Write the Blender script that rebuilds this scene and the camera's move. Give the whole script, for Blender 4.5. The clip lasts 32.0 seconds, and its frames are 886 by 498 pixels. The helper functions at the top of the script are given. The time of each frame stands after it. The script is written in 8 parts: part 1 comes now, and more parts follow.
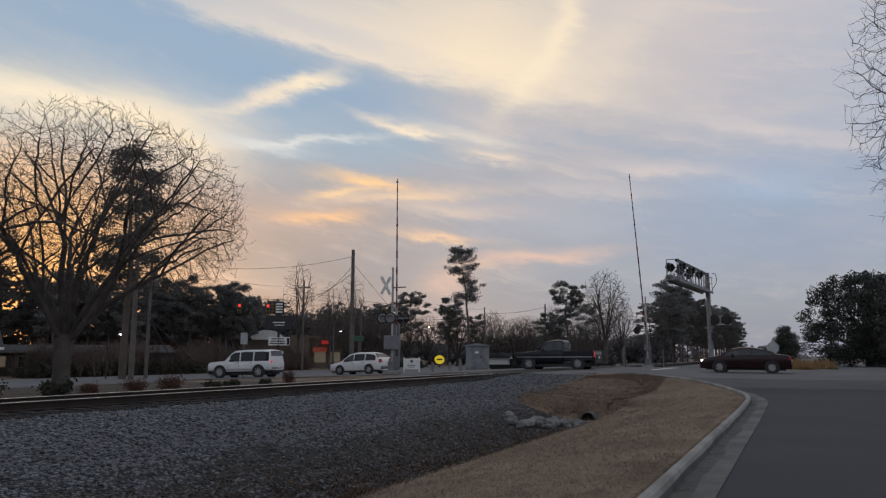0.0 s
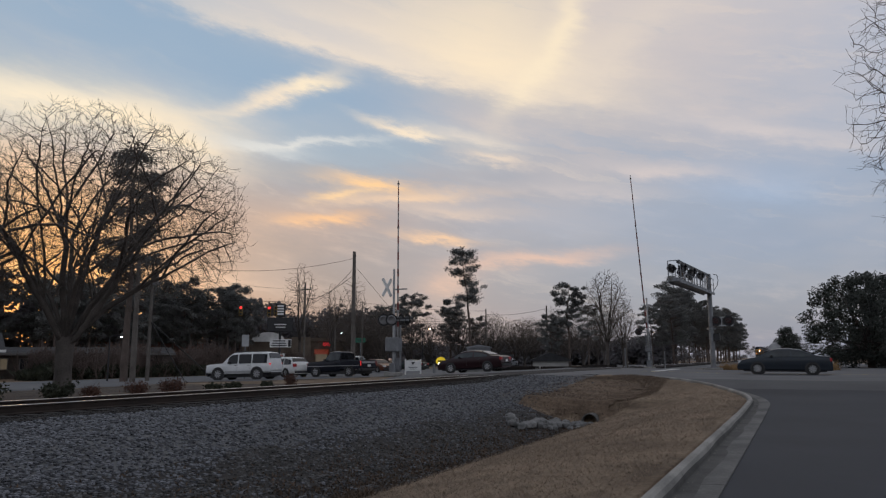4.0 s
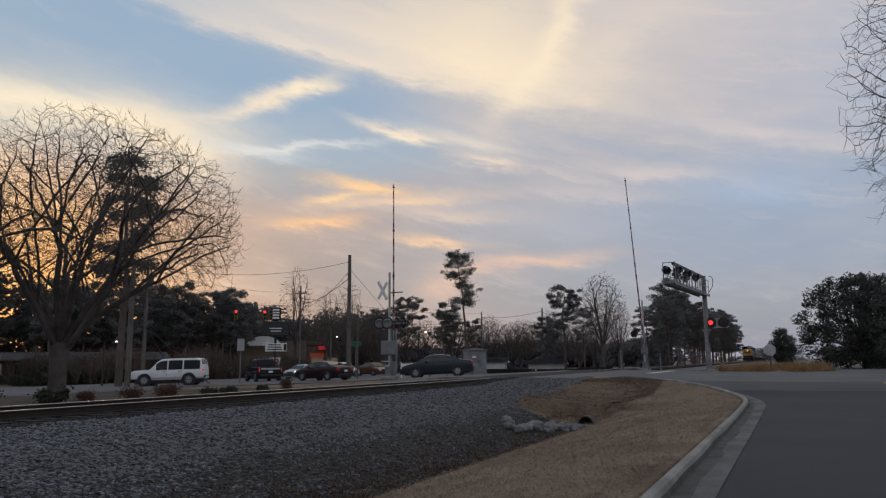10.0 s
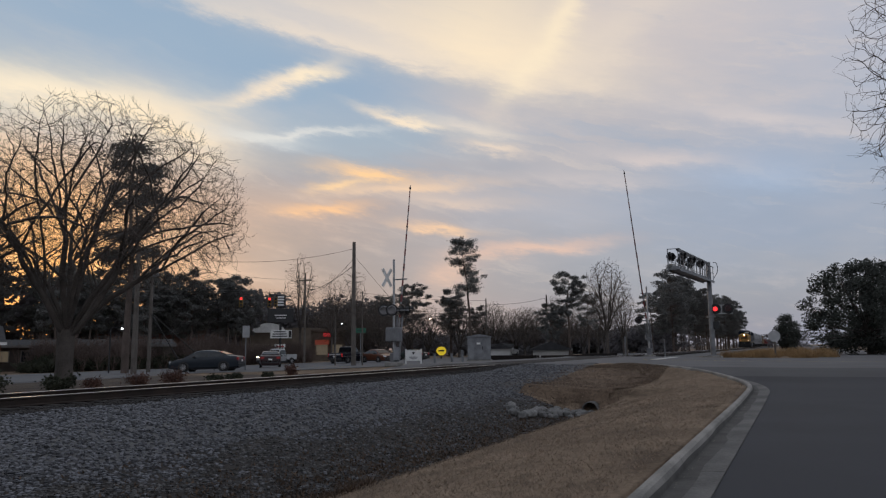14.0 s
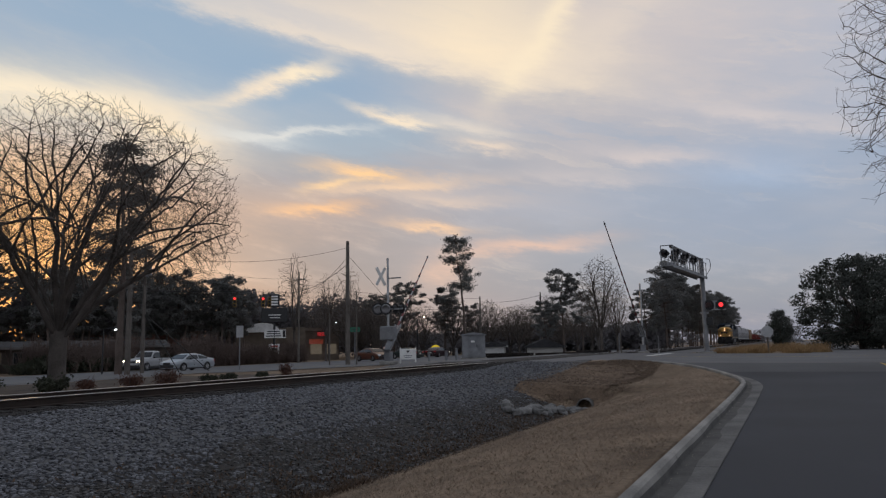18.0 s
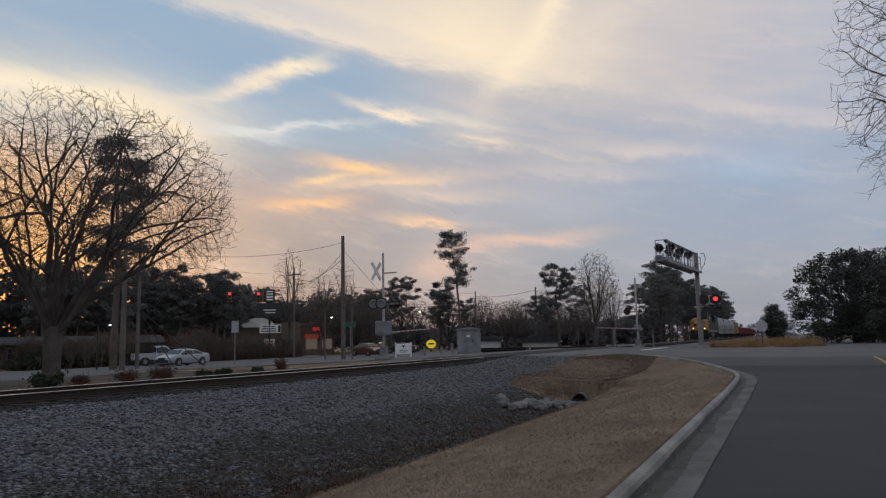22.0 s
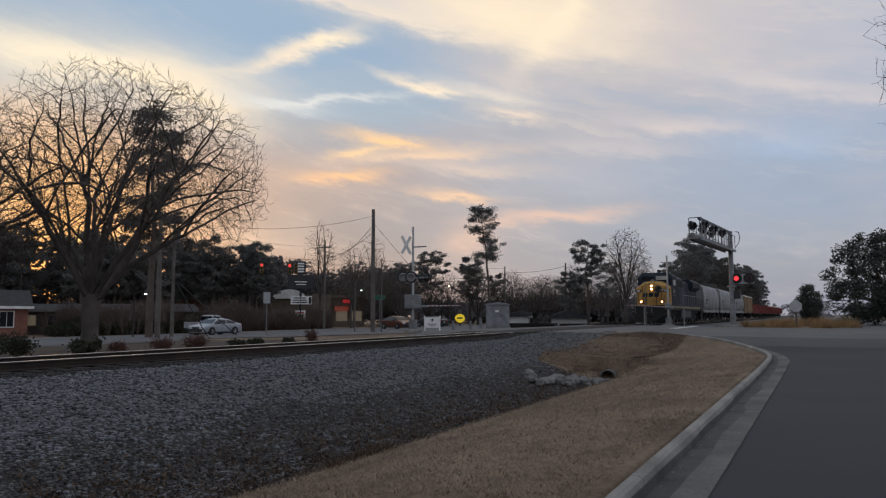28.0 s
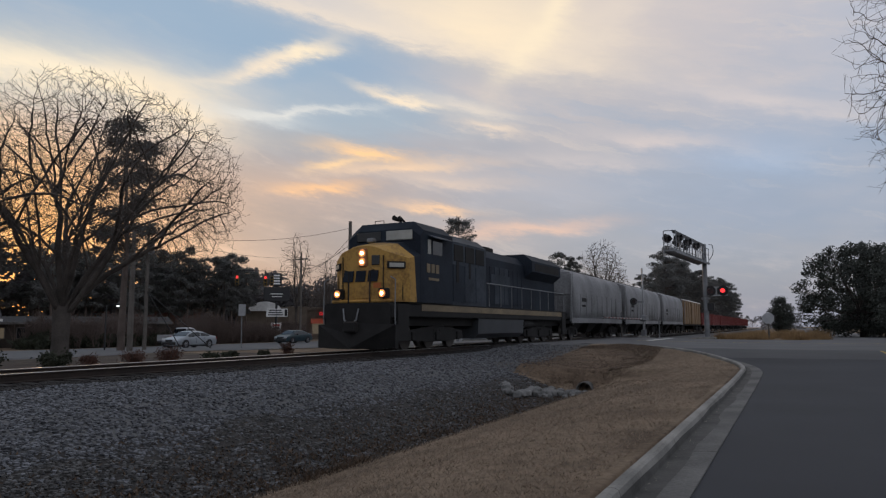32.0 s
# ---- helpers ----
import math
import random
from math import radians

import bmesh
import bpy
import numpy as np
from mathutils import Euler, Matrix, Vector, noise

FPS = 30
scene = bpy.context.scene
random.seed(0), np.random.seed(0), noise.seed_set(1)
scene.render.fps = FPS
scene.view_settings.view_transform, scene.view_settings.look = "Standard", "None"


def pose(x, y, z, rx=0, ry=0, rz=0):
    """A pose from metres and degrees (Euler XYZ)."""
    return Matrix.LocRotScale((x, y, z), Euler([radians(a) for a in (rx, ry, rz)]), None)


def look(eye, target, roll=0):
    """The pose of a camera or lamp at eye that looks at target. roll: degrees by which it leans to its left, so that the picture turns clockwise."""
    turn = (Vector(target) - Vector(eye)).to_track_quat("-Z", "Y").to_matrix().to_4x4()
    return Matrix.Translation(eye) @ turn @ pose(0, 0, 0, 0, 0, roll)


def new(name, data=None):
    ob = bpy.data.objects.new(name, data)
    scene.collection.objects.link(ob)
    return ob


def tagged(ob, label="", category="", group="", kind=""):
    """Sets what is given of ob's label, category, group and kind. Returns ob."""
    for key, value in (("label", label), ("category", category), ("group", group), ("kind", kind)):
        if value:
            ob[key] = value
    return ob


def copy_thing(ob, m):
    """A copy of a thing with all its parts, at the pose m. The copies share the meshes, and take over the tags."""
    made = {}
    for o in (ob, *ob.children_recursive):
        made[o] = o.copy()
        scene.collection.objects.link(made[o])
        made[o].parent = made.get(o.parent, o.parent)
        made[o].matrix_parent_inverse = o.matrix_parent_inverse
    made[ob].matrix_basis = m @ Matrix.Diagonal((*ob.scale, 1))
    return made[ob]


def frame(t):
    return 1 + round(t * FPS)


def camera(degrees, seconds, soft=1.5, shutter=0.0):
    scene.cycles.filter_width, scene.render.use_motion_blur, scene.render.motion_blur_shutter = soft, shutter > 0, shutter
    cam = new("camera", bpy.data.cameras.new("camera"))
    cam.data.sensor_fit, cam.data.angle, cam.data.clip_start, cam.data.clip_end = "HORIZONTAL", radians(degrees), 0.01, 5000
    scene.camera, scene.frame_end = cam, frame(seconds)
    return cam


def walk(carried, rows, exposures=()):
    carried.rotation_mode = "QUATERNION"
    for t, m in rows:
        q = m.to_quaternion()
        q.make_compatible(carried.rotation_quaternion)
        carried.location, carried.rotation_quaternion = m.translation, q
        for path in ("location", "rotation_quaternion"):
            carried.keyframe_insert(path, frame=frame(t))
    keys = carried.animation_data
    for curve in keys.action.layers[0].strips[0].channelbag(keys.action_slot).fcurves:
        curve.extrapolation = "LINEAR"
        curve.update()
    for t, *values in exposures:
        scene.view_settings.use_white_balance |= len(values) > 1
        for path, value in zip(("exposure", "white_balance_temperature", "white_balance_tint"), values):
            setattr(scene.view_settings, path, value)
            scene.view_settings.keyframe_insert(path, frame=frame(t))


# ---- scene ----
# A level crossing at dusk: x to the east, y along the railway. The camera is held by hand at eye height on the verge of a side road.
EYE = (0.0, 0.0, 1.45)
TURNS = (
    (0.0, 98.48, 0.15, 25.89), (0.5, 98.43, 0.25, 25.95), (1.0, 98.36, 0.04, 26.01), (1.5, 98.38, -0.01, 26.09), (2.0, 98.45, 0.16, 26.12),
    (2.5, 98.52, 0.28, 26.11), (3.0, 98.52, 0.31, 26.06), (3.5, 98.58, 0.24, 26.08), (5.5, 98.69, 0.49, 25.67), (6.0, 98.70, 0.47, 25.74),
    (6.5, 98.68, 0.45, 25.80), (7.0, 98.68, 0.45, 25.80), (7.5, 98.70, 0.51, 25.81), (8.0, 98.75, 0.32, 25.83), (8.5, 98.83, 0.40, 25.86),
    (9.0, 98.85, 0.56, 25.81), (9.5, 98.85, 0.63, 25.69), (10.0, 98.85, 0.57, 25.68), (10.5, 98.82, 0.68, 25.76), (11.0, 98.71, 0.58, 25.75),
    (11.5, 98.71, 0.64, 25.63), (12.0, 98.71, 0.43, 25.34), (12.5, 98.73, 0.17, 24.65), (13.0, 98.43, 0.09, 24.78), (13.5, 98.05, 0.24, 25.58),
    (14.0, 97.81, 0.65, 26.03), (14.5, 97.71, 0.83, 26.09), (16.5, 97.81, 1.09, 25.75), (17.0, 97.77, 1.12, 25.70), (17.5, 97.69, 1.16, 25.66),
    (18.0, 97.67, 1.14, 25.59), (18.5, 97.66, 1.19, 25.48), (19.0, 97.69, 1.14, 25.37), (19.5, 97.74, 1.27, 25.33), (20.0, 97.67, 1.27, 25.30),
    (20.5, 97.60, 1.28, 25.23), (21.0, 97.33, 1.24, 25.17), (21.5, 97.19, 1.27, 25.22), (22.0, 97.25, 1.25, 25.23), (22.5, 97.34, 1.50, 25.22),
    (23.0, 97.30, 1.52, 24.92), (23.5, 97.12, 1.43, 24.76), (24.0, 97.03, 1.40, 24.82), (24.5, 96.89, 1.27, 24.98), (25.0, 96.44, 1.09, 25.39),
    (25.5, 95.89, 0.48, 25.75), (27.5, 95.36, -0.12, 27.33), (28.0, 95.26, 0.18, 27.50), (28.5, 95.30, 0.24, 27.77), (29.0, 95.79, 0.19, 27.39),
    (29.5, 96.11, 0.36, 26.83), (30.0, 96.37, 0.72, 26.25), (30.5, 96.64, 0.75, 25.61), (31.0, 96.79, 0.64, 25.17), (31.5, 96.75, 0.47, 25.27),
    (32.0, 96.22, 0.24, 25.68),
)
cam = camera(63.02, 32.0, soft=1.25)
walk(cam, [(t, pose(*EYE, rx, ry, rz)) for t, rx, ry, rz in TURNS], [(0.0, 0.0), (20.0, 0.0), (25.0, 0.08), (28.0, 0.10), (32.0, 0.05)])

# ---- sky and light ----
world = bpy.data.worlds.new("dusk_sky")
scene.world = world
world.use_nodes = True
WT = world.node_tree
WT.nodes.clear()


def sm(op, a, b=None, c=None, clamp=False):
    nd = WT.nodes.new("ShaderNodeMath")
    nd.operation, nd.use_clamp = op, clamp
    for i, v in enumerate((a, b, c)):
        if v is None:
            continue
        if isinstance(v, (int, float)):
            nd.inputs[i].default_value = v
        else:
            WT.links.new(v, nd.inputs[i])
    return nd.outputs[0]


def sky_mix(fac, a, b):
    nd = WT.nodes.new("ShaderNodeMix")
    nd.data_type = "RGBA"
    for sock, v in ((nd.inputs[0], fac), (nd.inputs[6], a), (nd.inputs[7], b)):
        if isinstance(v, (int, float)):
            sock.default_value = v
        elif isinstance(v, tuple):
            sock.default_value = (*v, 1)
        else:
            WT.links.new(v, sock)
    return nd.outputs[2]


def sky_noise(vec, scale, detail=5.0, rough=0.6):
    nd = WT.nodes.new("ShaderNodeTexNoise")
    nd.inputs["Scale"].default_value, nd.inputs["Detail"].default_value, nd.inputs["Roughness"].default_value = scale, detail, rough
    WT.links.new(vec, nd.inputs["Vector"])
    return nd.outputs[0]


def sky_ramp(fac, *stops):
    nd = WT.nodes.new("ShaderNodeValToRGB")
    el = nd.color_ramp.elements
    while len(el) < len(stops):
        el.new(0.5)
    for e, (az, colour) in zip(el, stops):
        e.position, e.color = (az + 120) / 180, (*colour, 1)
    WT.links.new(fac, nd.inputs[0])
    return nd.outputs[0]


tc = WT.nodes.new("ShaderNodeTexCoord")
sep = WT.nodes.new("ShaderNodeSeparateXYZ")
WT.links.new(tc.outputs["Generated"], sep.inputs[0])
DX, DY, DZ = sep.outputs
AZ0 = sm("MULTIPLY", sm("ARCTAN2", DX, DY), 180 / math.pi)
EL0 = sm("MULTIPLY", sm("ARCSINE", sm("MINIMUM", sm("MAXIMUM", DZ, -1.0), 1.0)), 180 / math.pi)
# wind-drawn cirrus: the bearing and the height are bent by drawn-out noise
comb = WT.nodes.new("ShaderNodeCombineXYZ")
WT.links.new(sm("MULTIPLY", AZ0, 0.10), comb.inputs[0])
WT.links.new(sm("ADD", sm("MULTIPLY", EL0, 0.26), sm("MULTIPLY", AZ0, 0.05)), comb.inputs[1])
WARP = sky_noise(comb.outputs[0], 0.9, 6.0, 0.62)
comb2 = WT.nodes.new("ShaderNodeCombineXYZ")
WT.links.new(sm("ADD", sm("MULTIPLY", AZ0, 0.16), 7.3), comb2.inputs[0])
WT.links.new(sm("ADD", sm("MULTIPLY", EL0, 0.55), sm("MULTIPLY", AZ0, 0.09)), comb2.inputs[1])
WISP = sky_noise(comb2.outputs[0], 1.0, 7.0, 0.66)
comb3 = WT.nodes.new("ShaderNodeCombineXYZ")
WT.links.new(sm("ADD", sm("MULTIPLY", AZ0, 0.05), 3.1), comb3.inputs[0])
WT.links.new(sm("MULTIPLY", EL0, 0.13), comb3.inputs[1])
SOFT = sky_noise(comb3.outputs[0], 1.0, 4.0, 0.55)
AZ = sm("ADD", AZ0, sm("MULTIPLY", sm("SUBTRACT", WARP, 0.5), 7.0))
EL = sm("ADD", EL0, sm("MULTIPLY", sm("SUBTRACT", WISP, 0.5), 2.6))
AZF = sm("DIVIDE", sm("ADD", AZ, 120.0), 180.0, clamp=True)

BACK = (0.46, 0.50, 0.60)
low = sky_ramp(AZF, (-110, BACK), (-75, (0.42, 0.24, 0.17)), (-56, (0.62, 0.29, 0.14)), (-50, (0.34, 0.25, 0.215)), (-43, (0.245, 0.23, 0.25)), (-36, (0.24, 0.238, 0.27)), (-26, (0.325, 0.315, 0.36)), (-11, (0.28, 0.315, 0.395)), (10, (0.265, 0.31, 0.40)), (55, BACK))
mid = sky_ramp(AZF, (-110, BACK), (-75, (0.48, 0.36, 0.28)), (-57, (0.86, 0.57, 0.33)), (-48, (0.45, 0.365, 0.31)), (-42, (0.285, 0.28, 0.30)), (-36, (0.275, 0.275, 0.312)), (-26, (0.36, 0.35, 0.39)), (-12, (0.345, 0.375, 0.45)), (6, (0.295, 0.365, 0.49)), (55, BACK))
high = sky_ramp(AZF, (-110, BACK), (-75, (0.40, 0.44, 0.48)), (-57, (0.48, 0.53, 0.54)), (-46, (0.40, 0.49, 0.57)), (-38, (0.27, 0.41, 0.55)), (-26, (0.395, 0.415, 0.475)), (-13, (0.45, 0.445, 0.49)), (6, (0.40, 0.455, 0.57)), (55, BACK))
top = sky_ramp(AZF, (-110, BACK), (-75, (0.25, 0.35, 0.49)), (-57, (0.24, 0.38, 0.55)), (-45, (0.28, 0.40, 0.55)), (-33, (0.46, 0.48, 0.53)), (-22, (0.72, 0.64, 0.53)), (-13, (0.65, 0.58, 0.55)), (6, (0.50, 0.51, 0.58)), (55, BACK))


def step_up(v, a, b):
    nd = WT.nodes.new("ShaderNodeMapRange")
    nd.interpolation_type = "SMOOTHSTEP"
    nd.inputs["From Min"].default_value, nd.inputs["From Max"].default_value = a, b
    WT.links.new(v, nd.inputs["Value"])
    return nd.outputs["Result"]


SKY = sky_mix(step_up(EL, 2, 10), low, mid)
SKY = sky_mix(step_up(EL, 10, 18), SKY, high)
SKY = sky_mix(step_up(EL, 18, 27), SKY, top)
SKY = sky_mix(step_up(EL, 34, 75), SKY, (0.36, 0.40, 0.47))
# soft mottling of the thin cloud sheet
SKY = sky_mix(sm("MULTIPLY", step_up(SOFT, 0.42, 0.72), 0.32), SKY, (0.66, 0.57, 0.54))
SKY = sky_mix(sm("MULTIPLY", step_up(WISP, 0.50, 0.78), 0.26), SKY, (0.72, 0.61, 0.56))
# fibres drawn out down to the right, and clearer lanes between them
comb4 = WT.nodes.new("ShaderNodeCombineXYZ")
WT.links.new(sm("ADD", sm("MULTIPLY", AZ, 0.045), sm("MULTIPLY", EL0, 0.02)), comb4.inputs[0])
WT.links.new(sm("ADD", sm("MULTIPLY", EL, 0.50), sm("MULTIPLY", AZ, 0.13)), comb4.inputs[1])
FIBRE = sky_noise(comb4.outputs[0], 1.3, 6.0, 0.6)
SKY = sky_mix(sm("MULTIPLY", sm("MULTIPLY", step_up(FIBRE, 0.46, 0.30), step_up(EL0, 6, 16)), 0.38), SKY, (0.28, 0.38, 0.52))
SKY = sky_mix(sm("MULTIPLY", step_up(FIBRE, 0.54, 0.72), 0.30), SKY, (0.80, 0.67, 0.56))


def stroke(az, el, half, thick, slant, colour, amount, ragged=1.0, under=None):
    """One streak of cloud, or one gap of clear sky, at a bearing and a height in degrees."""
    global SKY
    c, s = math.cos(radians(slant)), math.sin(radians(slant))
    da, de = sm("SUBTRACT", AZ, az), sm("SUBTRACT", EL, el)
    u = sm("DIVIDE", sm("ADD", sm("MULTIPLY", da, c), sm("MULTIPLY", de, s)), half)
    v = sm("SUBTRACT", sm("MULTIPLY", de, c), sm("MULTIPLY", da, s))
    if under:
        v = sm("ADD", sm("DIVIDE", sm("MAXIMUM", v, 0.0), thick), sm("DIVIDE", sm("MINIMUM", v, 0.0), under))
    else:
        v = sm("DIVIDE", v, thick)
    q = sm("ADD", sm("MULTIPLY", u, u), sm("MULTIPLY", v, v))
    mask = sm("EXPONENT", sm("MULTIPLY", q, -0.8))
    grain = sm("ADD", sm("MULTIPLY", sm("SUBTRACT", WISP, 0.5), 1.6 * ragged), 1.0)
    SKY = sky_mix(sm("MULTIPLY", sm("MULTIPLY", mask, grain), amount, clamp=True), SKY, colour)


CREAM, CLEAR, PEACH, PALE = (0.92, 0.77, 0.59), (0.27, 0.40, 0.55), (0.98, 0.62, 0.32), (0.80, 0.70, 0.60)
stroke(-40.0, 21.2, 12.0, 2.6, -10, CLEAR, 0.9, 0.5)
stroke(-30.7, 19.8, 5.5, 1.7, -14, (0.27, 0.39, 0.54), 0.85, 0.5)
stroke(-33.4, 16.2, 7.5, 1.6, 2, (0.33, 0.43, 0.53), 0.75, 0.6)
stroke(-53.5, 23.0, 9.0, 2.4, 3, CLEAR, 0.8, 0.5)
stroke(-37.4, 14.3, 5.5, 0.9, -4, (0.36, 0.38, 0.41), 0.6)
stroke(-2.2, 12.3, 5.5, 1.8, -5, (0.34, 0.45, 0.63), 0.65)
stroke(-4.0, 8.3, 9.0, 2.2, -3, (0.29, 0.36, 0.50), 0.5)
stroke(-15.0, 10.8, 9.0, 1.5, 0, (0.36, 0.41, 0.52), 0.5)
stroke(-36.5, 10.8, 7.0, 2.4, 2, (0.66, 0.47, 0.38), 0.40)
stroke(-46.5, 10.0, 5.5, 4.0, 3, (0.80, 0.50, 0.32), 0.30)
stroke(-54.5, 7.0, 5.5, 4.4, 4, (1.10, 0.55, 0.19), 0.7)
stroke(-8.0, 21.5, 10.0, 4.0, -14, (0.60, 0.54, 0.54), 0.55)
stroke(-33.0, 23.3, 15.0, 3.6, -11, (0.88, 0.75, 0.61), 0.85, 0.6, 0.55)
stroke(-38.0, 25.4, 9.0, 0.7, -12, (0.55, 0.55, 0.58), 0.6)
stroke(-21.8, 22.6, 7.5, 3.6, -16, (0.97, 0.80, 0.58), 0.85, 0.5, 1.7)
stroke(-16.6, 24.2, 6.0, 1.1, 52, (1.0, 0.84, 0.60), 0.75, 0.6)
stroke(-12.0, 23.5, 6.0, 1.6, 30, (0.80, 0.69, 0.58), 0.5)
stroke(-22.5, 18.6, 6.0, 1.0, -12, (0.66, 0.57, 0.53), 0.5)
stroke(-39.5, 20.15, 4.4, 0.60, 21, CREAM, 0.95)
stroke(-36.7, 21.1, 1.7, 0.5, 12, (1.0, 0.84, 0.60), 0.9)
stroke(-28.8, 17.95, 3.3, 0.40, -13, CREAM, 0.9)
stroke(-23.6, 17.4, 4.2, 0.45, -14, PALE, 0.65)
stroke(-21.9, 15.6, 2.8, 0.4, -13, (0.9, 0.72, 0.56), 0.75)
stroke(-31.2, 13.8, 3.4, 0.42, -7, PEACH, 0.95)
stroke(-33.6, 12.9, 2.2, 0.35, 8, (0.98, 0.66, 0.36), 0.8)
stroke(-29.0, 12.6, 4.8, 0.42, 4, (0.92, 0.64, 0.42), 0.75)
stroke(-25.2, 11.6, 4.5, 0.5, -3, (0.78, 0.60, 0.48), 0.55)
stroke(-35.1, 11.0, 2.9, 0.42, 2, (0.98, 0.57, 0.29), 0.8)
stroke(-26.5, 9.4, 2.9, 0.36, -5, (0.96, 0.62, 0.38), 0.85)
stroke(-19.3, 7.7, 4.8, 0.45, 2, (0.88, 0.56, 0.42), 0.7)
stroke(-24.8, 6.0, 2.0, 1.1, 20, (0.85, 0.55, 0.42), 0.5)
stroke(-54.0, 18.0, 8.0, 1.0, -2, (1.0, 0.86, 0.63), 0.85, 0.8, 1.5)
stroke(-46.8, 16.4, 4.0, 1.9, -22, (0.98, 0.81, 0.57), 0.75)
stroke(-37.0, 16.7, 5.2, 0.30, 5, (0.75, 0.75, 0.72), 0.75)
stroke(-41.0, 16.2, 3.5, 0.5, -6, (0.72, 0.74, 0.72), 0.6)
stroke(-8.6, 14.1, 4.2, 0.55, -9, (0.70, 0.60, 0.57), 0.6)
stroke(-0.1, 15.9, 5.0, 0.6, -16, (0.72, 0.63, 0.60), 0.6)
stroke(-13.0, 12.9, 5.0, 0.5, -6, (0.60, 0.54, 0.54), 0.5)
# clear twilight above the cloud sheet
clear = WT.nodes.new("ShaderNodeTexSky")
clear.sky_type, clear.sun_disc = "NISHITA", False
clear.sun_elevation, clear.sun_rotation = radians(2.0), radians(-54)
SKY = sky_mix(0.025, SKY, clear.outputs[0])
back = WT.nodes.new("ShaderNodeBackground")
balance = WT.nodes.new("ShaderNodeMix")
balance.data_type, balance.blend_type = "RGBA", "MULTIPLY"
balance.inputs[0].default_value, balance.inputs[7].default_value = 1.0, (0.975, 0.966, 0.962, 1)
WT.links.new(SKY, balance.inputs[6])
WT.links.new(balance.outputs[2], back.inputs[0])
back.inputs[1].default_value = 1.03
wout = WT.nodes.new("ShaderNodeOutputWorld")
WT.links.new(back.outputs[0], wout.inputs[0])

sun = new("low_sun", bpy.data.lights.new("low_sun", "SUN"))
sun.data.energy, sun.data.angle, sun.data.color = 0.35, radians(12), (1.0, 0.62, 0.34)
sun.matrix_world = look((-54 * 3, 39 * 3, 14), (0, 0, 0))
scene.view_settings.exposure = 0.0

# ---- materials ----
MATS = {}


def mat(name, dark, light, rough=0.8, coarse=1.2, fine=24.0, bump=0.25, deep=0.01, metal=0.0, glow=None, coat=0.0, vary=0.0, spread=0.5):
    """A painted, mineral or woody surface: two colours mixed by coarse stains and fine grain, with relief from the grain."""
    if name in MATS:
        return MATS[name]
    m = bpy.data.materials.new(name)
    m.use_nodes = True
    nt = m.node_tree
    bs = nt.nodes["Principled BSDF"]
    co = nt.nodes.new("ShaderNodeTexCoord")
    n1, n2 = nt.nodes.new("ShaderNodeTexNoise"), nt.nodes.new("ShaderNodeTexNoise")
    n1.inputs["Scale"].default_value, n1.inputs["Detail"].default_value = coarse, 4
    n2.inputs["Scale"].default_value, n2.inputs["Detail"].default_value = fine, 3
    for n in (n1, n2):
        nt.links.new(co.outputs["Object"], n.inputs["Vector"])
    add = nt.nodes.new("ShaderNodeMath")
    add.operation = "ADD"
    half = nt.nodes.new("ShaderNodeMath")
    half.operation = "MULTIPLY"
    half.inputs[1].default_value = spread
    nt.links.new(n1.outputs[0], add.inputs[0])
    nt.links.new(n2.outputs[0], half.inputs[0])
    nt.links.new(half.outputs[0], add.inputs[1])
    rp = nt.nodes.new("ShaderNodeValToRGB")
    lo, hi = 0.32 + 0.35 * spread, 0.68 + 0.65 * spread
    rp.color_ramp.elements[0].position, rp.color_ramp.elements[1].position = min(lo, 0.9), min(hi, 1.0)
    rp.color_ramp.elements[0].color, rp.color_ramp.elements[1].color = (*dark, 1), (*light, 1)
    nt.links.new(add.outputs[0], rp.inputs[0])
    colour = rp.outputs[0]
    if vary:
        oi = nt.nodes.new("ShaderNodeObjectInfo")
        hsv = nt.nodes.new("ShaderNodeHueSaturation")
        mr = nt.nodes.new("ShaderNodeMapRange")
        mr.inputs["To Min"].default_value, mr.inputs["To Max"].default_value = 1 - vary, 1 + vary
        nt.links.new(oi.outputs["Random"], mr.inputs["Value"])
        nt.links.new(mr.outputs[0], hsv.inputs["Value"])
        nt.links.new(colour, hsv.inputs["Color"])
        colour = hsv.outputs[0]
    nt.links.new(colour, bs.inputs["Base Color"])
    bs.inputs["Roughness"].default_value, bs.inputs["Metallic"].default_value = rough, metal
    bs.inputs["Coat Weight"].default_value = coat
    bs.inputs["Coat Roughness"].default_value = 0.08
    if bump:
        bp = nt.nodes.new("ShaderNodeBump")
        bp.inputs["Strength"].default_value, bp.inputs["Distance"].default_value = bump, deep
        nt.links.new(n2.outputs[0], bp.inputs["Height"])
        nt.links.new(bp.outputs[0], bs.inputs["Normal"])
    if glow:
        bs.inputs["Emission Color"].default_value, bs.inputs["Emission Strength"].default_value = (*glow[0], 1), glow[1]
    MATS[name] = m
    return m


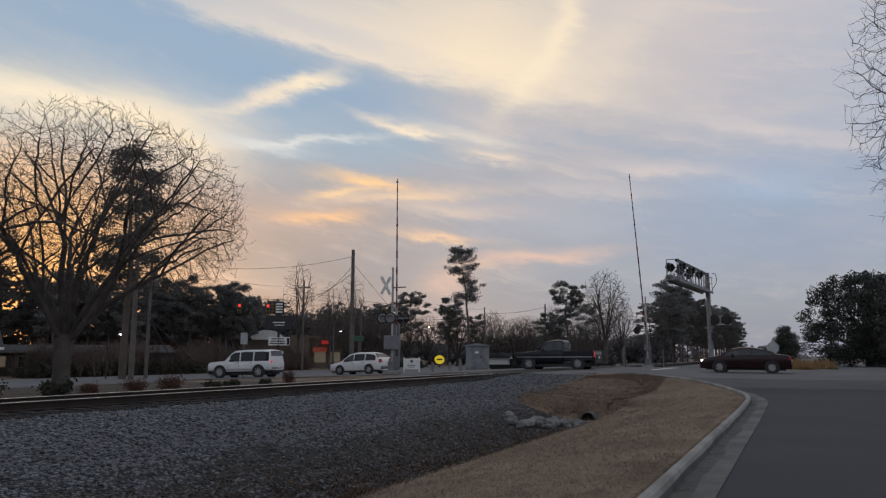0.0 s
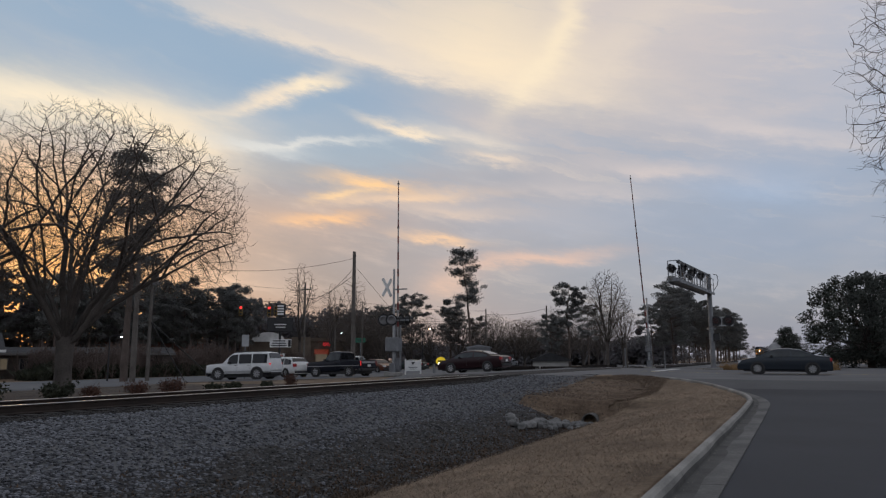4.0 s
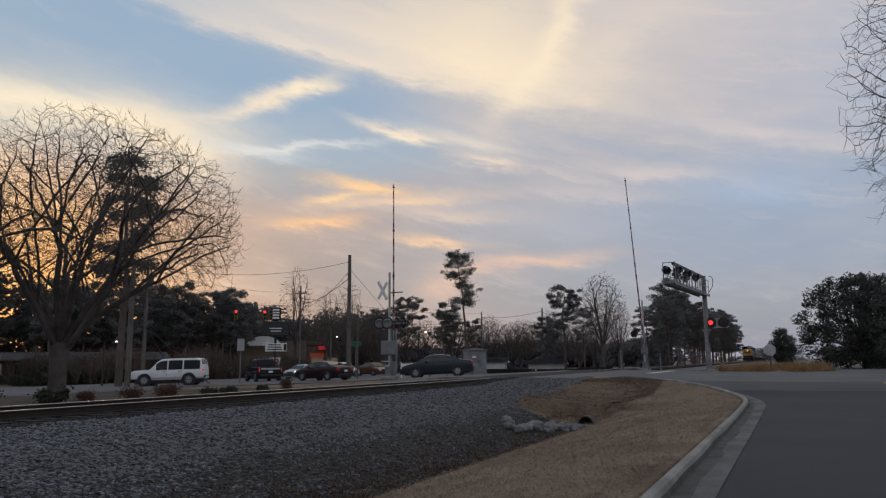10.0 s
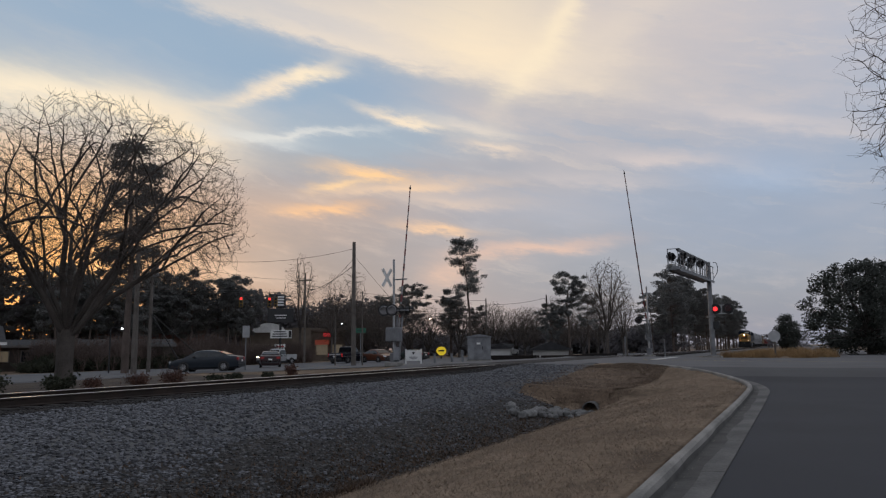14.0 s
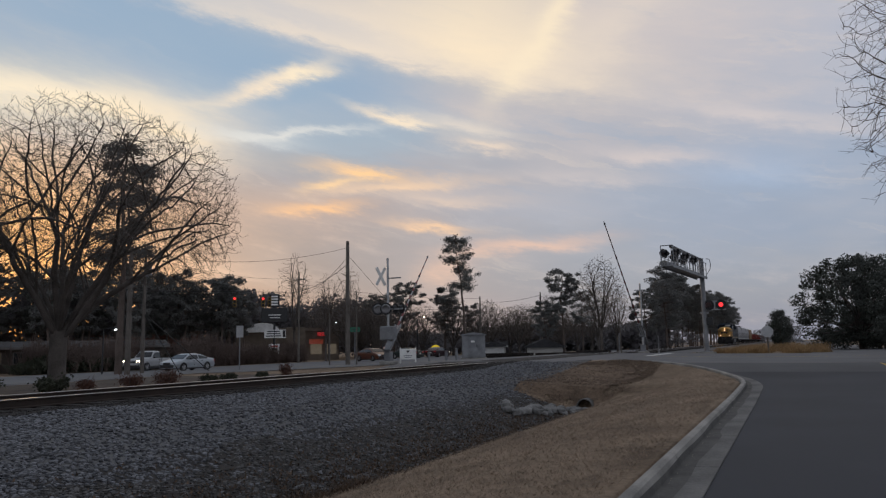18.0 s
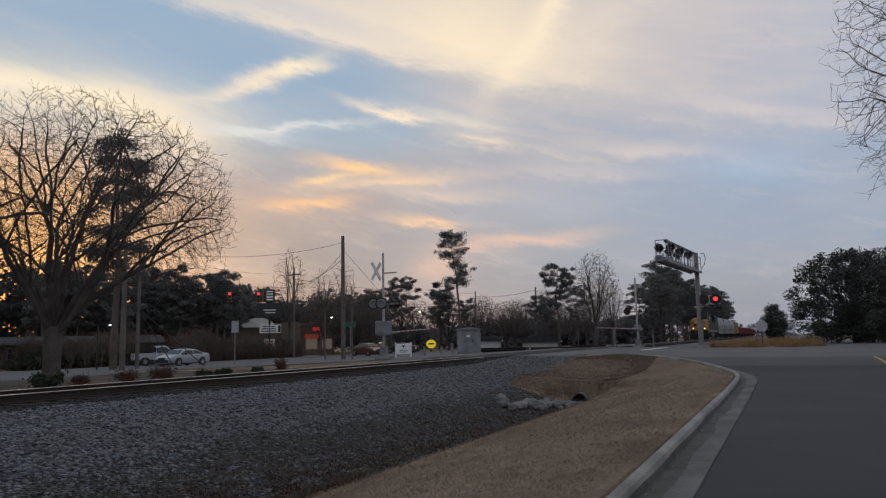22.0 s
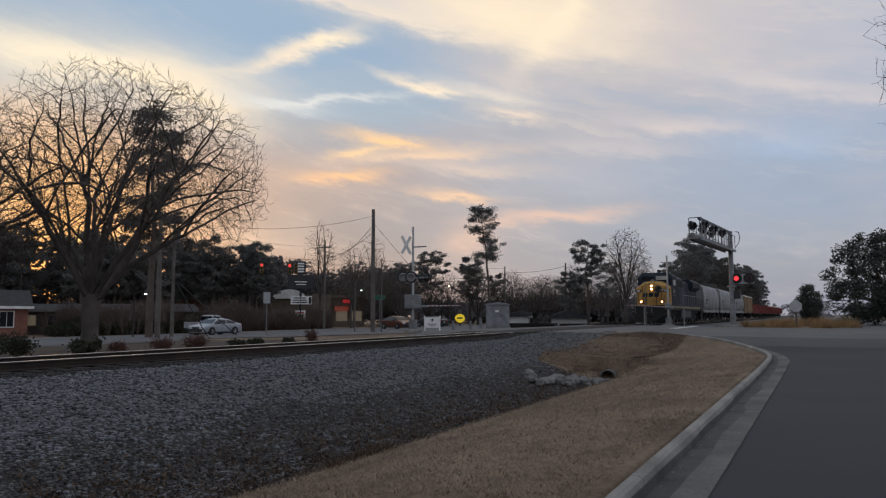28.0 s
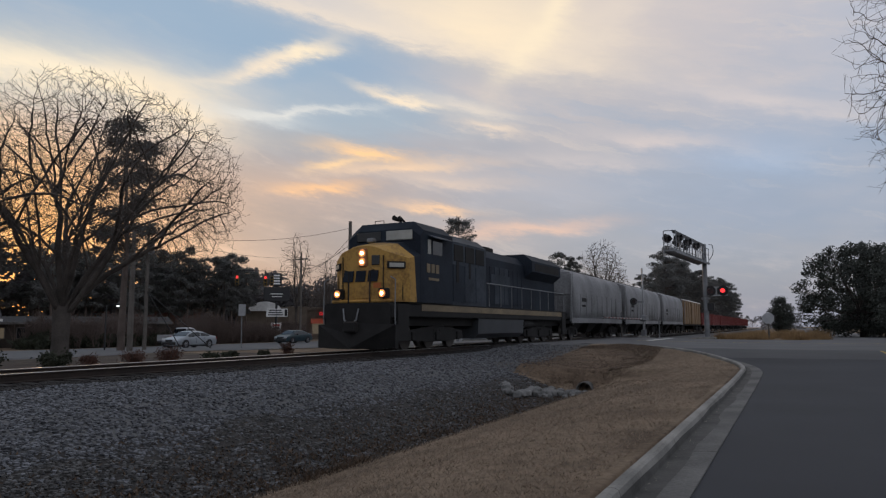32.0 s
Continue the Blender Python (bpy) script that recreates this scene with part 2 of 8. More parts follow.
def island_mat(name, dark, light, rough=0.9):
    """Loose pieces joined in one mesh, each with a tone of its own."""
    m = bpy.data.materials.new(name)
    m.use_nodes = True
    nt = m.node_tree
    bs = nt.nodes["Principled BSDF"]
    ge = nt.nodes.new("ShaderNodeNewGeometry")
    rp = nt.nodes.new("ShaderNodeValToRGB")
    rp.color_ramp.elements[0].color, rp.color_ramp.elements[1].color = (*dark, 1), (*light, 1)
    nt.links.new(ge.outputs["Random Per Island"], rp.inputs[0])
    nt.links.new(rp.outputs[0], bs.inputs["Base Color"])
    bs.inputs["Roughness"].default_value = rough
    MATS[name] = m
    return m


ASPHALT = mat("asphalt", (0.0165, 0.0185, 0.024), (0.032, 0.035, 0.043), 0.9, 0.3, 90, 0.25, 0.004)
APRON = mat("grey_asphalt", (0.034, 0.036, 0.040), (0.068, 0.070, 0.075), 0.88, 0.35, 70, 0.25, 0.004)
OLD_ASPHALT = mat("worn_asphalt", (0.062, 0.064, 0.069), (0.120, 0.122, 0.127), 0.85, 0.3, 45, 0.3, 0.006)
CONCRETE = mat("kerb_concrete", (0.12, 0.117, 0.108), (0.31, 0.298, 0.274), 0.85, 1.1, 40, 0.3, 0.006, vary=0.10)
SOIL = mat("mulch", (0.035, 0.026, 0.020), (0.085, 0.062, 0.045), 0.95, 0.8, 18, 0.6, 0.04)
BALLAST = mat("ballast_bed", (0.028, 0.027, 0.027), (0.115, 0.115, 0.117), 0.95, 0.45, 30, 0.8, 0.02, spread=0.9)
STONES = island_mat("ballast_stone", (0.026, 0.027, 0.031), (0.180, 0.185, 0.200))
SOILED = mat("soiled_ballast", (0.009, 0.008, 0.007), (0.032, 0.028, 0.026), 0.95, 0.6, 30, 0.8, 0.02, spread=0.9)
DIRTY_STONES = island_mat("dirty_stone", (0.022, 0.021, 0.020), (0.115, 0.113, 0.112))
RIPRAP = mat("riprap", (0.085, 0.085, 0.083), (0.235, 0.232, 0.224), 0.9, 3, 30, 0.5, 0.02, vary=0.25)
TIE = mat("creosoted_timber", (0.008, 0.0065, 0.0055), (0.022, 0.017, 0.014), 0.95, 2, 30, 0.5, 0.01, vary=0.25)
RAIL_TOP = mat("polished_railhead", (0.32, 0.31, 0.30), (0.52, 0.50, 0.48), 0.28, 2, 30, 0.05, 0.002, metal=1.0)
RUST = mat("rusty_rail", (0.013, 0.009, 0.007), (0.034, 0.021, 0.015), 0.85, 2, 40, 0.3, 0.004)
BARK = mat("bark", (0.042, 0.036, 0.032), (0.110, 0.095, 0.084), 0.95, 1.5, 18, 0.6, 0.02)
TWIG = mat("twigs", (0.072, 0.058, 0.049), (0.135, 0.110, 0.093), 0.95, 1.0, 8, 0.0)
PINE_BARK = mat("pine_bark", (0.06, 0.046, 0.038), (0.13, 0.10, 0.085), 0.95, 1.2, 12, 0.6, 0.02)
# needles lifted towards grey, so that the colour carries the haze
HAZY_NEEDLES = mat("hazy_pine_needles", (0.100, 0.102, 0.100), (0.185, 0.187, 0.177), 0.9, 0.5, 6, 0.0, vary=0.2)
OAK_LEAF = mat("live_oak_leaves", (0.020, 0.024, 0.020), (0.050, 0.056, 0.044), 0.85, 0.5, 6, 0.0, vary=0.2)
# haze over the far trees is put into this colour as pale grey
HAZY_WOODS = mat("hazy_foliage", (0.095, 0.090, 0.094), (0.165, 0.156, 0.160), 0.9, 0.2, 3, 0.0)
SILT_SHADE = mat("gutter_silt_shade", (0.034, 0.033, 0.031), (0.088, 0.085, 0.080), 0.9, 2.2, 30, 0.3, 0.005)
STRAW = mat("tall_dry_grass", (0.18, 0.11, 0.05), (0.38, 0.25, 0.12), 0.95, 1, 8, 0.0)
SHRUB = mat("shrub_leaves", (0.022, 0.027, 0.018), (0.070, 0.074, 0.048), 0.85, 2, 9, 0.0)
TWIG_RED = mat("red_twigs", (0.06, 0.028, 0.020), (0.12, 0.058, 0.040), 0.9, 2, 9, 0.0)
GALV = mat("galvanised_steel", (0.15, 0.155, 0.165), (0.27, 0.28, 0.29), 0.55, 2, 30, 0.08, 0.003, metal=0.6)
ALU = mat("brushed_aluminium", (0.30, 0.31, 0.32), (0.44, 0.45, 0.46), 0.42, 2, 40, 0.05, 0.002, metal=0.85)
DARK_METAL = mat("black_enamel", (0.010, 0.010, 0.011), (0.022, 0.022, 0.024), 0.5, 3, 30, 0.05, 0.002)
POLE_WOOD = mat("pole_timber", (0.075, 0.065, 0.056), (0.155, 0.138, 0.122), 0.9, 1.5, 22, 0.4, 0.008)
WHITE = mat("white_paint", (0.60, 0.60, 0.58), (0.80, 0.80, 0.78), 0.55, 2, 30, 0.05, 0.002)
ROAD_WHITE = mat("road_paint", (0.38, 0.38, 0.36), (0.62, 0.62, 0.60), 0.8, 3, 50, 0.2, 0.003)
ROAD_YELLOW = mat("yellow_road_paint", (0.34, 0.22, 0.03), (0.52, 0.36, 0.06), 0.8, 3, 50, 0.2, 0.003)
RED_PAINT = mat("red_reflective", (0.40, 0.03, 0.03), (0.55, 0.05, 0.05), 0.5, 3, 30, 0.03)
RUBBER = mat("rubber", (0.012, 0.012, 0.012), (0.03, 0.03, 0.03), 0.85, 4, 60, 0.2, 0.002)
CABLE = mat("black_cable", (0.012, 0.012, 0.013), (0.022, 0.022, 0.022), 0.7, 3, 20, 0.0)
GLASS = mat("dark_glass", (0.008, 0.009, 0.011), (0.016, 0.018, 0.021), 0.08, 1, 8, 0.0)
# opaque panes; light seen through the cabin is painted in as paler grey
CABIN_GLASS = mat("cabin_glass", (0.030, 0.035, 0.038), (0.062, 0.070, 0.074), 0.07, 1.3, 5, 0.0)

for pane in (GLASS, CABIN_GLASS):
    pane.node_tree.nodes["Principled BSDF"].inputs["Specular IOR Level"].default_value = 0.32


def turf(name, soil, dull, straw):
    """Dormant turf: broad worn patches, streaks where it was mown, and thatch down to the bare soil."""
    m = bpy.data.materials.new(name)
    m.use_nodes = True
    nt = m.node_tree
    bs = nt.nodes["Principled BSDF"]
    co = nt.nodes.new("ShaderNodeTexCoord")

    def cloud(scale, detail, stretch=(1, 1, 1), turn=0.0):
        mp, nz = nt.nodes.new("ShaderNodeMapping"), nt.nodes.new("ShaderNodeTexNoise")
        mp.inputs["Scale"].default_value = stretch
        mp.inputs["Rotation"].default_value = (0, 0, radians(turn))
        nz.inputs["Scale"].default_value, nz.inputs["Detail"].default_value, nz.inputs["Roughness"].default_value = scale, detail, 0.65
        nt.links.new(co.outputs["Object"], mp.inputs[0])
        nt.links.new(mp.outputs[0], nz.inputs["Vector"])
        return nz.outputs[0]

    def blend(fac, lo, hi, a, b):
        mr, mx = nt.nodes.new("ShaderNodeMapRange"), nt.nodes.new("ShaderNodeMix")
        mr.inputs["From Min"].default_value, mr.inputs["From Max"].default_value = lo, hi
        nt.links.new(fac, mr.inputs["Value"])
        mx.data_type = "RGBA"
        nt.links.new(mr.outputs[0], mx.inputs[0])
        for sock, v in ((mx.inputs[6], a), (mx.inputs[7], b)):
            if isinstance(v, tuple):
                sock.default_value = (*v, 1)
            else:
                nt.links.new(v, sock)
        return mx.outputs[2]

    thatch, streak, patch = cloud(9, 9), cloud(1.5, 8, (1.0, 0.35, 1.0), 25), cloud(0.38, 6)
    c = blend(patch, 0.36, 0.64, dull, straw)
    c = blend(streak, 0.50, 0.70, c, tuple(0.5 * (a + b) for a, b in zip(soil, dull)))
    c = blend(thatch, 0.48, 0.82, c, soil)
    nt.links.new(c, bs.inputs["Base Color"])
    bs.inputs["Roughness"].default_value = 0.97
    bs.inputs["Specular IOR Level"].default_value = 0.15
    bp = nt.nodes.new("ShaderNodeBump")
    bp.inputs["Strength"].default_value, bp.inputs["Distance"].default_value = 0.9, 0.035
    nt.links.new(thatch, bp.inputs["Height"])
    nt.links.new(bp.outputs[0], bs.inputs["Normal"])
    return m


GRASS = turf("dormant_grass", (0.056, 0.042, 0.031), (0.150, 0.110, 0.077), (0.285, 0.215, 0.152))
BROWN_GRASS = turf("brown_grass", (0.050, 0.037, 0.028), (0.120, 0.086, 0.061), (0.215, 0.157, 0.111))


def lets_light_through(m, share):
    """Leaves pass a share of the light on to their other side."""
    nt = m.node_tree
    bs, out = nt.nodes["Principled BSDF"], nt.nodes["Material Output"]
    tr, mx = nt.nodes.new("ShaderNodeBsdfTranslucent"), nt.nodes.new("ShaderNodeMixShader")
    nt.links.new(bs.inputs["Base Color"].links[0].from_socket, tr.inputs["Color"])
    mx.inputs[0].default_value = share
    nt.links.new(bs.outputs[0], mx.inputs[1])
    nt.links.new(tr.outputs[0], mx.inputs[2])
    nt.links.new(mx.outputs[0], out.inputs["Surface"])


for leaf in (HAZY_NEEDLES, HAZY_WOODS, SHRUB):
    lets_light_through(leaf, 0.35)
# ---- building tools ----


class Shape:
    """Points and faces of one mesh."""

    def __init__(self):
        self.v, self.f = [], []

    def add(self, pts, faces):
        k = len(self.v)
        self.v += [tuple(p) for p in pts]
        self.f += [tuple(i + k for i in f) for f in faces]
        return self

    def box(self, x0, x1, y0, y1, z0, z1, c=0.0):
        if c <= 0:
            p = [(x, y, z) for x in (x0, x1) for y in (y0, y1) for z in (z0, z1)]
            return self.add(p, [(0, 1, 3, 2), (4, 6, 7, 5), (0, 4, 5, 1), (2, 3, 7, 6), (0, 2, 6, 4), (1, 5, 7, 3)])
        prof = []
        for z, k in ((z0, c), (z0 + c, 0), (z1 - c, 0), (z1, c)):
            a0, a1, b0, b1 = x0 + k, x1 - k, y0 + k, y1 - k
            e = c
            prof.append([(a0 + e, b0, z), (a1 - e, b0, z), (a1, b0 + e, z), (a1, b1 - e, z), (a1 - e, b1, z), (a0 + e, b1, z), (a0, b1 - e, z), (a0, b0 + e, z)])
        return self.rings(prof)

    def rings(self, rings, caps=True, closed=True):
        n = len(rings[0])
        pts = [p for r in rings for p in r]
        faces = []
        for i in range(len(rings) - 1):
            for j in range(n if closed else n - 1):
                a, b = i * n + j, i * n + (j + 1) % n
                faces.append((a, b, b + n, a + n))
        if caps:
            faces.append(tuple(range(n))[::-1])
            faces.append(tuple(range((len(rings) - 1) * n, len(rings) * n)))
        return self.add(pts, faces)

    def tube(self, p0, p1, r0, r1=None, n=8, caps=True):
        r1 = r0 if r1 is None else r1
        p0, p1 = Vector(p0), Vector(p1)
        d = (p1 - p0).normalized()
        a = d.cross(Vector((0, 0, 1)) if abs(d.z) < 0.9 else Vector((1, 0, 0))).normalized()
        b = d.cross(a)
        rings = []
        for p, r in ((p0, r0), (p1, r1)):
            rings.append([p + (a * math.cos(k * math.tau / n) + b * math.sin(k * math.tau / n)) * r for k in range(n)])
        return self.rings(rings, caps)

    def chain(self, pts, radii, n=6, caps=False):
        """One bent, tapered limb through the points."""
        a = None
        rings = []
        for i, p in enumerate(pts):
            d = (pts[min(i + 1, len(pts) - 1)] - pts[max(i - 1, 0)]).normalized()
            if a is None:
                a = d.orthogonal().normalized()
            a = (a - d * a.dot(d)).normalized()
            b = d.cross(a)
            rings.append([p + (a * math.cos(k * math.tau / n) + b * math.sin(k * math.tau / n)) * radii[i] for k in range(n)])
        return self.rings(rings, caps)

    def path(self, pts, r, n=6):
        for a, b in zip(pts, pts[1:]):
            self.tube(a, b, r, r, n)
        return self

    def prism(self, poly, y0, y1, axis="y"):
        """A polygon in (x, z), or in (y, z) with axis x, or (x, y) with axis z, drawn out along the axis."""
        put = {"y": lambda a, b, d: (a, d, b), "x": lambda a, b, d: (d, a, b), "z": lambda a, b, d: (a, b, d)}[axis]
        return self.rings([[put(a, b, d) for a, b in poly] for d in (y0, y1)])

    def mesh(self, name, material, smooth=False):
        me = bpy.data.meshes.new(name)
        me.from_pydata(self.v, [], self.f)
        me.materials.append(material)
        if not smooth:
            bm = bmesh.new()
            bm.from_mesh(me)
            bmesh.ops.recalc_face_normals(bm, faces=bm.faces)
            bm.to_mesh(me)
            bm.free()
        else:
            me.polygons.foreach_set("use_smooth", [True] * len(me.polygons))
        me.update()
        return me


def part(name, shape, material, parent, label="", at=None, smooth=False):
    """One mesh object under a thing or under a part."""
    ob = new(name, shape.mesh(name, material, smooth) if isinstance(shape, Shape) else shape)
    ob.parent = parent
    if at is not None:
        ob.matrix_basis = at
    if label:
        ob["label"] = label
    return ob


def thing(name, m, label, category, group="", kind=""):
    ob = new(name)
    ob.empty_display_size = 0.2
    ob.matrix_basis = m
    return tagged(ob, label, category, group, kind)


def solo(name, shape, material, label, category, group="", kind="", smooth=False, at=None):
    ob = new(name, shape.mesh(name, material, smooth))
    if at is not None:
        ob.matrix_basis = at
    return tagged(ob, label, category, group, kind)


def ease(a, b, v):
    t = min(max((v - a) / (b - a), 0.0), 1.0)
    return t * t * (3 - 2 * t)


def lerp(xs, zs, v):
    return float(np.interp(v, xs, zs))


# ---- lie of the land ----
def road_rise(y):
    return 0.42 * ease(18, 40, y)


def kerb_x(y):
    """The edge of the side road's asphalt, straight and then swept round into the crossing road."""
    return -0.85 if y < 23 else -0.85 - (14 - math.sqrt(max(14 ** 2 - (min(y, 36.5) - 23) ** 2, 0)))


def kerb_slant(y):
    return 1.0 if y < 23 else math.sqrt(max(1 - ((min(y, 34.6) - 23) / 14) ** 2, 0.1))


def ground_z(x, y):
    """Height of the ground: side road, verge, ditch, railway bank, the hump of the crossing, the far side."""
    e = road_rise(y)
    ditch = 1 - 0.80 * ease(23.62, 24.4, y)
    base = lerp((-60, -50, -36, -30, -19, -17.2, -15.9, -12.0, -9.6, -6.9, -6.2, -5.2, -3.2, -1.5),
                (-0.3, -0.25, -0.03, 0.05, 0.10, 0.16, 0.385, 0.385, 0.22, 0.25 - 0.98 * ditch, 0.25 - 1.08 * ditch, 0.2 - 0.52 * ditch, 0.03 + e, 0.11 + e), x)
    cz = lerp((-60, -50, -42, -30, -22, -17.5, -10.5, -5, 0, 12), (-0.3, -0.25, -0.08, 0.15, 0.42, 0.61, 0.61, 0.5, 0.44, 0.42), x)
    w = ease(27, 34.5, y) * (1 - ease(58.5, 66, y))
    road = e * (1 - w) + cz * w
    far = ease(60, 75, y)
    base = base * (1 - far) + far * lerp((-60, -40, -19, -17.2, -15.7, -12.3, -10, -7, 0), (-0.3, 0.0, 0.1, 0.2, 0.30, 0.30, 0.2, 0.25, 0.42), x)
    land = base * (1 - w) + cz * w
    if y > 34.6:
        return land
    k = kerb_x(y) - 0.55 / kerb_slant(y)
    if x >= k:
        return road
    return land + (road + 0.135 - land) * (1 - ease(0.15, 2.2, k - x)) if x < k - 0.1 else road + 0.135 * (k - x) / 0.1


def drape(name, xs, ys, lift, material, label, category, left=None, parent=None, relief=0.0, sink=None):
    """A sheet laid on the land, over a grid of lines; left(y) gives where each row begins."""
    s = Shape()
    for y in ys:
        x0 = left(y) if left else xs[0]
        for x in xs:
            xx = x0 + (x - xs[0]) / (xs[-1] - xs[0]) * (xs[-1] - x0)
            s.v.append((xx, y, ground_z(xx, y) + lift + (relief * (noise.noise((xx * 1.7, y * 1.7, 0)) + 0.5 * noise.noise((xx * 5, y * 5, 3))) if relief else 0) - (sink(xx, y) if sink else 0)))
    n = len(xs)
    for j in range(len(ys) - 1):
        for i in range(n - 1):
            a = j * n + i
            s.f.append((a, a + 1, a + n + 1, a + n))
    return solo(name, s, material, label, category, kind="structure", smooth=True)


def steps(*spans):
    """Grid lines: (from, to, step), (to, step)..."""
    out = []
    for a, b, d in spans:
        k = max(1, round((b - a) / d))
        out += [a + (b - a) * i / k for i in range(k)]
    return out + [spans[-1][1]]

# ---- ground, roads, kerb ----
GX = sorted(set(steps((-1500, -200, 130), (-200, -60, 10), (-60, -20, 2), (-20, -16, 0.5), (-16, 0, 0.2), (0, 12, 1), (12, 60, 6), (60, 200, 20), (200, 1500, 130)) + [-17.2, -15.7, -12.3, -9.6, -6.9, -6.2, -5.2, -3.2, -1.505, -1.40]))
GY = steps((-1500, -200, 130), (-200, -20, 15), (-20, 4, 2), (4, 40, 0.35), (40, 70, 1), (70, 150, 5), (150, 400, 25), (400, 1500, 110))
drape("ground", GX, GY, -0.02, GRASS, "flat ground with short tan dormant grass", "ground", relief=0.018, sink=lambda x, y: 0.12 if y < 34.6 and kerb_x(y) - 0.62 / kerb_slant(y) <= x < 7.0 else 0.05 if 34.6 <= y <= 58 and x > -57 else 0.0)


drape("road_side", steps((-0.85, 7.2, 0.6)), steps((-60, 0, 6), (0, 23, 1), (23, 29.4, 0.2)), 0.012, ASPHALT, "dark smooth asphalt side road", "road", left=kerb_x)
drape("road_apron", steps((-0.85, 7.2, 0.6)), steps((29.4, 34.6, 0.2)), 0.012, APRON, "older grey asphalt where the side road meets the crossing road", "road", left=kerb_x)
drape("road_crossing", steps((-9, 80, 2)), steps((34.6, 58, 0.9)), 0.014, OLD_ASPHALT, "grey worn asphalt road that crosses the railway", "road")
drape("road_crossing_west", steps((-57, -19, 0.8), (-19, -9, 0.5)), steps((34.6, 58, 0.9)), 0.014, OLD_ASPHALT, "grey worn asphalt road west of the crossing", "road")
drape("road_highway", steps((-57, -33.5, 1.5)), steps((-300, -20, 20), (-20, 34.6, 3)), 0.013, OLD_ASPHALT, "pale worn asphalt highway beside the railway", "road")
drape("road_highway_north", steps((-57, -38, 1.5)), steps((58, 120, 6), (120, 600, 60)), 0.013, OLD_ASPHALT, "pale worn asphalt highway beside the railway", "road")
drape("road_far", steps((1.2, 8.2, 1.0)), steps((58, 120, 4), (120, 400, 30), (400, 1200, 100)), 0.013, OLD_ASPHALT, "grey asphalt road running on beside the railway", "road")
# lot west of the railway
drape("pavement_lot", steps((-38, -22, 1.6)), steps((58.5, 90, 2)), 0.016, OLD_ASPHALT, "worn asphalt lot", "pavement")
drape("pavement_apron", steps((-34, -21, 1.2)), steps((90, 150, 6)), 0.016, OLD_ASPHALT, "worn asphalt lot", "pavement")

def rock_points(r, rnd, flat=0.75):
    pts = []
    for k in range(2):
        for j in range(5):
            a = j * math.tau / 5 + k * 0.6 + rnd.uniform(-0.3, 0.3)
            q = r * rnd.uniform(0.75, 1.1)
            pts.append((q * math.cos(a), q * math.sin(a), (k * 1.0 - 0.4) * r * flat * rnd.uniform(0.7, 1.1)))
    pts.append((0, 0, r * flat * 0.95))
    faces = [(j, (j + 1) % 5, 5 + (j + 1) % 5, 5 + j) for j in range(5)] + [(5 + j, 5 + (j + 1) % 5, 10) for j in range(5)]
    return pts, faces


# kerb and gutter in cast lengths of three metres
KERB = new("kerb")
tagged(KERB, "pale concrete kerb and gutter with cast joints", "kerb", kind="structure")


def kerb_line():
    pts = [(-0.85, -12 + 0.5 * i) for i in range(71)]
    return pts + [(-0.85 - 14 * (1 - math.cos(a)), 23 + 14 * math.sin(a)) for a in (radians(1.75 * k) for k in range(1, 28))]


GUTTER = mat("stained_gutter", (0.050, 0.049, 0.047), (0.158, 0.153, 0.145), 0.9, 0.9, 30, 0.35, 0.006, vary=0.05)


def kerb_piece(pts, prof):
    s = Shape()
    rings = []
    for i, (x, y) in enumerate(pts):
        a, b = pts[max(i - 1, 0)], pts[min(i + 1, len(pts) - 1)]
        d = Vector((b[0] - a[0], b[1] - a[1])).normalized()
        nx, ny = -d.y, d.x
        z = ground_z(x + 0.3, y)
        rings.append([(x + nx * w, y + ny * w, z + h) for w, h in prof])
    return s.rings(rings)


KL = kerb_line()
PAN = ((0.0, 0.027), (0.44, 0.006), (0.44, -0.15), (0.0, -0.15))
UPSTAND = ((0.443, -0.15), (0.443, 0.0), (0.455, 0.09), (0.475, 0.145), (0.51, 0.163), (0.57, 0.16), (0.60, 0.13), (0.60, -0.15))
i = 0
while i < len(KL) - 1:
    seg = KL[i:i + 7]
    d0 = Vector((seg[1][0] - seg[0][0], seg[1][1] - seg[0][1])).normalized() * 0.006
    d1 = Vector((seg[-1][0] - seg[-2][0], seg[-1][1] - seg[-2][1])).normalized() * 0.006
    seg = [(seg[0][0] + d0.x, seg[0][1] + d0.y)] + seg[1:-1] + [(seg[-1][0] - d1.x, seg[-1][1] - d1.y)]
    part("kerb_stone", kerb_piece(seg, UPSTAND), CONCRETE, KERB, "pale rounded kerb stone")
    part("gutter_slab", kerb_piece(seg, PAN), GUTTER, KERB, "stained concrete gutter slab")
    i += 6
# silt in the gutter; up the kerb's face the same dark also paints its shade
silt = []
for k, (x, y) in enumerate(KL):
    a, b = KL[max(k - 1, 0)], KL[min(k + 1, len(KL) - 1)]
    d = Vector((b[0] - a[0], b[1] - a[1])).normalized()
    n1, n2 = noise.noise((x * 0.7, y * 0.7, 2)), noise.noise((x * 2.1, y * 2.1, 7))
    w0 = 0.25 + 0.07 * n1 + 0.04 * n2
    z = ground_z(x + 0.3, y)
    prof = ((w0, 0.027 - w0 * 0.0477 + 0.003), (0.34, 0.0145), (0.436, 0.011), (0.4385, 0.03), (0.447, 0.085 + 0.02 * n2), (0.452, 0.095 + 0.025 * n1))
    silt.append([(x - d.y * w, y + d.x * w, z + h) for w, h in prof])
part("silt", Shape().rings(silt, caps=False, closed=False), SILT_SHADE, KERB, "dark sediment, with shade painted up the kerb face", smooth=True)
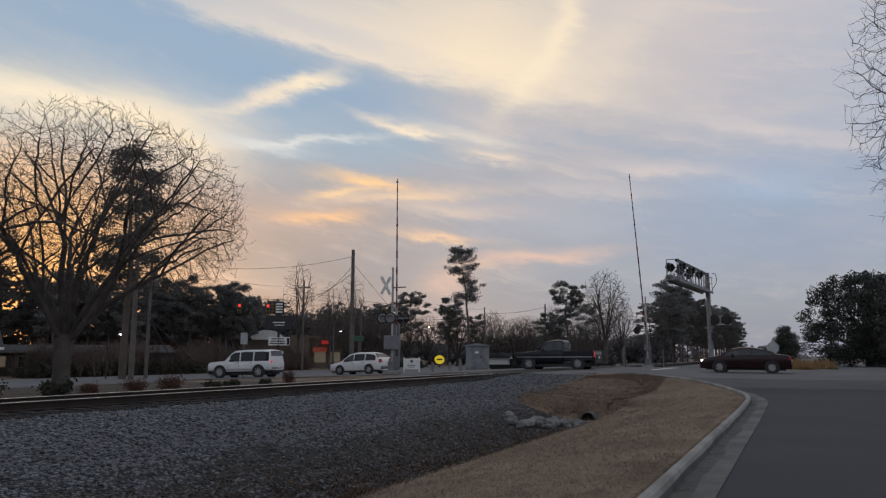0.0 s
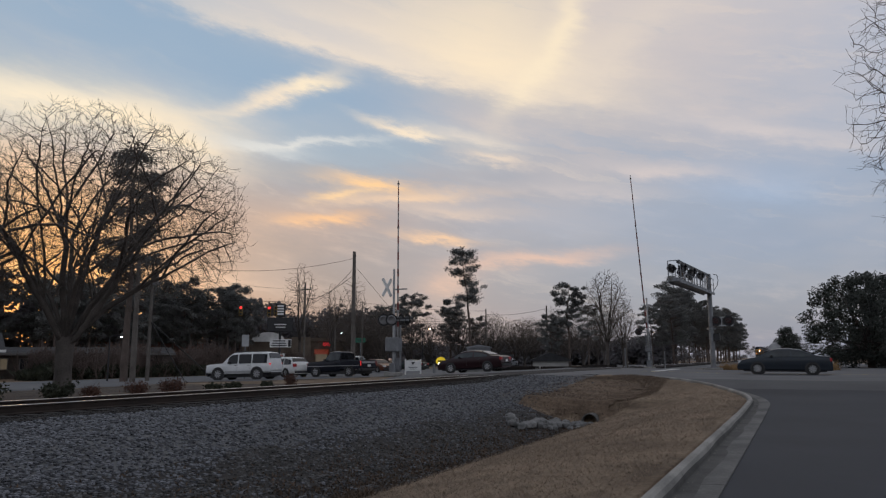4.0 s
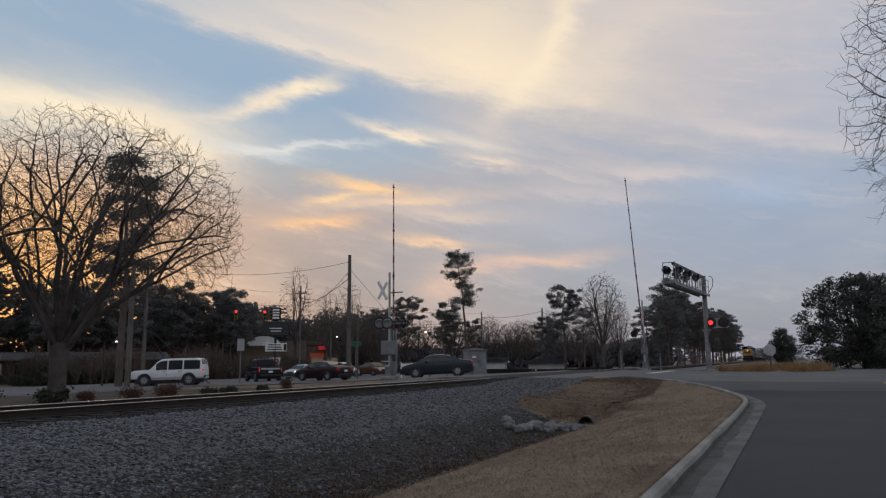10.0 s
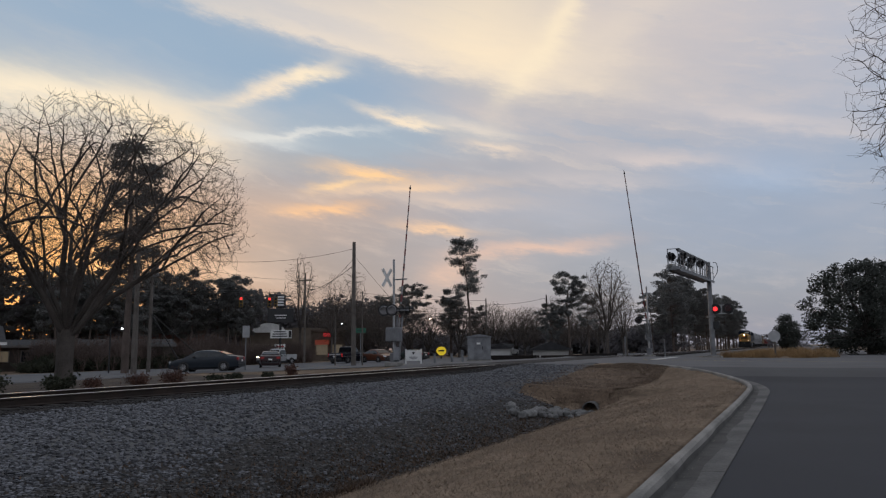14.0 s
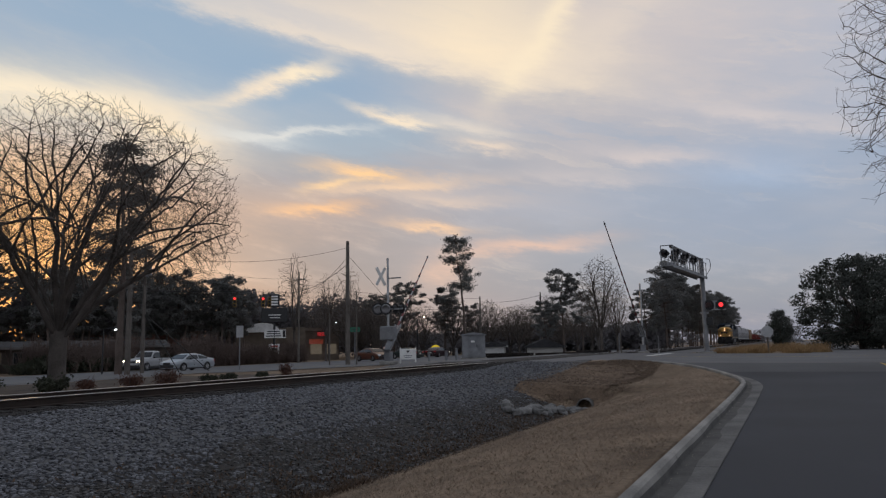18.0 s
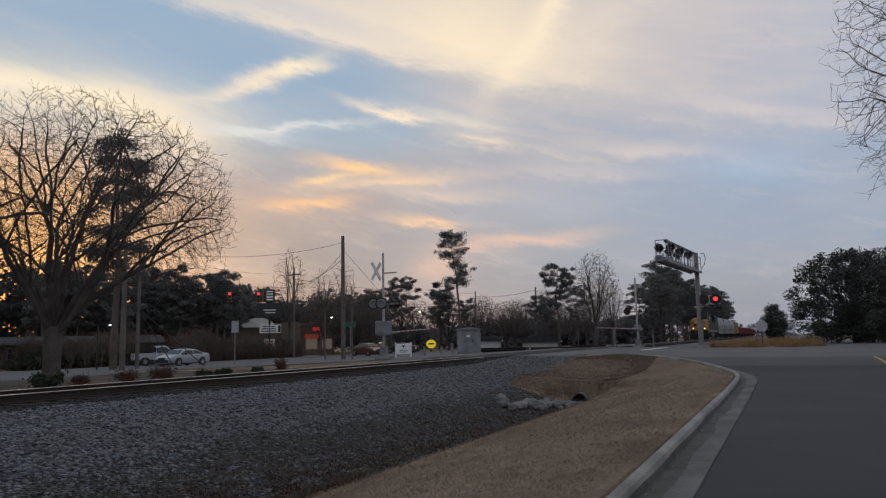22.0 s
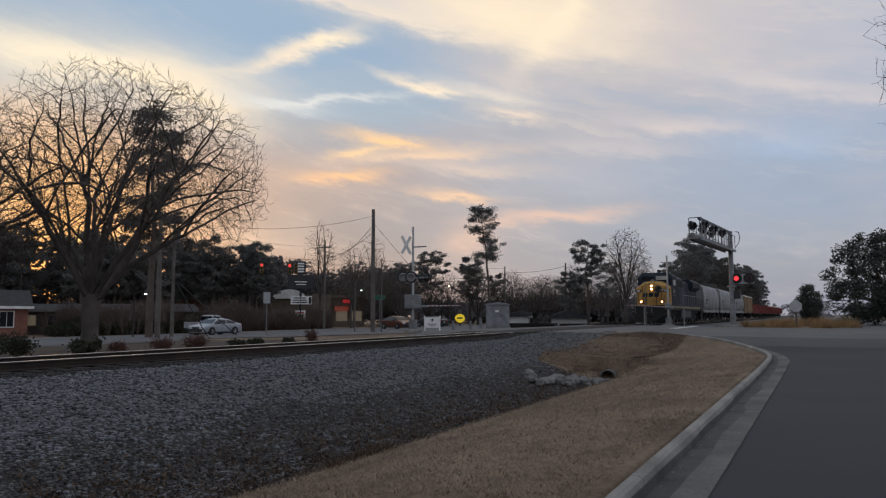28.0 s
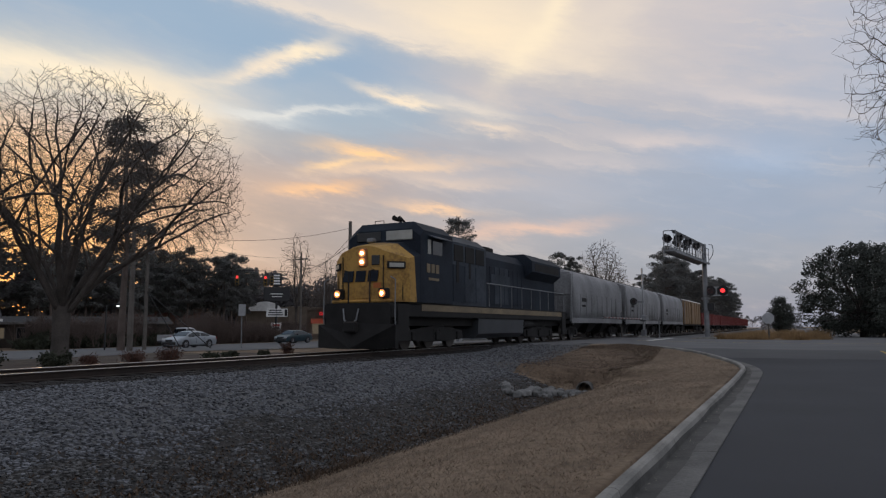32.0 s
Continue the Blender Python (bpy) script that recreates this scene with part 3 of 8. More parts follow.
# grit and leaves washed into the gutter
rnd = random.Random(14)
gr = Shape()
for k in range(900):
    y = 4 + 20 * rnd.random() ** 1.4
    x = -1.27 + abs(rnd.gauss(0, 0.09))
    pts, faces = rock_points(rnd.uniform(0.005, 0.016), rnd)
    gr.add([(x + a, y + b, road_rise(y) + 0.004 + c) for a, b, c in pts], faces)
solo("gutter_grit", gr, island_mat("grit", (0.06, 0.05, 0.04), (0.45, 0.40, 0.33)), "pale grit washed into the gutter", "grit", kind="stuff")

# ---- railway ----
TX, RAIL_Z = -14.0, 0.63
drape("ballast_bed", steps((-18.8, -12.3, 0.3), (-12.3, -9.6, 0.2), (-9.6, -6.2, 0.17)), steps((-60, 3, 2), (3, 23.6, 0.2)), 0.03, BALLAST, "sloping bed of grey crushed stone under the track", "ballast", relief=0.035)
drape("ballast_bed_crossing", steps((-18.8, -12.3, 0.3), (-12.3, -8.7, 0.2)), steps((23.6, 33, 0.2), (33, 35, 0.3)), 0.03, BALLAST, "sloping bed of grey crushed stone under the track", "ballast", relief=0.035)
drape("ballast_top", steps((-16.4, -12.0, 0.3)), steps((-60, 3, 2), (3, 33, 0.25), (33, 34.6, 0.3)), 0.036, SOILED, "dark fouled stone between the rails and along them", "ballast", relief=0.035)
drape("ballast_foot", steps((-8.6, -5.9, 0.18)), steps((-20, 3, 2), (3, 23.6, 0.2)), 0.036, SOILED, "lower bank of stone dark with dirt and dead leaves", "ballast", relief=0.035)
drape("ballast_bed_north", steps((-17.4, -9.8, 0.4)), steps((57.5, 90, 1), (90, 200, 10), (200, 900, 60)), 0.03, BALLAST, "bed of grey crushed stone under the track", "ballast", relief=0.03)


def scatter_stones():
    rnd = random.Random(5)
    s, low, fouled = Shape(), Shape(), Shape()
    for k in range(62000):
        y = 4.5 + 29 * rnd.random() ** 1.7
        x = rnd.uniform(-13.1, -5.7)
        if y > 23.6 and x > -8.9 - 0.06 * (y - 23.6) + 0.4 * noise.noise((y, 1, 1)) + rnd.gauss(0, 0.45):
            continue
        if x > -6.6 and rnd.random() < 0.55:
            continue
        r = rnd.uniform(0.016, 0.040) * (1.25 if rnd.random() < 0.1 else 1.0)
        z = ground_z(x, y) + 0.035 + 0.035 * (noise.noise((x * 1.7, y * 1.7, 0)) + 0.5 * noise.noise((x * 5, y * 5, 3)))
        pts, faces = rock_points(r, rnd)
        if x < -12.05 + 0.2 * noise.noise((y * 0.8, 4, 1)):
            fouled.add([(x + a, y + b, z + c) for a, b, c in pts], faces)
            continue
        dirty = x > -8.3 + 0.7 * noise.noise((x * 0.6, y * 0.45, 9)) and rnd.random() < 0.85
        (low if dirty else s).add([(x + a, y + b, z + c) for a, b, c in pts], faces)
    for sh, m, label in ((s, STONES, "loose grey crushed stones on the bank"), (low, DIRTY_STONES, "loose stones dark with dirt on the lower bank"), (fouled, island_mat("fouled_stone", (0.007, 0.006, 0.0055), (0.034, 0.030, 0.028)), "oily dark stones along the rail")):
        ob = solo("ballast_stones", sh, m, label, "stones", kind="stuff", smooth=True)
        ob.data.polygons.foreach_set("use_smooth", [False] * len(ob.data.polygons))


scatter_stones()


def build_track():
    track = thing("railway_track", pose(TX, 0, 0), "single railway track with rusty rails and dark timber sleepers", "railway track", kind="structure")
    prof = ((-0.075, 0.0), (0.075, 0.0), (0.075, 0.012), (0.012, 0.03), (0.012, 0.125), (0.036, 0.135), (0.035, 0.160), (-0.035, 0.160), (-0.036, 0.135), (-0.012, 0.125), (-0.012, 0.03), (-0.075, 0.012))
    head = ((-0.034, 0.161), (0.034, 0.161), (0.033, 0.168), (0.026, 0.172), (-0.026, 0.172), (-0.033, 0.168))
    for sx in (-0.7525, 0.7525):
        rail = part("rail", Shape().prism([(sx + a, RAIL_Z - 0.172 + b) for a, b in prof], -80, 900), RUST, track, "rusty steel rail")
        part("railhead", Shape().prism([(sx + a, RAIL_Z - 0.172 + b) for a, b in head], -80, 900), RAIL_TOP, rail, "polished running surface")
    tie = Shape().box(-1.3, 1.3, -0.11, 0.11, RAIL_Z - 0.172 - 0.19, RAIL_Z - 0.172 - 0.004, 0.012).mesh("sleeper", TIE)
    for k in range(100):
        y = 0.5 * k - 8
        if 34.5 < y < 58:
            continue
        part("sleeper", tie, TIE, track, at=pose(random.uniform(-0.03, 0.03), y, 0, 0, 0, random.uniform(-0.6, 0.6)))
    far = Shape()
    for k in range(300):
        y = 58.2 + 0.5 * k
        far.box(-1.3, 1.3, y - 0.11, y + 0.11, 0.27, 0.455)
    part("sleepers_beyond", far, TIE, track)["kind"] = "stuff"
    # timber and rubber panels between the rails in the crossing
    for k, (a, b) in enumerate(((-1.5, -0.84), (-0.66, -0.02), (0.02, 0.66), (0.84, 1.5))):
        for j in range(4):
            part("crossing_panel", Shape().box(a, b, 35 + j * 5.75, 40.7 + j * 5.75, 0.5, 0.64, 0.02), TIE, track, "dark timber crossing panel")


build_track()

# culvert pipe and rocks at the ditch's end
pipe = thing("culvert_pipe", pose(-6.25, 23.6, -0.22), "round concrete culvert pipe opening into the ditch", "culvert")
ring_out = [[(0.27 * math.cos(a * math.tau / 24), y, -0.38 + 0.27 * math.sin(a * math.tau / 24)) for a in range(24)] for y in (0, 2.5)]
ring_in = [[(0.24 * math.cos(a * math.tau / 24), y, -0.38 + 0.24 * math.sin(a * math.tau / 24)) for a in range(24)] for y in (2.5, 0)]
part("pipe_wall", Shape().rings([ring_out[1], ring_out[0], ring_in[1], ring_in[0]], caps=True), GUTTER, pipe)
# dark disc across the pipe, standing in for the shade inside
part("pipe_dark_inside", Shape().tube((0, 1.2, -0.38), (0, 1.25, -0.38), 0.235, n=20), SOIL, pipe)
rnd = random.Random(11)
for k in range(46):
    f = k / 45
    x, y = -7.5 + 1.1 * f + rnd.uniform(-0.30, 0.30) - 0.25 * (1 - f) * rnd.random(), 20.1 + 3.6 * f + rnd.uniform(-0.5, 0.5)
    r = rnd.uniform(0.09, 0.19)
    pts, faces = rock_points(r, rnd, 0.9)
    bm = bmesh.new()
    vs = [bm.verts.new(p) for p in pts]
    bmesh.ops.convex_hull(bm, input=vs)
    bmesh.ops.bevel(bm, geom=bm.edges[:], offset=r * 0.07, segments=1, affect="EDGES")
    me = bpy.data.meshes.new("riprap_rock")
    bm.to_mesh(me)
    bm.free()
    me.materials.append(RIPRAP)
    ob = new("riprap_rock", me)
    ob.matrix_basis = pose(x, y, ground_z(x, y) + r * 0.6, 0, 0, rnd.uniform(0, 360))
    tagged(ob, "rough pale grey rock beside the culvert", "rock", group="rocks below the culvert")


# ---- grass, weeds, shrubs ----
def blades(name, spots, low, high, wide, material, label, category, lean=0.35, seed=1, each=3):
    rnd = random.Random(seed)
    s = Shape()
    for x, y, z in spots:
        for b in range(each):
            a, h = rnd.uniform(0, math.tau), rnd.uniform(low, high)
            w = wide * rnd.uniform(0.6, 1.2)
            px, py = x + rnd.uniform(-0.06, 0.06), y + rnd.uniform(-0.06, 0.06)
            dx, dy = math.cos(a) * w, math.sin(a) * w
            lx, ly = rnd.uniform(-lean, lean) * h, rnd.uniform(-lean, lean) * h
            s.add([(px - dx, py - dy, z - 0.01), (px + dx, py + dy, z - 0.01), (px + lx, py + ly, z + h)], [(0, 1, 2)])
    return solo(name, s, material, label, category, kind="stuff", smooth=True)


def verge_spots(n, seed):
    rnd = random.Random(seed)
    out = []
    while len(out) < n:
        y = 5 + 27 * rnd.random() ** 1.5
        x = rnd.uniform(-5.9, -1.62)
        if y > 25 and x > kerb_x(y) - 1.0:
            continue
        out.append((x, y, ground_z(x, y)))
    return out


GRASS_BLADE = island_mat("grass_blade", (0.11, 0.083, 0.060), (0.34, 0.26, 0.19))
blades("grass_verge", verge_spots(22000, 3), 0.010, 0.032, 0.004, GRASS_BLADE, "short dormant tan grass on the verge", "grass", 2.2, 4)
LEAF_LITTER = island_mat("leaf_litter", (0.030, 0.021, 0.015), (0.115, 0.075, 0.048))
BANK_BLADE = island_mat("bank_blade", (0.075, 0.055, 0.040), (0.21, 0.152, 0.108))
rnd = random.Random(8)
blades("leaf_litter", [(x, y, ground_z(x, y) + 0.05) for x, y in ((min(rnd.gauss(-6.7, 0.6), -5.75 + rnd.gauss(0, 0.12)), 5 + 19 * rnd.random() ** 1.5) for k in range(9000))], 0.01, 0.05, 0.02, LEAF_LITTER, "dead leaves and weeds along the ditch", "weeds", 1.5, 9, each=2)
rnd = random.Random(15)
blades("weed_clump", [(x, y, ground_z(x, y) + 0.04) for x, y in ((rnd.gauss(-5.75, 0.28), rnd.gauss(8.1, 0.35)) for k in range(500))], 0.03, 0.13, 0.012, LEAF_LITTER, "clump of dead brown weeds at the foot of the bank", "weeds", 1.2, 21, each=3)
rnd = random.Random(9)
tufts = []
while len(tufts) < 900:
    x, y = rnd.uniform(-5.6, 2.4), 60.0 + 24 * rnd.random() ** 1.4
    if noise.noise((x * 0.55, y * 0.3, 1)) > 0.06 * rnd.gauss(0, 1) - 0.05:
        tufts.append((x, y))
for size, cut in ((0.26, 0), (0.55, 300), (0.85, 700)):
    spots = [(x + rnd.gauss(0, 0.14), y + rnd.gauss(0, 0.14)) for x, y in tufts[cut:cut + (300 if cut < 600 else 200)] for j in range(9)]
    blades("island_grass", [(x, y, ground_z(x, y)) for x, y in spots], size * 0.35, size, 0.016, STRAW, "tall tawny dry grass on the far verge", "tall grass", 0.45, int(size * 100), each=4)
bank = Shape()
for j in range(68):
    for i in range(36):
        x, y = -10.2 + 0.16 * i, 23.5 + 0.16 * j
        edge = 0.7 * noise.noise((x * 0.9, y * 0.9, 5)) + 0.9 * noise.noise((x * 3.1, y * 3.1, 8))
        if x > kerb_x(y) - 3.0 + edge or x > -5.3 - 0.10 * max(y - 26, 0) + edge or x < -9.0 - 0.06 * (y - 23.5) + edge or y > 32.3 + edge or y < 23.8 + 0.3 * edge:
            continue
        q = [(x + dx, y + dy) for dx, dy in ((0, 0), (0.16, 0), (0.16, 0.16), (0, 0.16))]
        bank.add([(a, b, ground_z(a, b) + 0.022 + 0.018 * (noise.noise((a * 1.7, b * 1.7, 0)) + 0.5 * noise.noise((a * 5, b * 5, 3)))) for a, b in q], [(0, 1, 2, 3)])
solo("bank_grass", bank, BROWN_GRASS, "brown dead grass bank over the culvert", "grass", kind="structure", smooth=True)
rnd = random.Random(10)
blades("trackside_grass", [(x, y, ground_z(x, y)) for x, y in ((rnd.uniform(-9.4, -5.0), rnd.uniform(23.5, 33.8)) for k in range(15000)) if x < kerb_x(y) - 1.0], 0.015, 0.07, 0.010, BANK_BLADE, "brown dead grass on the bank by the crossing", "grass", 0.9, 3, each=3)
drape("mulch_bed", steps((-33, -17.5, 0.9)), steps((4, 30.5, 0.9)), 0.012, SOIL, "dark mulch bed beyond the track", "mulch", relief=0.03)


rnd = random.Random(12)
blades("hedge_row", [(x, y, ground_z(x, y) + rnd.uniform(0, 1.5) * (0.7 + 0.5 * noise.noise((y * 0.4, 2, 1)))) for x, y in ((rnd.gauss(-60.5, 0.7), rnd.uniform(41, 62)) for k in range(6000))], 0.12, 0.5, 0.09, SHRUB, "long dark hedge beyond the highway", "hedge", 1.2, 13, each=2)


rnd = random.Random(16)
thicket = Shape()
for k in range(1700):
    y = rnd.uniform(43, 84)
    x = -61.5 - 0.05 * max(y - 50, 0) + rnd.gauss(0, 1.1)
    h = (3.3 + 1.5 * noise.noise((y * 0.16, 3, 1))) * rnd.uniform(0.55, 1.1) * (1.0 if y < 66 else 0.85)
    z = ground_z(x, y)
    p = Vector((x, y, z - 0.05))
    for j in range(7):
        q = p + Vector((rnd.gauss(0, 0.35), rnd.gauss(0, 0.35), h * rnd.uniform(0.5, 1.0)))
        thicket.tube(p, q, 0.022, 0.012, 3, False)
        for w in range(3):
            b = p.lerp(q, rnd.uniform(0.35, 1.0))
            thicket.tube(b, b + Vector((rnd.gauss(0, 0.28), rnd.gauss(0, 0.28), rnd.uniform(0.1, 0.6))), 0.012, 0.008, 3, False)
solo("brush_thicket", thicket, mat("brown_brush", (0.075, 0.054, 0.046), (0.15, 0.112, 0.096), 0.95, 0.3, 4, 0.0), "tall brown leafless brush beyond the highway", "brush", kind="stuff", smooth=True)


def shrub(x, y, r, h, material, label, seed, twiggy=False):
    rnd = random.Random(seed)
    r, h = r * 0.72, h * 0.75
    t = thing("shrub", pose(x, y, ground_z(x, y)), label, "shrub", group="shrubs beyond the track")
    st, cr = Shape(), Shape()
    for k in range(26 if twiggy else 12):
        a, q = rnd.uniform(0, math.tau), rnd.uniform(0.2, 1.0)
        tip = Vector((math.cos(a) * q * r, math.sin(a) * q * r, h * rnd.uniform(0.6, 1.0)))
        st.tube((0, 0, 0), tip * 0.6, 0.015, 0.01, 4, False)
        st.tube(tip * 0.6, tip + Vector((rnd.uniform(-.1, .1), rnd.uniform(-.1, .1), 0.05)), 0.01, 0.004, 4, False)
        for j in range(30 if twiggy else 110):
            p = tip * rnd.uniform(0.45, 1.0) + Vector((rnd.gauss(0, r * 0.22), rnd.gauss(0, r * 0.22), rnd.gauss(0, h * 0.1)))
            if p.z < 0.03:
                continue
            w = 0.012 if twiggy else 0.045
            d = Vector((rnd.gauss(0, 1), rnd.gauss(0, 1), rnd.gauss(0, 1))).normalized()
            e = d.orthogonal().normalized() * w
            cr.add([p - e, p + e, p + d * (0.16 if twiggy else 0.09)], [(0, 1, 2)])
    part("stems", st, BARK, t)
    part("leaves", cr, material, t, smooth=True)
    return t


for k, (x, y, r, h, kind) in enumerate(((-22.7, 16.6, 0.8, 0.8, 0), (-23.6, 14.8, 0.9, 1.0, 0), (-21.6, 19.0, 0.6, 0.7, 1), (-21.3, 20.4, 0.7, 0.9, 1), (-21.0, 22.3, 0.45, 0.5, 0), (-20.9, 23.3, 0.4, 0.55, 0), (-20.7, 25.2, 0.4, 0.5, 0), (-20.4, 26.4, 0.4, 0.9, 1), (-24.2, 13.2, 0.9, 0.8, 0), (-22.4, 17.8, 0.5, 0.6, 1))):
    shrub(x, y, r, h, TWIG_RED if kind else SHRUB, "bare reddish twiggy shrub in the mulch bed" if kind else "low dark evergreen shrub in the mulch bed", 40 + k, bool(kind))

# ---- trees ----
def reach_out(starts, marks, rnd_seed, step, kill, keep=0.40, up=0.06, rounds=160):
    """Grow branches from the starting limbs towards marks strewn through the crown, until each mark is met."""
    rng = np.random.default_rng(rnd_seed)
    pos, par, limb = [], [], []
    for k, (pts, joint) in enumerate(starts):
        last = joint
        for p in pts:
            pos.append(p)
            par.append(last)
            limb.append(k)
            last = len(pos) - 1
    n = len(pos)
    P = np.zeros((70000, 3))
    P[:n] = np.array(pos)
    par, limb = par + [0] * (70000 - n), limb + [0] * (70000 - n)
    D = np.zeros((70000, 3))
    kids = np.zeros(70000, int)
    for i in range(n):
        if par[i] >= 0:
            d = P[i] - P[par[i]]
            D[i] = d / (np.linalg.norm(d) + 1e-9)
            kids[par[i]] += 1
    A = marks
    near, dist = np.zeros(len(A), int), np.full(len(A), 1e9)

    def meet(a, b):
        nonlocal near, dist
        Q = P[a:b]
        d2 = (A ** 2).sum(1)[:, None] + (Q ** 2).sum(1)[None] - 2 * A @ Q.T
        j = d2.argmin(1)
        d = np.sqrt(np.maximum(d2[np.arange(len(A)), j], 0))
        better = d < dist
        near[better], dist[better] = j[better] + a, d[better]

    meet(0, n)
    for turn in range(rounds):
        if not len(A) or n > 66000:
            break
        w = (A - P[near]) / (dist[:, None] + 1e-9)
        acc = np.stack([np.bincount(near, w[:, c], n) for c in range(3)], 1)
        hit = np.where((np.bincount(near, minlength=n) > 0) & (kids[:n] < 3))[0]
        if not len(hit):
            break
        d = acc[hit] / (np.linalg.norm(acc[hit], axis=1)[:, None] + 1e-9)
        d = d + keep * D[hit] + np.array((0, 0, up)) + rng.normal(0, 0.16, d.shape)
        d /= np.linalg.norm(d, axis=1)[:, None]
        m = len(hit)
        P[n:n + m], D[n:n + m] = P[hit] + d * step, d
        for q, i in enumerate(hit):
            par[n + q], limb[n + q] = int(i), limb[i]
            kids[i] += 1
        meet(n, n + m)
        n += m
        far = dist > kill
        A, near, dist = A[far], near[far], dist[far]
    return P[:n], np.array(par[:n]), np.array(limb[:n])


def limb_mesh(name, P, par, r, picked, sides, material, extra=()):
    """The picked lengths of limb as tapered tubes that share a ring of points at each joint; thin shoots start afresh."""
    rings, faces = [], []
    made = {}

    def ring(p, d, rad):
        ref = (0.0, 0.0, 1.0) if abs(d[2]) < 0.92 else (1.0, 0.0, 0.0)
        a = np.cross(d, ref)
        a /= np.linalg.norm(a) + 1e-9
        b = np.cross(d, a)
        k0 = len(rings) * sides
        rings.append(p + (np.outer(COS[sides], a) + np.outer(SIN[sides], b)) * rad)
        return k0

    def tube(a, b):
        for k in range(sides):
            faces.append((a + k, a + (k + 1) % sides, b + (k + 1) % sides, b + k))

    for i in picked:
        q = par[i]
        d = P[i] - P[q]
        d = d / (np.linalg.norm(d) + 1e-9)
        if q in made and r[i] > 0.35 * r[q]:
            start = made[q]
        else:
            start = ring(P[q], d, min(r[q], r[i] * 1.25))
            made.setdefault(q, start)
        made[i] = ring(P[i], d, r[i])
        tube(start, made[i])
    for p0, p1, r0, r1 in extra:
        d = (p1 - p0) / (np.linalg.norm(p1 - p0) + 1e-9)
        tube(ring(p0, d, r0), ring(p1, d, r1))
    me = bpy.data.meshes.new(name)
    me.from_pydata(np.concatenate(rings).tolist(), [], faces)
    me.materials.append(material)
    me.polygons.foreach_set("use_smooth", [True] * len(me.polygons))
    me.update()
    return me


COS = {n: np.cos(np.arange(n) * math.tau / n) for n in (3, 7)}
SIN = {n: np.sin(np.arange(n) * math.tau / n) for n in (3, 7)}


def crown_tree(name, m, height, radius, seed, label, count, step=0.2, kill=0.34, twig=0.008, fork=2.2, limbs=7, shift=(0.0, 0.0), low=0.38, power=2.35, group="", apart=False, spurs=2, fill=0.30, up=0.06, waist=0.45, limb_len=0.3, seconds=3):
    """A bare tree: limbs rise from the fork and divide again and again until fine twigs fill the crown out to an even dome."""
    rng = np.random.default_rng(seed)
    t = thing(name, m, label, "tree", group)
    mid, top, bottom = height * (low + (1 - low) * waist), height, height * low
    u = rng.normal(size=(count, 3))
    u /= np.linalg.norm(u, axis=1)[:, None]
    q = rng.random(count) ** fill
    lump = 1 + 0.10 * np.sin(3.1 * u[:, 0] + 2.3 * u[:, 2] + seed) * np.cos(2.7 * u[:, 1] - seed) + rng.normal(0, 0.025, count)
    q = q * lump
    lift = np.where(u[:, 2] > 0, top - mid, mid - bottom)
    marks = np.stack([u[:, 0] * q * radius + shift[0], u[:, 1] * q * radius + shift[1], mid + u[:, 2] * q * lift], 1)
    trunk = [np.array((0.0, 0.0, z)) for z in np.arange(-0.1, fork + 0.01, 0.3)]
    starts, owner_main = [(trunk, -1)], []
    centre = np.array((shift[0], shift[1], mid))

    def dome(v, a, g):
        q = math.sqrt(max(0.0, 1 - v * v))
        return centre + g * np.array((math.cos(a) * q * radius, math.sin(a) * q * radius, v * (top - mid if v > 0 else mid - bottom)))

    def bough(p0, p1, rise):
        n = max(4, int(np.linalg.norm(p1 - p0) / 0.35))
        bend = p0 * 0.55 + p1 * 0.45 + np.array((0, 0, rise))
        wob = np.cumsum(rng.normal(0, 0.045, (n, 3)), 0)
        out = []
        for k in range(1, n + 1):
            f = k / n
            out.append(p0 * (1 - f) ** 2 + bend * 2 * f * (1 - f) + p1 * f * f + wob[k - 1] * min(1.0, 2 * f))
        return out

    count_of = len(trunk)
    for k in range(limbs):
        v = 0.92 - 1.25 * (k + 0.3) / limbs
        a = 2.39996 * k + rng.uniform(-0.3, 0.3) + seed
        p0 = trunk[-1 - int(rng.integers(0, 3))]
        pts = bough(p0, dome(v, a, 0.80), limb_len * height * (0.3 - 0.25 * v))
        starts.append((pts, len(trunk) - 1))
        first = count_of
        count_of += len(pts)
        for c in range(seconds):
            at = int(len(pts) * rng.uniform(0.22, 0.75))
            b = a + rng.choice((-1, 1)) * rng.uniform(0.35, 0.85) / max(math.sqrt(1 - v * v), 0.45)
            u = min(max(v + rng.uniform(-0.45, 0.45), -0.75), 0.97)
            more = bough(pts[at], dome(u, b, 0.84), 0.05 * height)
            starts.append((more, first + at))
            count_of += len(more)
        owner_main.append(len(starts) - 1 - seconds)
    P, par, limb = reach_out(starts, marks, seed + 1, step, kill, up=up)
    whose = np.zeros(len(starts), int)
    for k in range(limbs):
        whose[owner_main[k]:owner_main[k] + seconds + 1] = k + 1
    limb = whose[limb]
    n = len(P)
    kids = np.bincount(par[par >= 0], minlength=n)
    ends = np.where(kids == 0)[0]
    # last year's shoots at the tips
    sp0, sp1 = [], []
    for j in range(spurs):
        d = P[ends] - P[par[ends]]
        d /= np.linalg.norm(d, axis=1)[:, None] + 1e-9
        d = d + rng.normal(0, 0.35, d.shape) + np.array((0, 0, 0.25))
        d /= np.linalg.norm(d, axis=1)[:, None]
        sp0.append(P[ends])
        sp1.append(P[ends] + d * (step * rng.uniform(1.0, 2.6, len(ends)))[:, None])
    load = np.zeros(n)
    load[ends] = 1.0
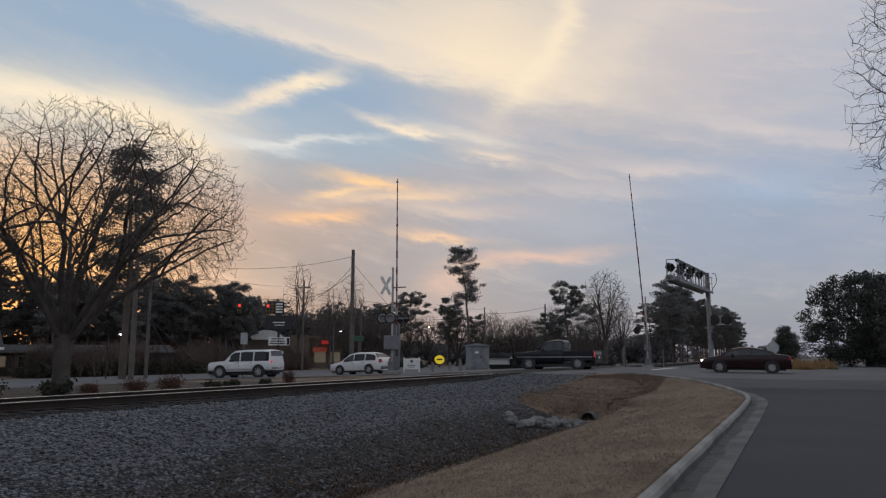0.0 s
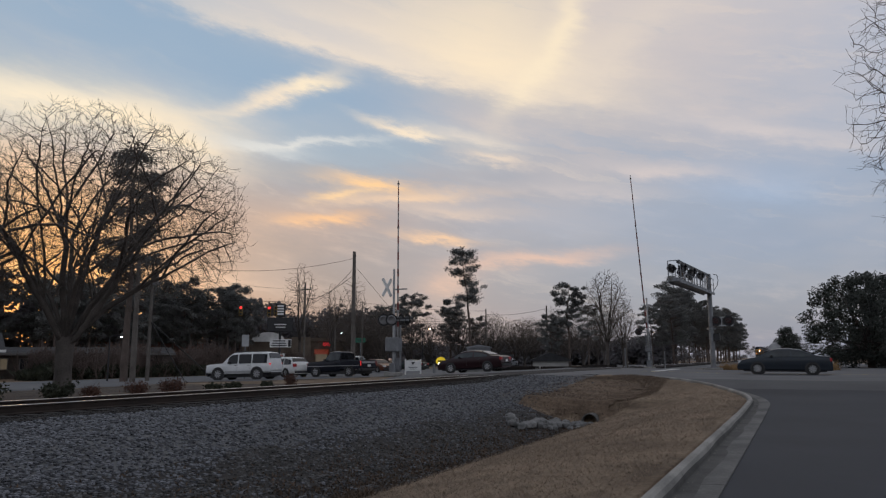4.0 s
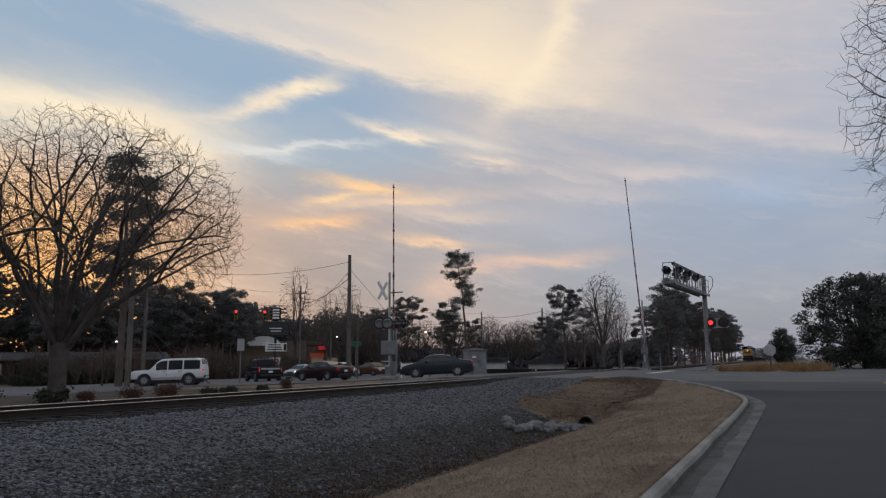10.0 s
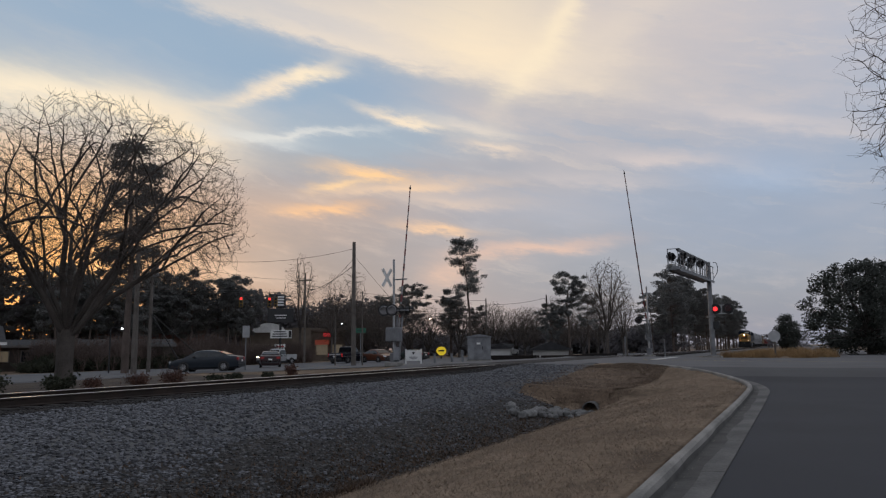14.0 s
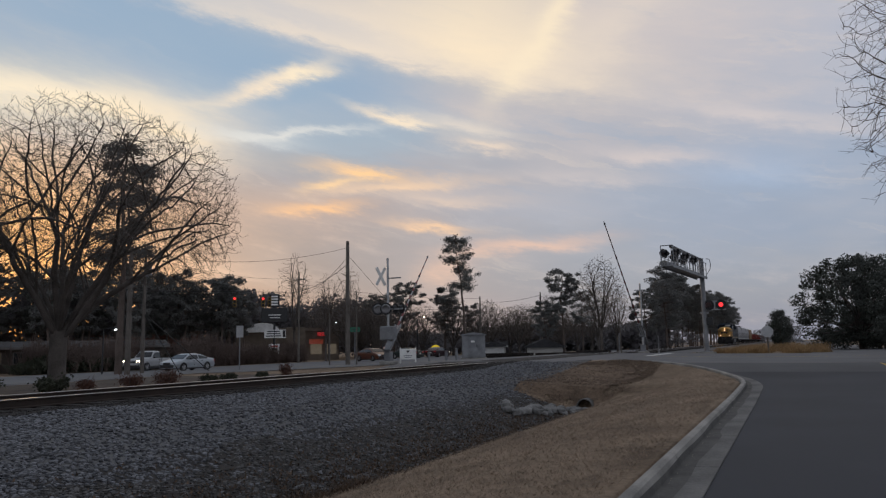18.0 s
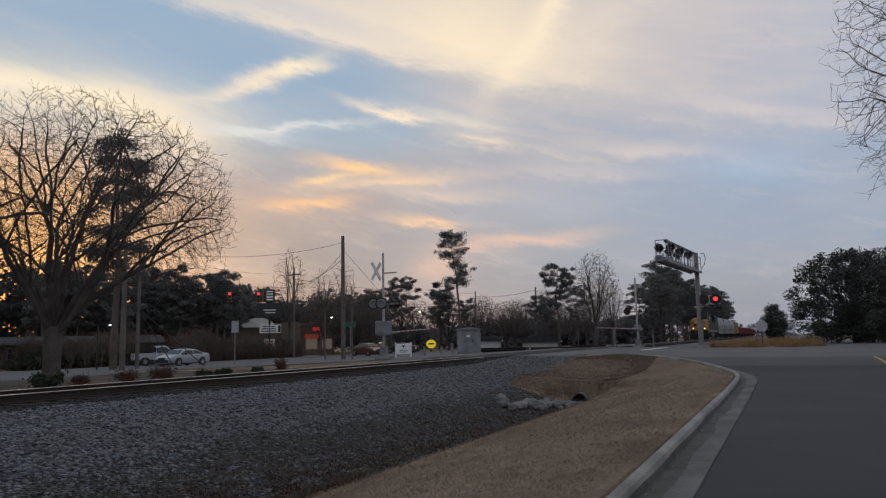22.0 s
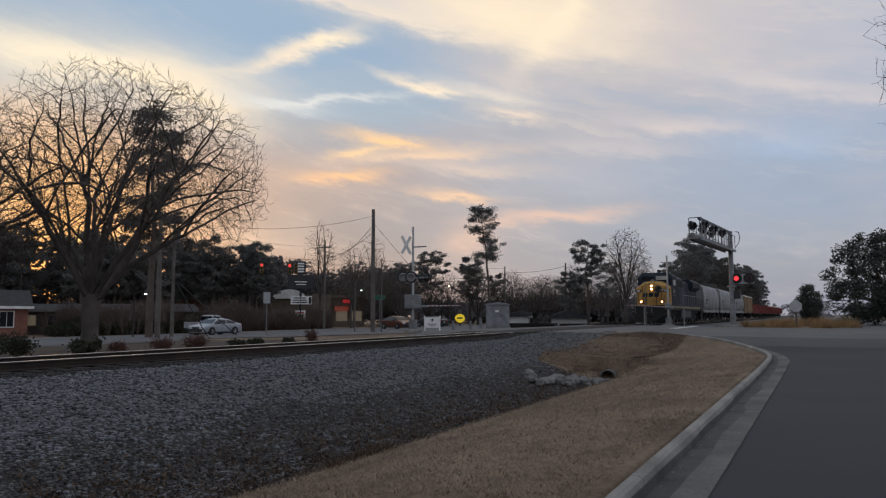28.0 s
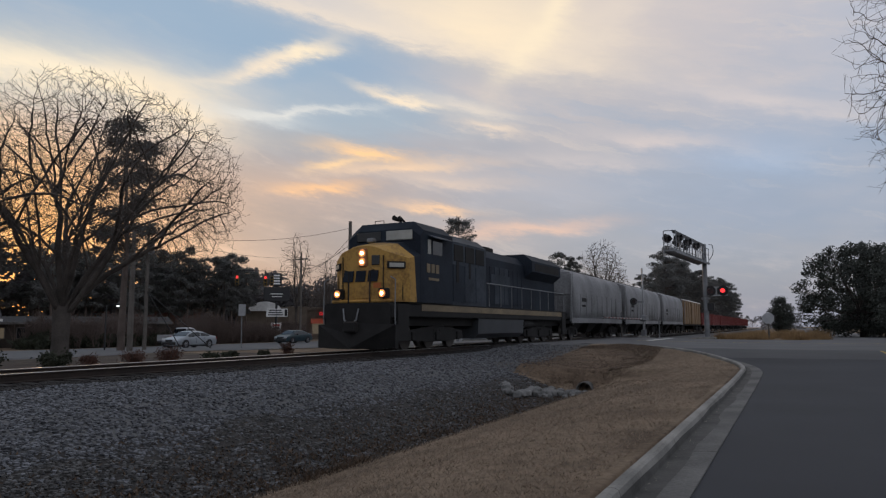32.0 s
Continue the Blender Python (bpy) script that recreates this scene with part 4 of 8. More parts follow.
    for i in range(n - 1, 0, -1):
        if par[i] >= 0:
            load[par[i]] += load[i]
    r = twig * np.maximum(load, 1.0) ** (1 / power)
    foot = (limb == 0) & (P[:, 2] < 0.65)
    r[foot] *= 1.0 + 0.45 * (0.65 - P[foot][:, 2])
    thick = r > twig * 3.2
    order = np.where(par >= 0)[0]
    for k in range(limbs + 1):
        pick = [i for i in order if thick[i] and (limb[i] == k if apart or k == 0 else limb[i] > 0 and k == 1)]
        if pick:
            part("trunk" if k == 0 else "limb", limb_mesh("limb", P, par, r, pick, 7, BARK), BARK, t)
    shoots = [(a, b, twig * 0.8, twig * 0.45) for A0, A1 in zip(sp0, sp1) for a, b in zip(A0, A1)]
    part("crown", limb_mesh("crown", P, par, r, [i for i in order if not thick[i]], 3, TWIG, shoots), TWIG, t, "bare fine twigs")
    return t


def tuft(s, p, r, n, rnd, size, flat=0.7):
    for k in range(n):
        d = Vector((rnd.gauss(0, 1), rnd.gauss(0, 1), rnd.gauss(0, 1))).normalized()
        q = p + Vector((d.x, d.y, d.z * flat)) * r * rnd.random() ** 0.5
        e = Vector((rnd.gauss(0, 1), rnd.gauss(0, 1), rnd.gauss(0, 0.7))).normalized() * size * rnd.uniform(0.6, 1.3)
        w = e.orthogonal().normalized() * size * rnd.uniform(0.22, 0.4)
        s.add([q - e * 0.5, q + w, q + e * 0.5, q - w], [(0, 1, 2, 3)])


def pine(name, m, height, seed, label, bare=0.35, width=0.2, dense=1.0, trunk_r=0.2, lean=0.0, group="", size=0.27):
    """A loblolly pine: a straight stem, bare below, with tufted boughs in an uneven crown."""
    rnd = random.Random(seed)
    t = thing(name, m, label, "tree", group)
    st, cr = Shape(), Shape()
    n = 8
    pts = [Vector((lean * height * (i / n) ** 1.5 + rnd.gauss(0, 0.02) * i, rnd.gauss(0, 0.02) * i, height * i / n - 0.1)) for i in range(n + 1)]
    for i in range(n):
        st.tube(pts[i], pts[i + 1], trunk_r * (1 - 0.85 * i / n), trunk_r * (1 - 0.85 * (i + 1) / n), 7, False)
    whorls = max(6, int(height * (1 - bare) / 0.75))
    for w in range(whorls):
        f = bare + (1 - bare) * (w + rnd.uniform(0, 0.8)) / whorls
        i = min(int(f * n), n - 1)
        c = pts[i].lerp(pts[i + 1], f * n - i)
        g = (f - bare) / (1 - bare)
        reach = height * width * (0.45 + 0.75 * math.sin(math.pi * (0.15 + 0.75 * g)))
        for b in range(rnd.randint(3, 5)):
            a = rnd.uniform(0, math.tau)
            L = reach * rnd.uniform(0.45, 1.1)
            tip = c + Vector((math.cos(a) * L, math.sin(a) * L, L * rnd.uniform(-0.05, 0.45)))
            st.tube(c, tip, 0.045, 0.015, 4, False)
            for k in range(rnd.randint(2, 4)):
                q = c.lerp(tip, rnd.uniform(0.5, 1.05)) + Vector((rnd.gauss(0, 0.25), rnd.gauss(0, 0.25), rnd.gauss(0, 0.12)))
                tuft(cr, q, rnd.uniform(0.45, 0.95) * height * 0.07, int(66 * dense), rnd, size * 0.86, 0.6)
    tuft(cr, pts[-1], 0.5, int(40 * dense), rnd, size)
    part("trunk", st, PINE_BARK, t, smooth=True)
    part("crown", cr, HAZY_NEEDLES, t, smooth=True)
    return t


def leafy(name, m, height, radius, seed, label, group="", low=0.12, clumps=150):
    """A broad evergreen oak: low fork, heavy limbs, a crown of many leaf clumps with gaps."""
    rnd = random.Random(seed)
    t = thing(name, m, label, "tree", group)
    st, cr, boughs = Shape(), Shape(), Shape()
    top = Vector((0, 0, height * 0.25))
    st.tube((0, 0, -0.1), top, 0.4, 0.3, 9, False)
    for k in range(clumps):
        a, q = rnd.uniform(0, math.tau), rnd.random() ** 0.5
        z = rnd.uniform(low, 1.0)
        env = math.sqrt(max(0.05, 1 - ((z - 0.45) / 0.58) ** 2))
        p = Vector((math.cos(a) * q * radius * env, math.sin(a) * q * radius * env, z * height * rnd.uniform(0.92, 1.02)))
        if k % 5 == 0:
            boughs.tube(top * rnd.uniform(0.6, 1), p, 0.1, 0.03, 5, False)
        tuft(cr, p, rnd.uniform(0.5, 1.05), 95, rnd, 0.24, 0.75)
    part("trunk", st, BARK, t, smooth=True)
    part("bough", boughs, BARK, t, smooth=True)["kind"] = "stuff"
    part("crown", cr, OAK_LEAF, t, smooth=True)
    return t


def gz(x, y, z=0.0):
    return pose(x, y, ground_z(x, y) + z)


crown_tree("bare_oak", gz(-26.6, 19.75), 11.4, 6.3, 21, "large spreading bare tree with a dense dome of fine twigs", 23000, 0.16, 0.26, 0.0068, 2.3, 12, (0.7, 0.9), 0.33, 2.16, apart=True, fill=0.45, seconds=4, spurs=3)
crown_tree("bare_oak", gz(-30.6, 15.4), 10.3, 5.8, 22, "spreading bare tree in the mulch bed", 10000, 0.19, 0.31, 0.0085, 2.2, 10, (0.0, 0.0), 0.28, 2.10, apart=True, fill=0.45)
crown_tree("bare_street_tree", gz(9.9, 36.0), 20.8, 7.5, 23, "tall bare tree beside the side road", 8000, 0.25, 0.42, 0.0105, 4.5, 14, (0.0, 0.0), 0.20, 2.2, apart=True, seconds=4)
pine("pine", gz(-45.6, 38.9), 17.6, 31, "tall dark pine behind the bare tree", 0.42, 0.15, 0.95, 0.3)
pine("tall_pine", gz(-44.3, 100.7), 18.5, 32, "tall slender pine with tiered ragged boughs above a bare stem", 0.52, 0.115, 1.0, 0.24, -0.09)
pine("pine", gz(-27.8, 96.0), 11.2, 33, "pine with a rounded top beside the lot", 0.50, 0.20, 1.3, 0.2)
P1 = pine("pine", gz(-79.6, 75.9), 11.5, 34, "dark bushy pine in a belt of trees", 0.36, 0.20, 0.8, 0.2, group="belt of pines")
P2 = pine("pine", gz(-75.3, 80.2), 12.0, 35, "dark bushy pine in a belt of trees", 0.40, 0.19, 0.8, 0.2, group="belt of pines")
P3 = pine("pine", gz(-20.8, 139.0), 12.6, 36, "dark pine in the grove behind the signals", 0.28, 0.22, 1.4, 0.18, group="grove of pines")
P4 = pine("pine", gz(-61.9, 114.3), 13.0, 37, "pine with an open ragged crown", 0.45, 0.22, 1.1, 0.18, group="pines beyond the lot")
P5 = pine("pine", gz(-55.7, 117.5), 11.8, 38, "pine with an open ragged crown", 0.4, 0.26, 1.2, 0.18, group="pines beyond the lot")


def again(ob, x, y, k, turn, z=0.0):
    return copy_thing(ob, pose(x, y, ground_z(x, y) + z, 0, 0, turn) @ Matrix.Scale(k, 4))


rnd = random.Random(77)
for k in range(48):
    f = k / 47
    x, y = -90 + 16 * f + rnd.uniform(-6, 4), 36 + 50 * f + rnd.uniform(-4, 4)
    again((P1, P2)[k % 2], x, y, rnd.uniform(0.85, 1.12), rnd.uniform(0, 360))
for k in range(20):
    y = 134 + 9.5 * k + rnd.uniform(-3, 3)
    again(P3, -21.6 + rnd.uniform(-2.4, 1.2), y, (0.82 if k == 0 else 1.0 if k == 1 else 1.25) * rnd.uniform(0.88, 1.1), 47 * k)
    again(P3, -25.5 + rnd.uniform(-2, 2), y + 28, rnd.uniform(1.0, 1.25), 31 * k)
for k, (x, y, s) in enumerate(((-66.5, 118, 0.9), (-70.5, 120, 0.8), (-59, 124, 0.85), (-52.5, 122, 0.75), (-64, 108, 0.82), (-31.5, 99, 0.62), (-26.5, 101, 0.66), (-29.5, 93.5, 0.5))):
    again((P4, P5)[k % 2], x, y, s, 61 * k)
B1 = crown_tree("bare_tree", gz(-66.4, 87.7), 16.0, 2.6, 51, "slim bare tree with upswept branches", 1100, 0.30, 0.5, 0.024, 4.5, 5, (0.0, 0.0), 0.36, 2.7, "bare trees", fill=0.5, up=0.35, seconds=2)
B2 = crown_tree("bare_tree", gz(-20.7, 87.6), 11.8, 3.0, 52, "bare tree with a rounded crown of fine twigs", 3600, 0.22, 0.34, 0.0165, 3.2, 8, (0.0, 0.0), 0.32, 2.6, "bare trees", fill=0.5, up=0.2)
B3 = crown_tree("bare_tree", gz(-61.6, 103.0), 10.4, 4.2, 53, "bare tree with a broad crown of fine twigs", 3800, 0.26, 0.40, 0.020, 1.6, 8, (0.0, 0.0), 0.20, 2.5, "bare trees", fill=0.5)
for k, (ob, x, y, s) in enumerate(((B1, -57.5, 83, 0.75), (B1, -54.5, 84, 0.8), (B1, -85, 98.4, 0.8), (B1, -81, 98, 0.75), (B3, -52.3, 129.8, 0.98), (B3, -48.5, 131, 0.85), (B3, -45.5, 132, 0.88), (B3, -56.5, 110, 0.85), (B3, -66, 104, 0.95), (B2, -23.1, 107.5, 0.8), (B3, -59, 99, 0.8), (B2, -32, 103, 0.75), (B3, -70, 112, 0.9), (B1, -60.5, 88, 0.6), (B3, -40.5, 135, 0.8), (B1, -45.5, 134, 0.55), (B3, -37.5, 128, 0.8), (B3, -43.5, 122, 0.82), (B3, -48.5, 117, 0.85), (B3, -53.5, 116, 0.95), (B3, -58, 106, 0.9), (B3, -63, 97, 0.85), (B3, -67.5, 98, 0.95), (B3, -72, 101, 0.9), (B3, -29.5, 118, 0.75), (B3, -33.5, 124, 0.8), (B2, -27, 112, 0.75))):
    again(ob, x, y, s, 83 * k)
leafy("live_oak", gz(6.0, 78), 8.6, 5.6, 61, "dark dense evergreen oak by the far road", "oaks by the far road", 0.03, 300)
leafy("live_oak", gz(11.8, 73), 8.4, 5.6, 62, "dark dense evergreen oak by the far road", "oaks by the far road", 0.03, 300)
leafy("live_oak", gz(11.5, 92), 9.8, 6.0, 63, "dark dense evergreen oak by the far road", "oaks by the far road", 0.03, 240)
leafy("cedar", gz(-1.8, 150), 6.2, 2.1, 64, "small dark evergreen tree by the far road", "", 0.03, 120)


def far_woods(name, along, label, seed, tall, clumps=12):
    """The wood along the horizon: stems and clumps past counting."""
    rnd = random.Random(seed)
    s = Shape()
    for x, y, h in along:
        hh = h * rnd.uniform(0.65, 1.15) * tall
        for k in range(clumps):
            p = Vector((x + rnd.gauss(0, 2.2), y + rnd.gauss(0, 2.2), hh * rnd.uniform(0.1, 1.0)))
            tuft(s, p, 1.5, 22, rnd, 0.8, 0.8)
    return solo(name, s, HAZY_WOODS, label, "woods", kind="stuff", smooth=True)


rnd = random.Random(3)
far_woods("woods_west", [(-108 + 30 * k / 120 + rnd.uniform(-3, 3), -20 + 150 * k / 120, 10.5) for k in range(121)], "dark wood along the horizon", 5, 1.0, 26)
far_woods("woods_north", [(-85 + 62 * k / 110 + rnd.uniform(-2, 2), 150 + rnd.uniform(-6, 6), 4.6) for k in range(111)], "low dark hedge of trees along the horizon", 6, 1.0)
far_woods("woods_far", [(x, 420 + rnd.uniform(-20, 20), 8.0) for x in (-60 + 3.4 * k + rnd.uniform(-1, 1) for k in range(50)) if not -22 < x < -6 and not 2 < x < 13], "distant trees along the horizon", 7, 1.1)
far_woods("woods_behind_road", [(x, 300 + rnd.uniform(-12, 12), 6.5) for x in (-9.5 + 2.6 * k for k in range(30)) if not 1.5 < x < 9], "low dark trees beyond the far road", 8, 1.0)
# unseen trees added behind and beside the side road, to darken low reflections
far_woods("woods_south", [(75 * math.sin(a), 75 * math.cos(a), 11.0) for a in (radians(48 + 2.6 * k) for k in range(74))], "unseen belt of trees added to darken reflections", 9, 1.0)
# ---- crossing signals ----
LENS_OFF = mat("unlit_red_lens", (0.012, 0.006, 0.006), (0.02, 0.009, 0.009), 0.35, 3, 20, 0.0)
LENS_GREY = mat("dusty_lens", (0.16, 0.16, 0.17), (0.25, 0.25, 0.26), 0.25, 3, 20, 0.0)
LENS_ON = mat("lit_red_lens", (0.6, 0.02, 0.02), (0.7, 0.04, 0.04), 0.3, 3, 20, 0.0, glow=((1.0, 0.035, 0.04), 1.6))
WARM_GLOW = mat("warm_lamp", (0.9, 0.8, 0.6), (0.9, 0.85, 0.7), 0.3, 3, 20, 0.0, glow=((1.0, 0.72, 0.38), 9.0))
WHITE_GLOW = mat("white_lamp", (0.9, 0.9, 0.9), (0.9, 0.9, 0.9), 0.3, 3, 20, 0.0, glow=((0.92, 0.96, 1.0), 6.0))
SIGN_GREEN = mat("sign_green", (0.01, 0.09, 0.05), (0.02, 0.13, 0.08), 0.5, 3, 20, 0.0)
SIGN_YELLOW = mat("sign_yellow", (0.62, 0.44, 0.02), (0.75, 0.55, 0.03), 0.5, 3, 20, 0.0, glow=((1.0, 0.72, 0.03), 0.35))
BLACK = DARK_METAL


def disc(r, y0, y1, n=20, x=0.0, z=0.0):
    return Shape().tube((x, y0, z), (x, y1, z), r, r, n)


def hood(r, deep, n=14):
    """A visor over the upper half of a lamp that faces -y."""
    s = Shape()
    arc = [math.pi * (k / n) for k in range(n + 1)]
    rings = [[(q * math.cos(a), y, q * math.sin(a)) for a in arc] for q, y in ((r, 0), (r * 1.02, -deep), (r * 0.97, -deep), (r * 0.95, 0))]
    return s.rings(rings, caps=False, closed=False)


def flasher(parent, at, lens, r=0.36, face=0.175):
    """A round black target plate with a visored lens; returns the lens."""
    unit = part("flasher", disc(r, 0.0, 0.03), BLACK, parent, "black round target plate", at)
    part("housing", Shape().tube((0, 0.03, 0), (0, 0.22, 0), 0.19, 0.13, 14), BLACK, unit)
    part("visor", hood(0.19, 0.24), BLACK, unit, at=pose(0, -0.005, 0.0))
    return part("lens", Shape().tube((0, -0.045, 0), (0, -0.004, 0), face * 0.86, face, 18), lens, unit, "round lens")


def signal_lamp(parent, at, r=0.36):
    """A flasher; an added drum turns its lit or its dark face out, to imitate switching."""
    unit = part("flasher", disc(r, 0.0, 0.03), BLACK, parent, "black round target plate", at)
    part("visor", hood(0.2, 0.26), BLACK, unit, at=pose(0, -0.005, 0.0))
    # added ring keeps the turned-away lit face from reddening the plate
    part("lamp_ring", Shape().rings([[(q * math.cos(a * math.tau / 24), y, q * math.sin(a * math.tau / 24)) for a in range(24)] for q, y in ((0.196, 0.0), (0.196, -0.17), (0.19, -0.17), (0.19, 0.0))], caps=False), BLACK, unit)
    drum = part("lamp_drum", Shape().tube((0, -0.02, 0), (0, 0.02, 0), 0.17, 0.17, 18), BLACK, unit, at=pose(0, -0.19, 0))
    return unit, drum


def gantry():
    """Cantilever: mast on a concrete foot, a walkway arm over the road, flashers above it and on the mast."""
    t = thing("signal_gantry", pose(-6.0, 60.0, ground_z(-6, 60), 0, 0, -4.9), "galvanised steel cantilever signal gantry with a walkway arm over the road", "signal gantry")
    part("footing", Shape().box(-0.7, 0.7, -0.7, 0.7, -0.2, 0.16, 0.04), CONCRETE, t, "pale concrete footing")
    part("mast", Shape().tube((0, 0, 0.1), (0, 0, 7.45), 0.20, 0.17, 14), GALV, t)
    part("base_plate", Shape().box(-0.42, 0.42, -0.42, 0.42, 0.15, 0.22), GALV, t)
    part("collar", Shape().tube((0, 0, 3.1), (0, 0, 3.25), 0.34, 0.34, 12), GALV, t)
    part("walkway", Shape().box(-0.5, 0.35, -11.0, 0.4, 5.92, 5.98), GALV, t, "grating walkway floor")
    part("arm_beam", Shape().box(-0.12, 0.12, -11.0, 0.3, 5.98, 6.16).box(-0.5, -0.42, -11.0, 0.3, 5.82, 5.92).box(0.27, 0.35, -11.0, 0.3, 5.82, 5.92), GALV, t)
    for x in (-0.48, 0.32):
        part("top_rail", Shape().tube((x, -10.9, 7.05), (x, 0.3, 7.05), 0.03, n=6).tube((x, -10.9, 6.55), (x, 0.3, 6.55), 0.02, n=6), GALV, t)
        for k in range(12):
            part("stanchion", Shape().tube((x, -10.8 + k * 0.99, 5.95), (x, -10.8 + k * 0.99, 7.06), 0.025, n=5), GALV, t)
    part("end_frame", Shape().path([(-0.48, -10.9, 5.95), (-0.48, -10.9, 7.3), (0.32, -10.9, 7.3), (0.32, -10.9, 5.95)], 0.03), GALV, t)
    part("top_beam", Shape().box(-0.08, 0.08, -10.2, 0.5, 7.25, 7.42), DARK_METAL, t, "dark top chord")
    for k in range(8):
        part("brace", Shape().tube((0, -10.0 + k * 1.4, 6.1), (0, -10.0 + k * 1.4, 7.28), 0.03, n=5), GALV, t)
    part("ladder_hoop", Shape().path([(0.3, 0.4, 7.45), (0.55, 0.5, 7.4), (0.62, 0.5, 7.0), (0.55, 0.5, 6.6), (0.3, 0.4, 6.2)], 0.03), GALV, t)
    for y in (-10.6, -7.8, -5.1):
        for dx in (-0.38, 0.38):
            flasher(t, pose(dx, y, 6.85, 0, 0, 75), LENS_OFF, r=0.3)
            flasher(t, pose(dx, y + 0.5, 6.85, 0, 0, 255), LENS_OFF, r=0.3)
    part("bracket", Shape().box(0.1, 1.62, -0.05, 0.05, 3.35, 3.45).box(0.1, 1.62, -0.05, 0.05, 4.0, 4.08).box(0.74, 0.82, -0.05, 0.05, 3.4, 4.05), ALU, t, "pale lamp bracket")
    part("bell_box", Shape().box(0.15, 0.6, -0.2, 0.2, 2.2, 2.8, 0.03), DARK_METAL, t)
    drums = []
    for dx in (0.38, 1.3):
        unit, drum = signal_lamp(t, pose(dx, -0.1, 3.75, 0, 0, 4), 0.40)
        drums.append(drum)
    return t, drums


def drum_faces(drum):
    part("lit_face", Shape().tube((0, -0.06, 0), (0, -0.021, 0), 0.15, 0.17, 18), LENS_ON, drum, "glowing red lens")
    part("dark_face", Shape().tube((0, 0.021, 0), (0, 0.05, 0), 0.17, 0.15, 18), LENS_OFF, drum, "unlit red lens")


GANTRY, DRUMS = gantry()


ARM_WHITE = mat("weathered_arm_white", (0.20, 0.20, 0.20), (0.31, 0.31, 0.305), 0.6, 2, 30, 0.05, 0.002)
RED_BAND = mat("faded_red_band", (0.14, 0.034, 0.034), (0.21, 0.050, 0.050), 0.6, 3, 30, 0.03)


def gate_arm(parent, length, pivot, stripes, swing):
    """The barrier arm, built pointing up from its pivot, with red bands, a counterweight and small lamps."""
    arm = part("barrier_arm", Shape().tube((0, 0, 0), (0, 0, length * 0.55), 0.062, 0.048, 8).tube((0, 0, length * 0.55), (0, 0, length), 0.048, 0.030, 8), ARM_WHITE, parent, "slim striped barrier arm", pivot)
    for k in range(stripes):
        a = length * (0.12 + 0.88 * (k + 0.1) / stripes)
        r = 0.062 - 0.0255 * a / length if a < length * 0.55 else 0.048 - 0.04 * (a / length - 0.55)
        part("red_band", Shape().tube((0, 0, a), (0, 0, a + length * 0.4 / stripes), r + 0.004, r + 0.003, 8), RED_BAND, arm)
    part("counterweight", Shape().box(-0.16, 0.16, -0.12, 0.12, -1.3, -0.5, 0.02), GALV, arm)
    part("support_bar", Shape().box(-0.2, -0.12, -0.06, 0.06, -1.25, 1.4).box(0.12, 0.2, -0.06, 0.06, -1.25, 1.4), GALV, arm)
    for f in (0.45, 0.72, 0.985):
        part("arm_lamp", Shape().box(-0.05, 0.05, -0.06, 0.06, length * f - 0.1, length * f), LENS_OFF, arm)
    return arm


def gate(name, x, y, mast_h, length, side, label):
    z = ground_z(x, y)
    t = thing(name, pose(x, y, z), label, "crossing gate", "crossing gates")
    part("footing", Shape().box(-0.42, 0.42, -0.42, 0.42, -0.2, 0.22, 0.04), CONCRETE, t, "concrete footing")
    part("mast", Shape().tube((0, 0, 0.2), (0, 0, mast_h), 0.075, 0.07, 10), ALU, t)
    part("junction_base", Shape().box(-0.2, 0.2, -0.2, 0.2, 0.2, 0.75, 0.03), GALV, t)
    k = 1.0 if side > 0 else 0.6
    part("mechanism_box", Shape().box(-0.42 * k, 0.42 * k, -0.32 * k, 0.3 * k, 1.42, 1.42 + 0.83 * k, 0.05), GALV, t, "grey gate mechanism box")
    part("conduit", Shape().path([(0.12, -0.1, 0.3), (0.16, -0.1, 1.4)], 0.025), GALV, t)
    return t


LEFT_GATE = gate("crossing_gate", -21.45, 37.35, 6.3, 10.3, 1, "crossing gate with crossbuck, round flashers and grey mechanism box")
buck = part("crossbuck", Shape().box(-0.61, 0.61, -0.02, 0.02, -0.09, 0.09), WHITE, LEFT_GATE, "white crossbuck boards", pose(-0.3, -0.3, 5.2, 0, 58, 68))
part("crossbuck_board", Shape().box(-0.61, 0.61, -0.02, 0.02, -0.09, 0.09), WHITE, LEFT_GATE, "white crossbuck boards", pose(-0.32, -0.27, 5.2, 0, -58, 68))
part("cross_arm", Shape().box(-0.05, 0.9, -0.03, 0.03, 5.05, 5.12), GALV, LEFT_GATE)
part("light_arm", Shape().box(-0.75, 1.0, -0.05, 0.05, 3.2, 3.3), GALV, LEFT_GATE)
for dx in (-0.62, -0.08):
    flasher(LEFT_GATE, pose(dx, -0.12, 3.28, 0, 0, 26), LENS_GREY, 0.36, 0.27)
for dx in (0.42, 0.85):
    flasher(LEFT_GATE, pose(dx, 0.18, 3.3, 0, 0, 150), LENS_GREY, r=0.33)
LEFT_ARM = gate_arm(LEFT_GATE, 10.2, pose(0.22, 0.1, 1.55), 9, 1)
RIGHT_GATE = gate("crossing_gate", -11.2, 62.0, 5.9, 15.0, -1, "tall crossing gate beside the gantry with a long thin arm")
part("light_arm", Shape().box(-0.8, 0.1, -0.05, 0.05, 3.0, 3.1), GALV, RIGHT_GATE)
part("top_cross_arm", Shape().box(-0.5, 0.3, -0.03, 0.03, 5.3, 5.36), GALV, RIGHT_GATE)
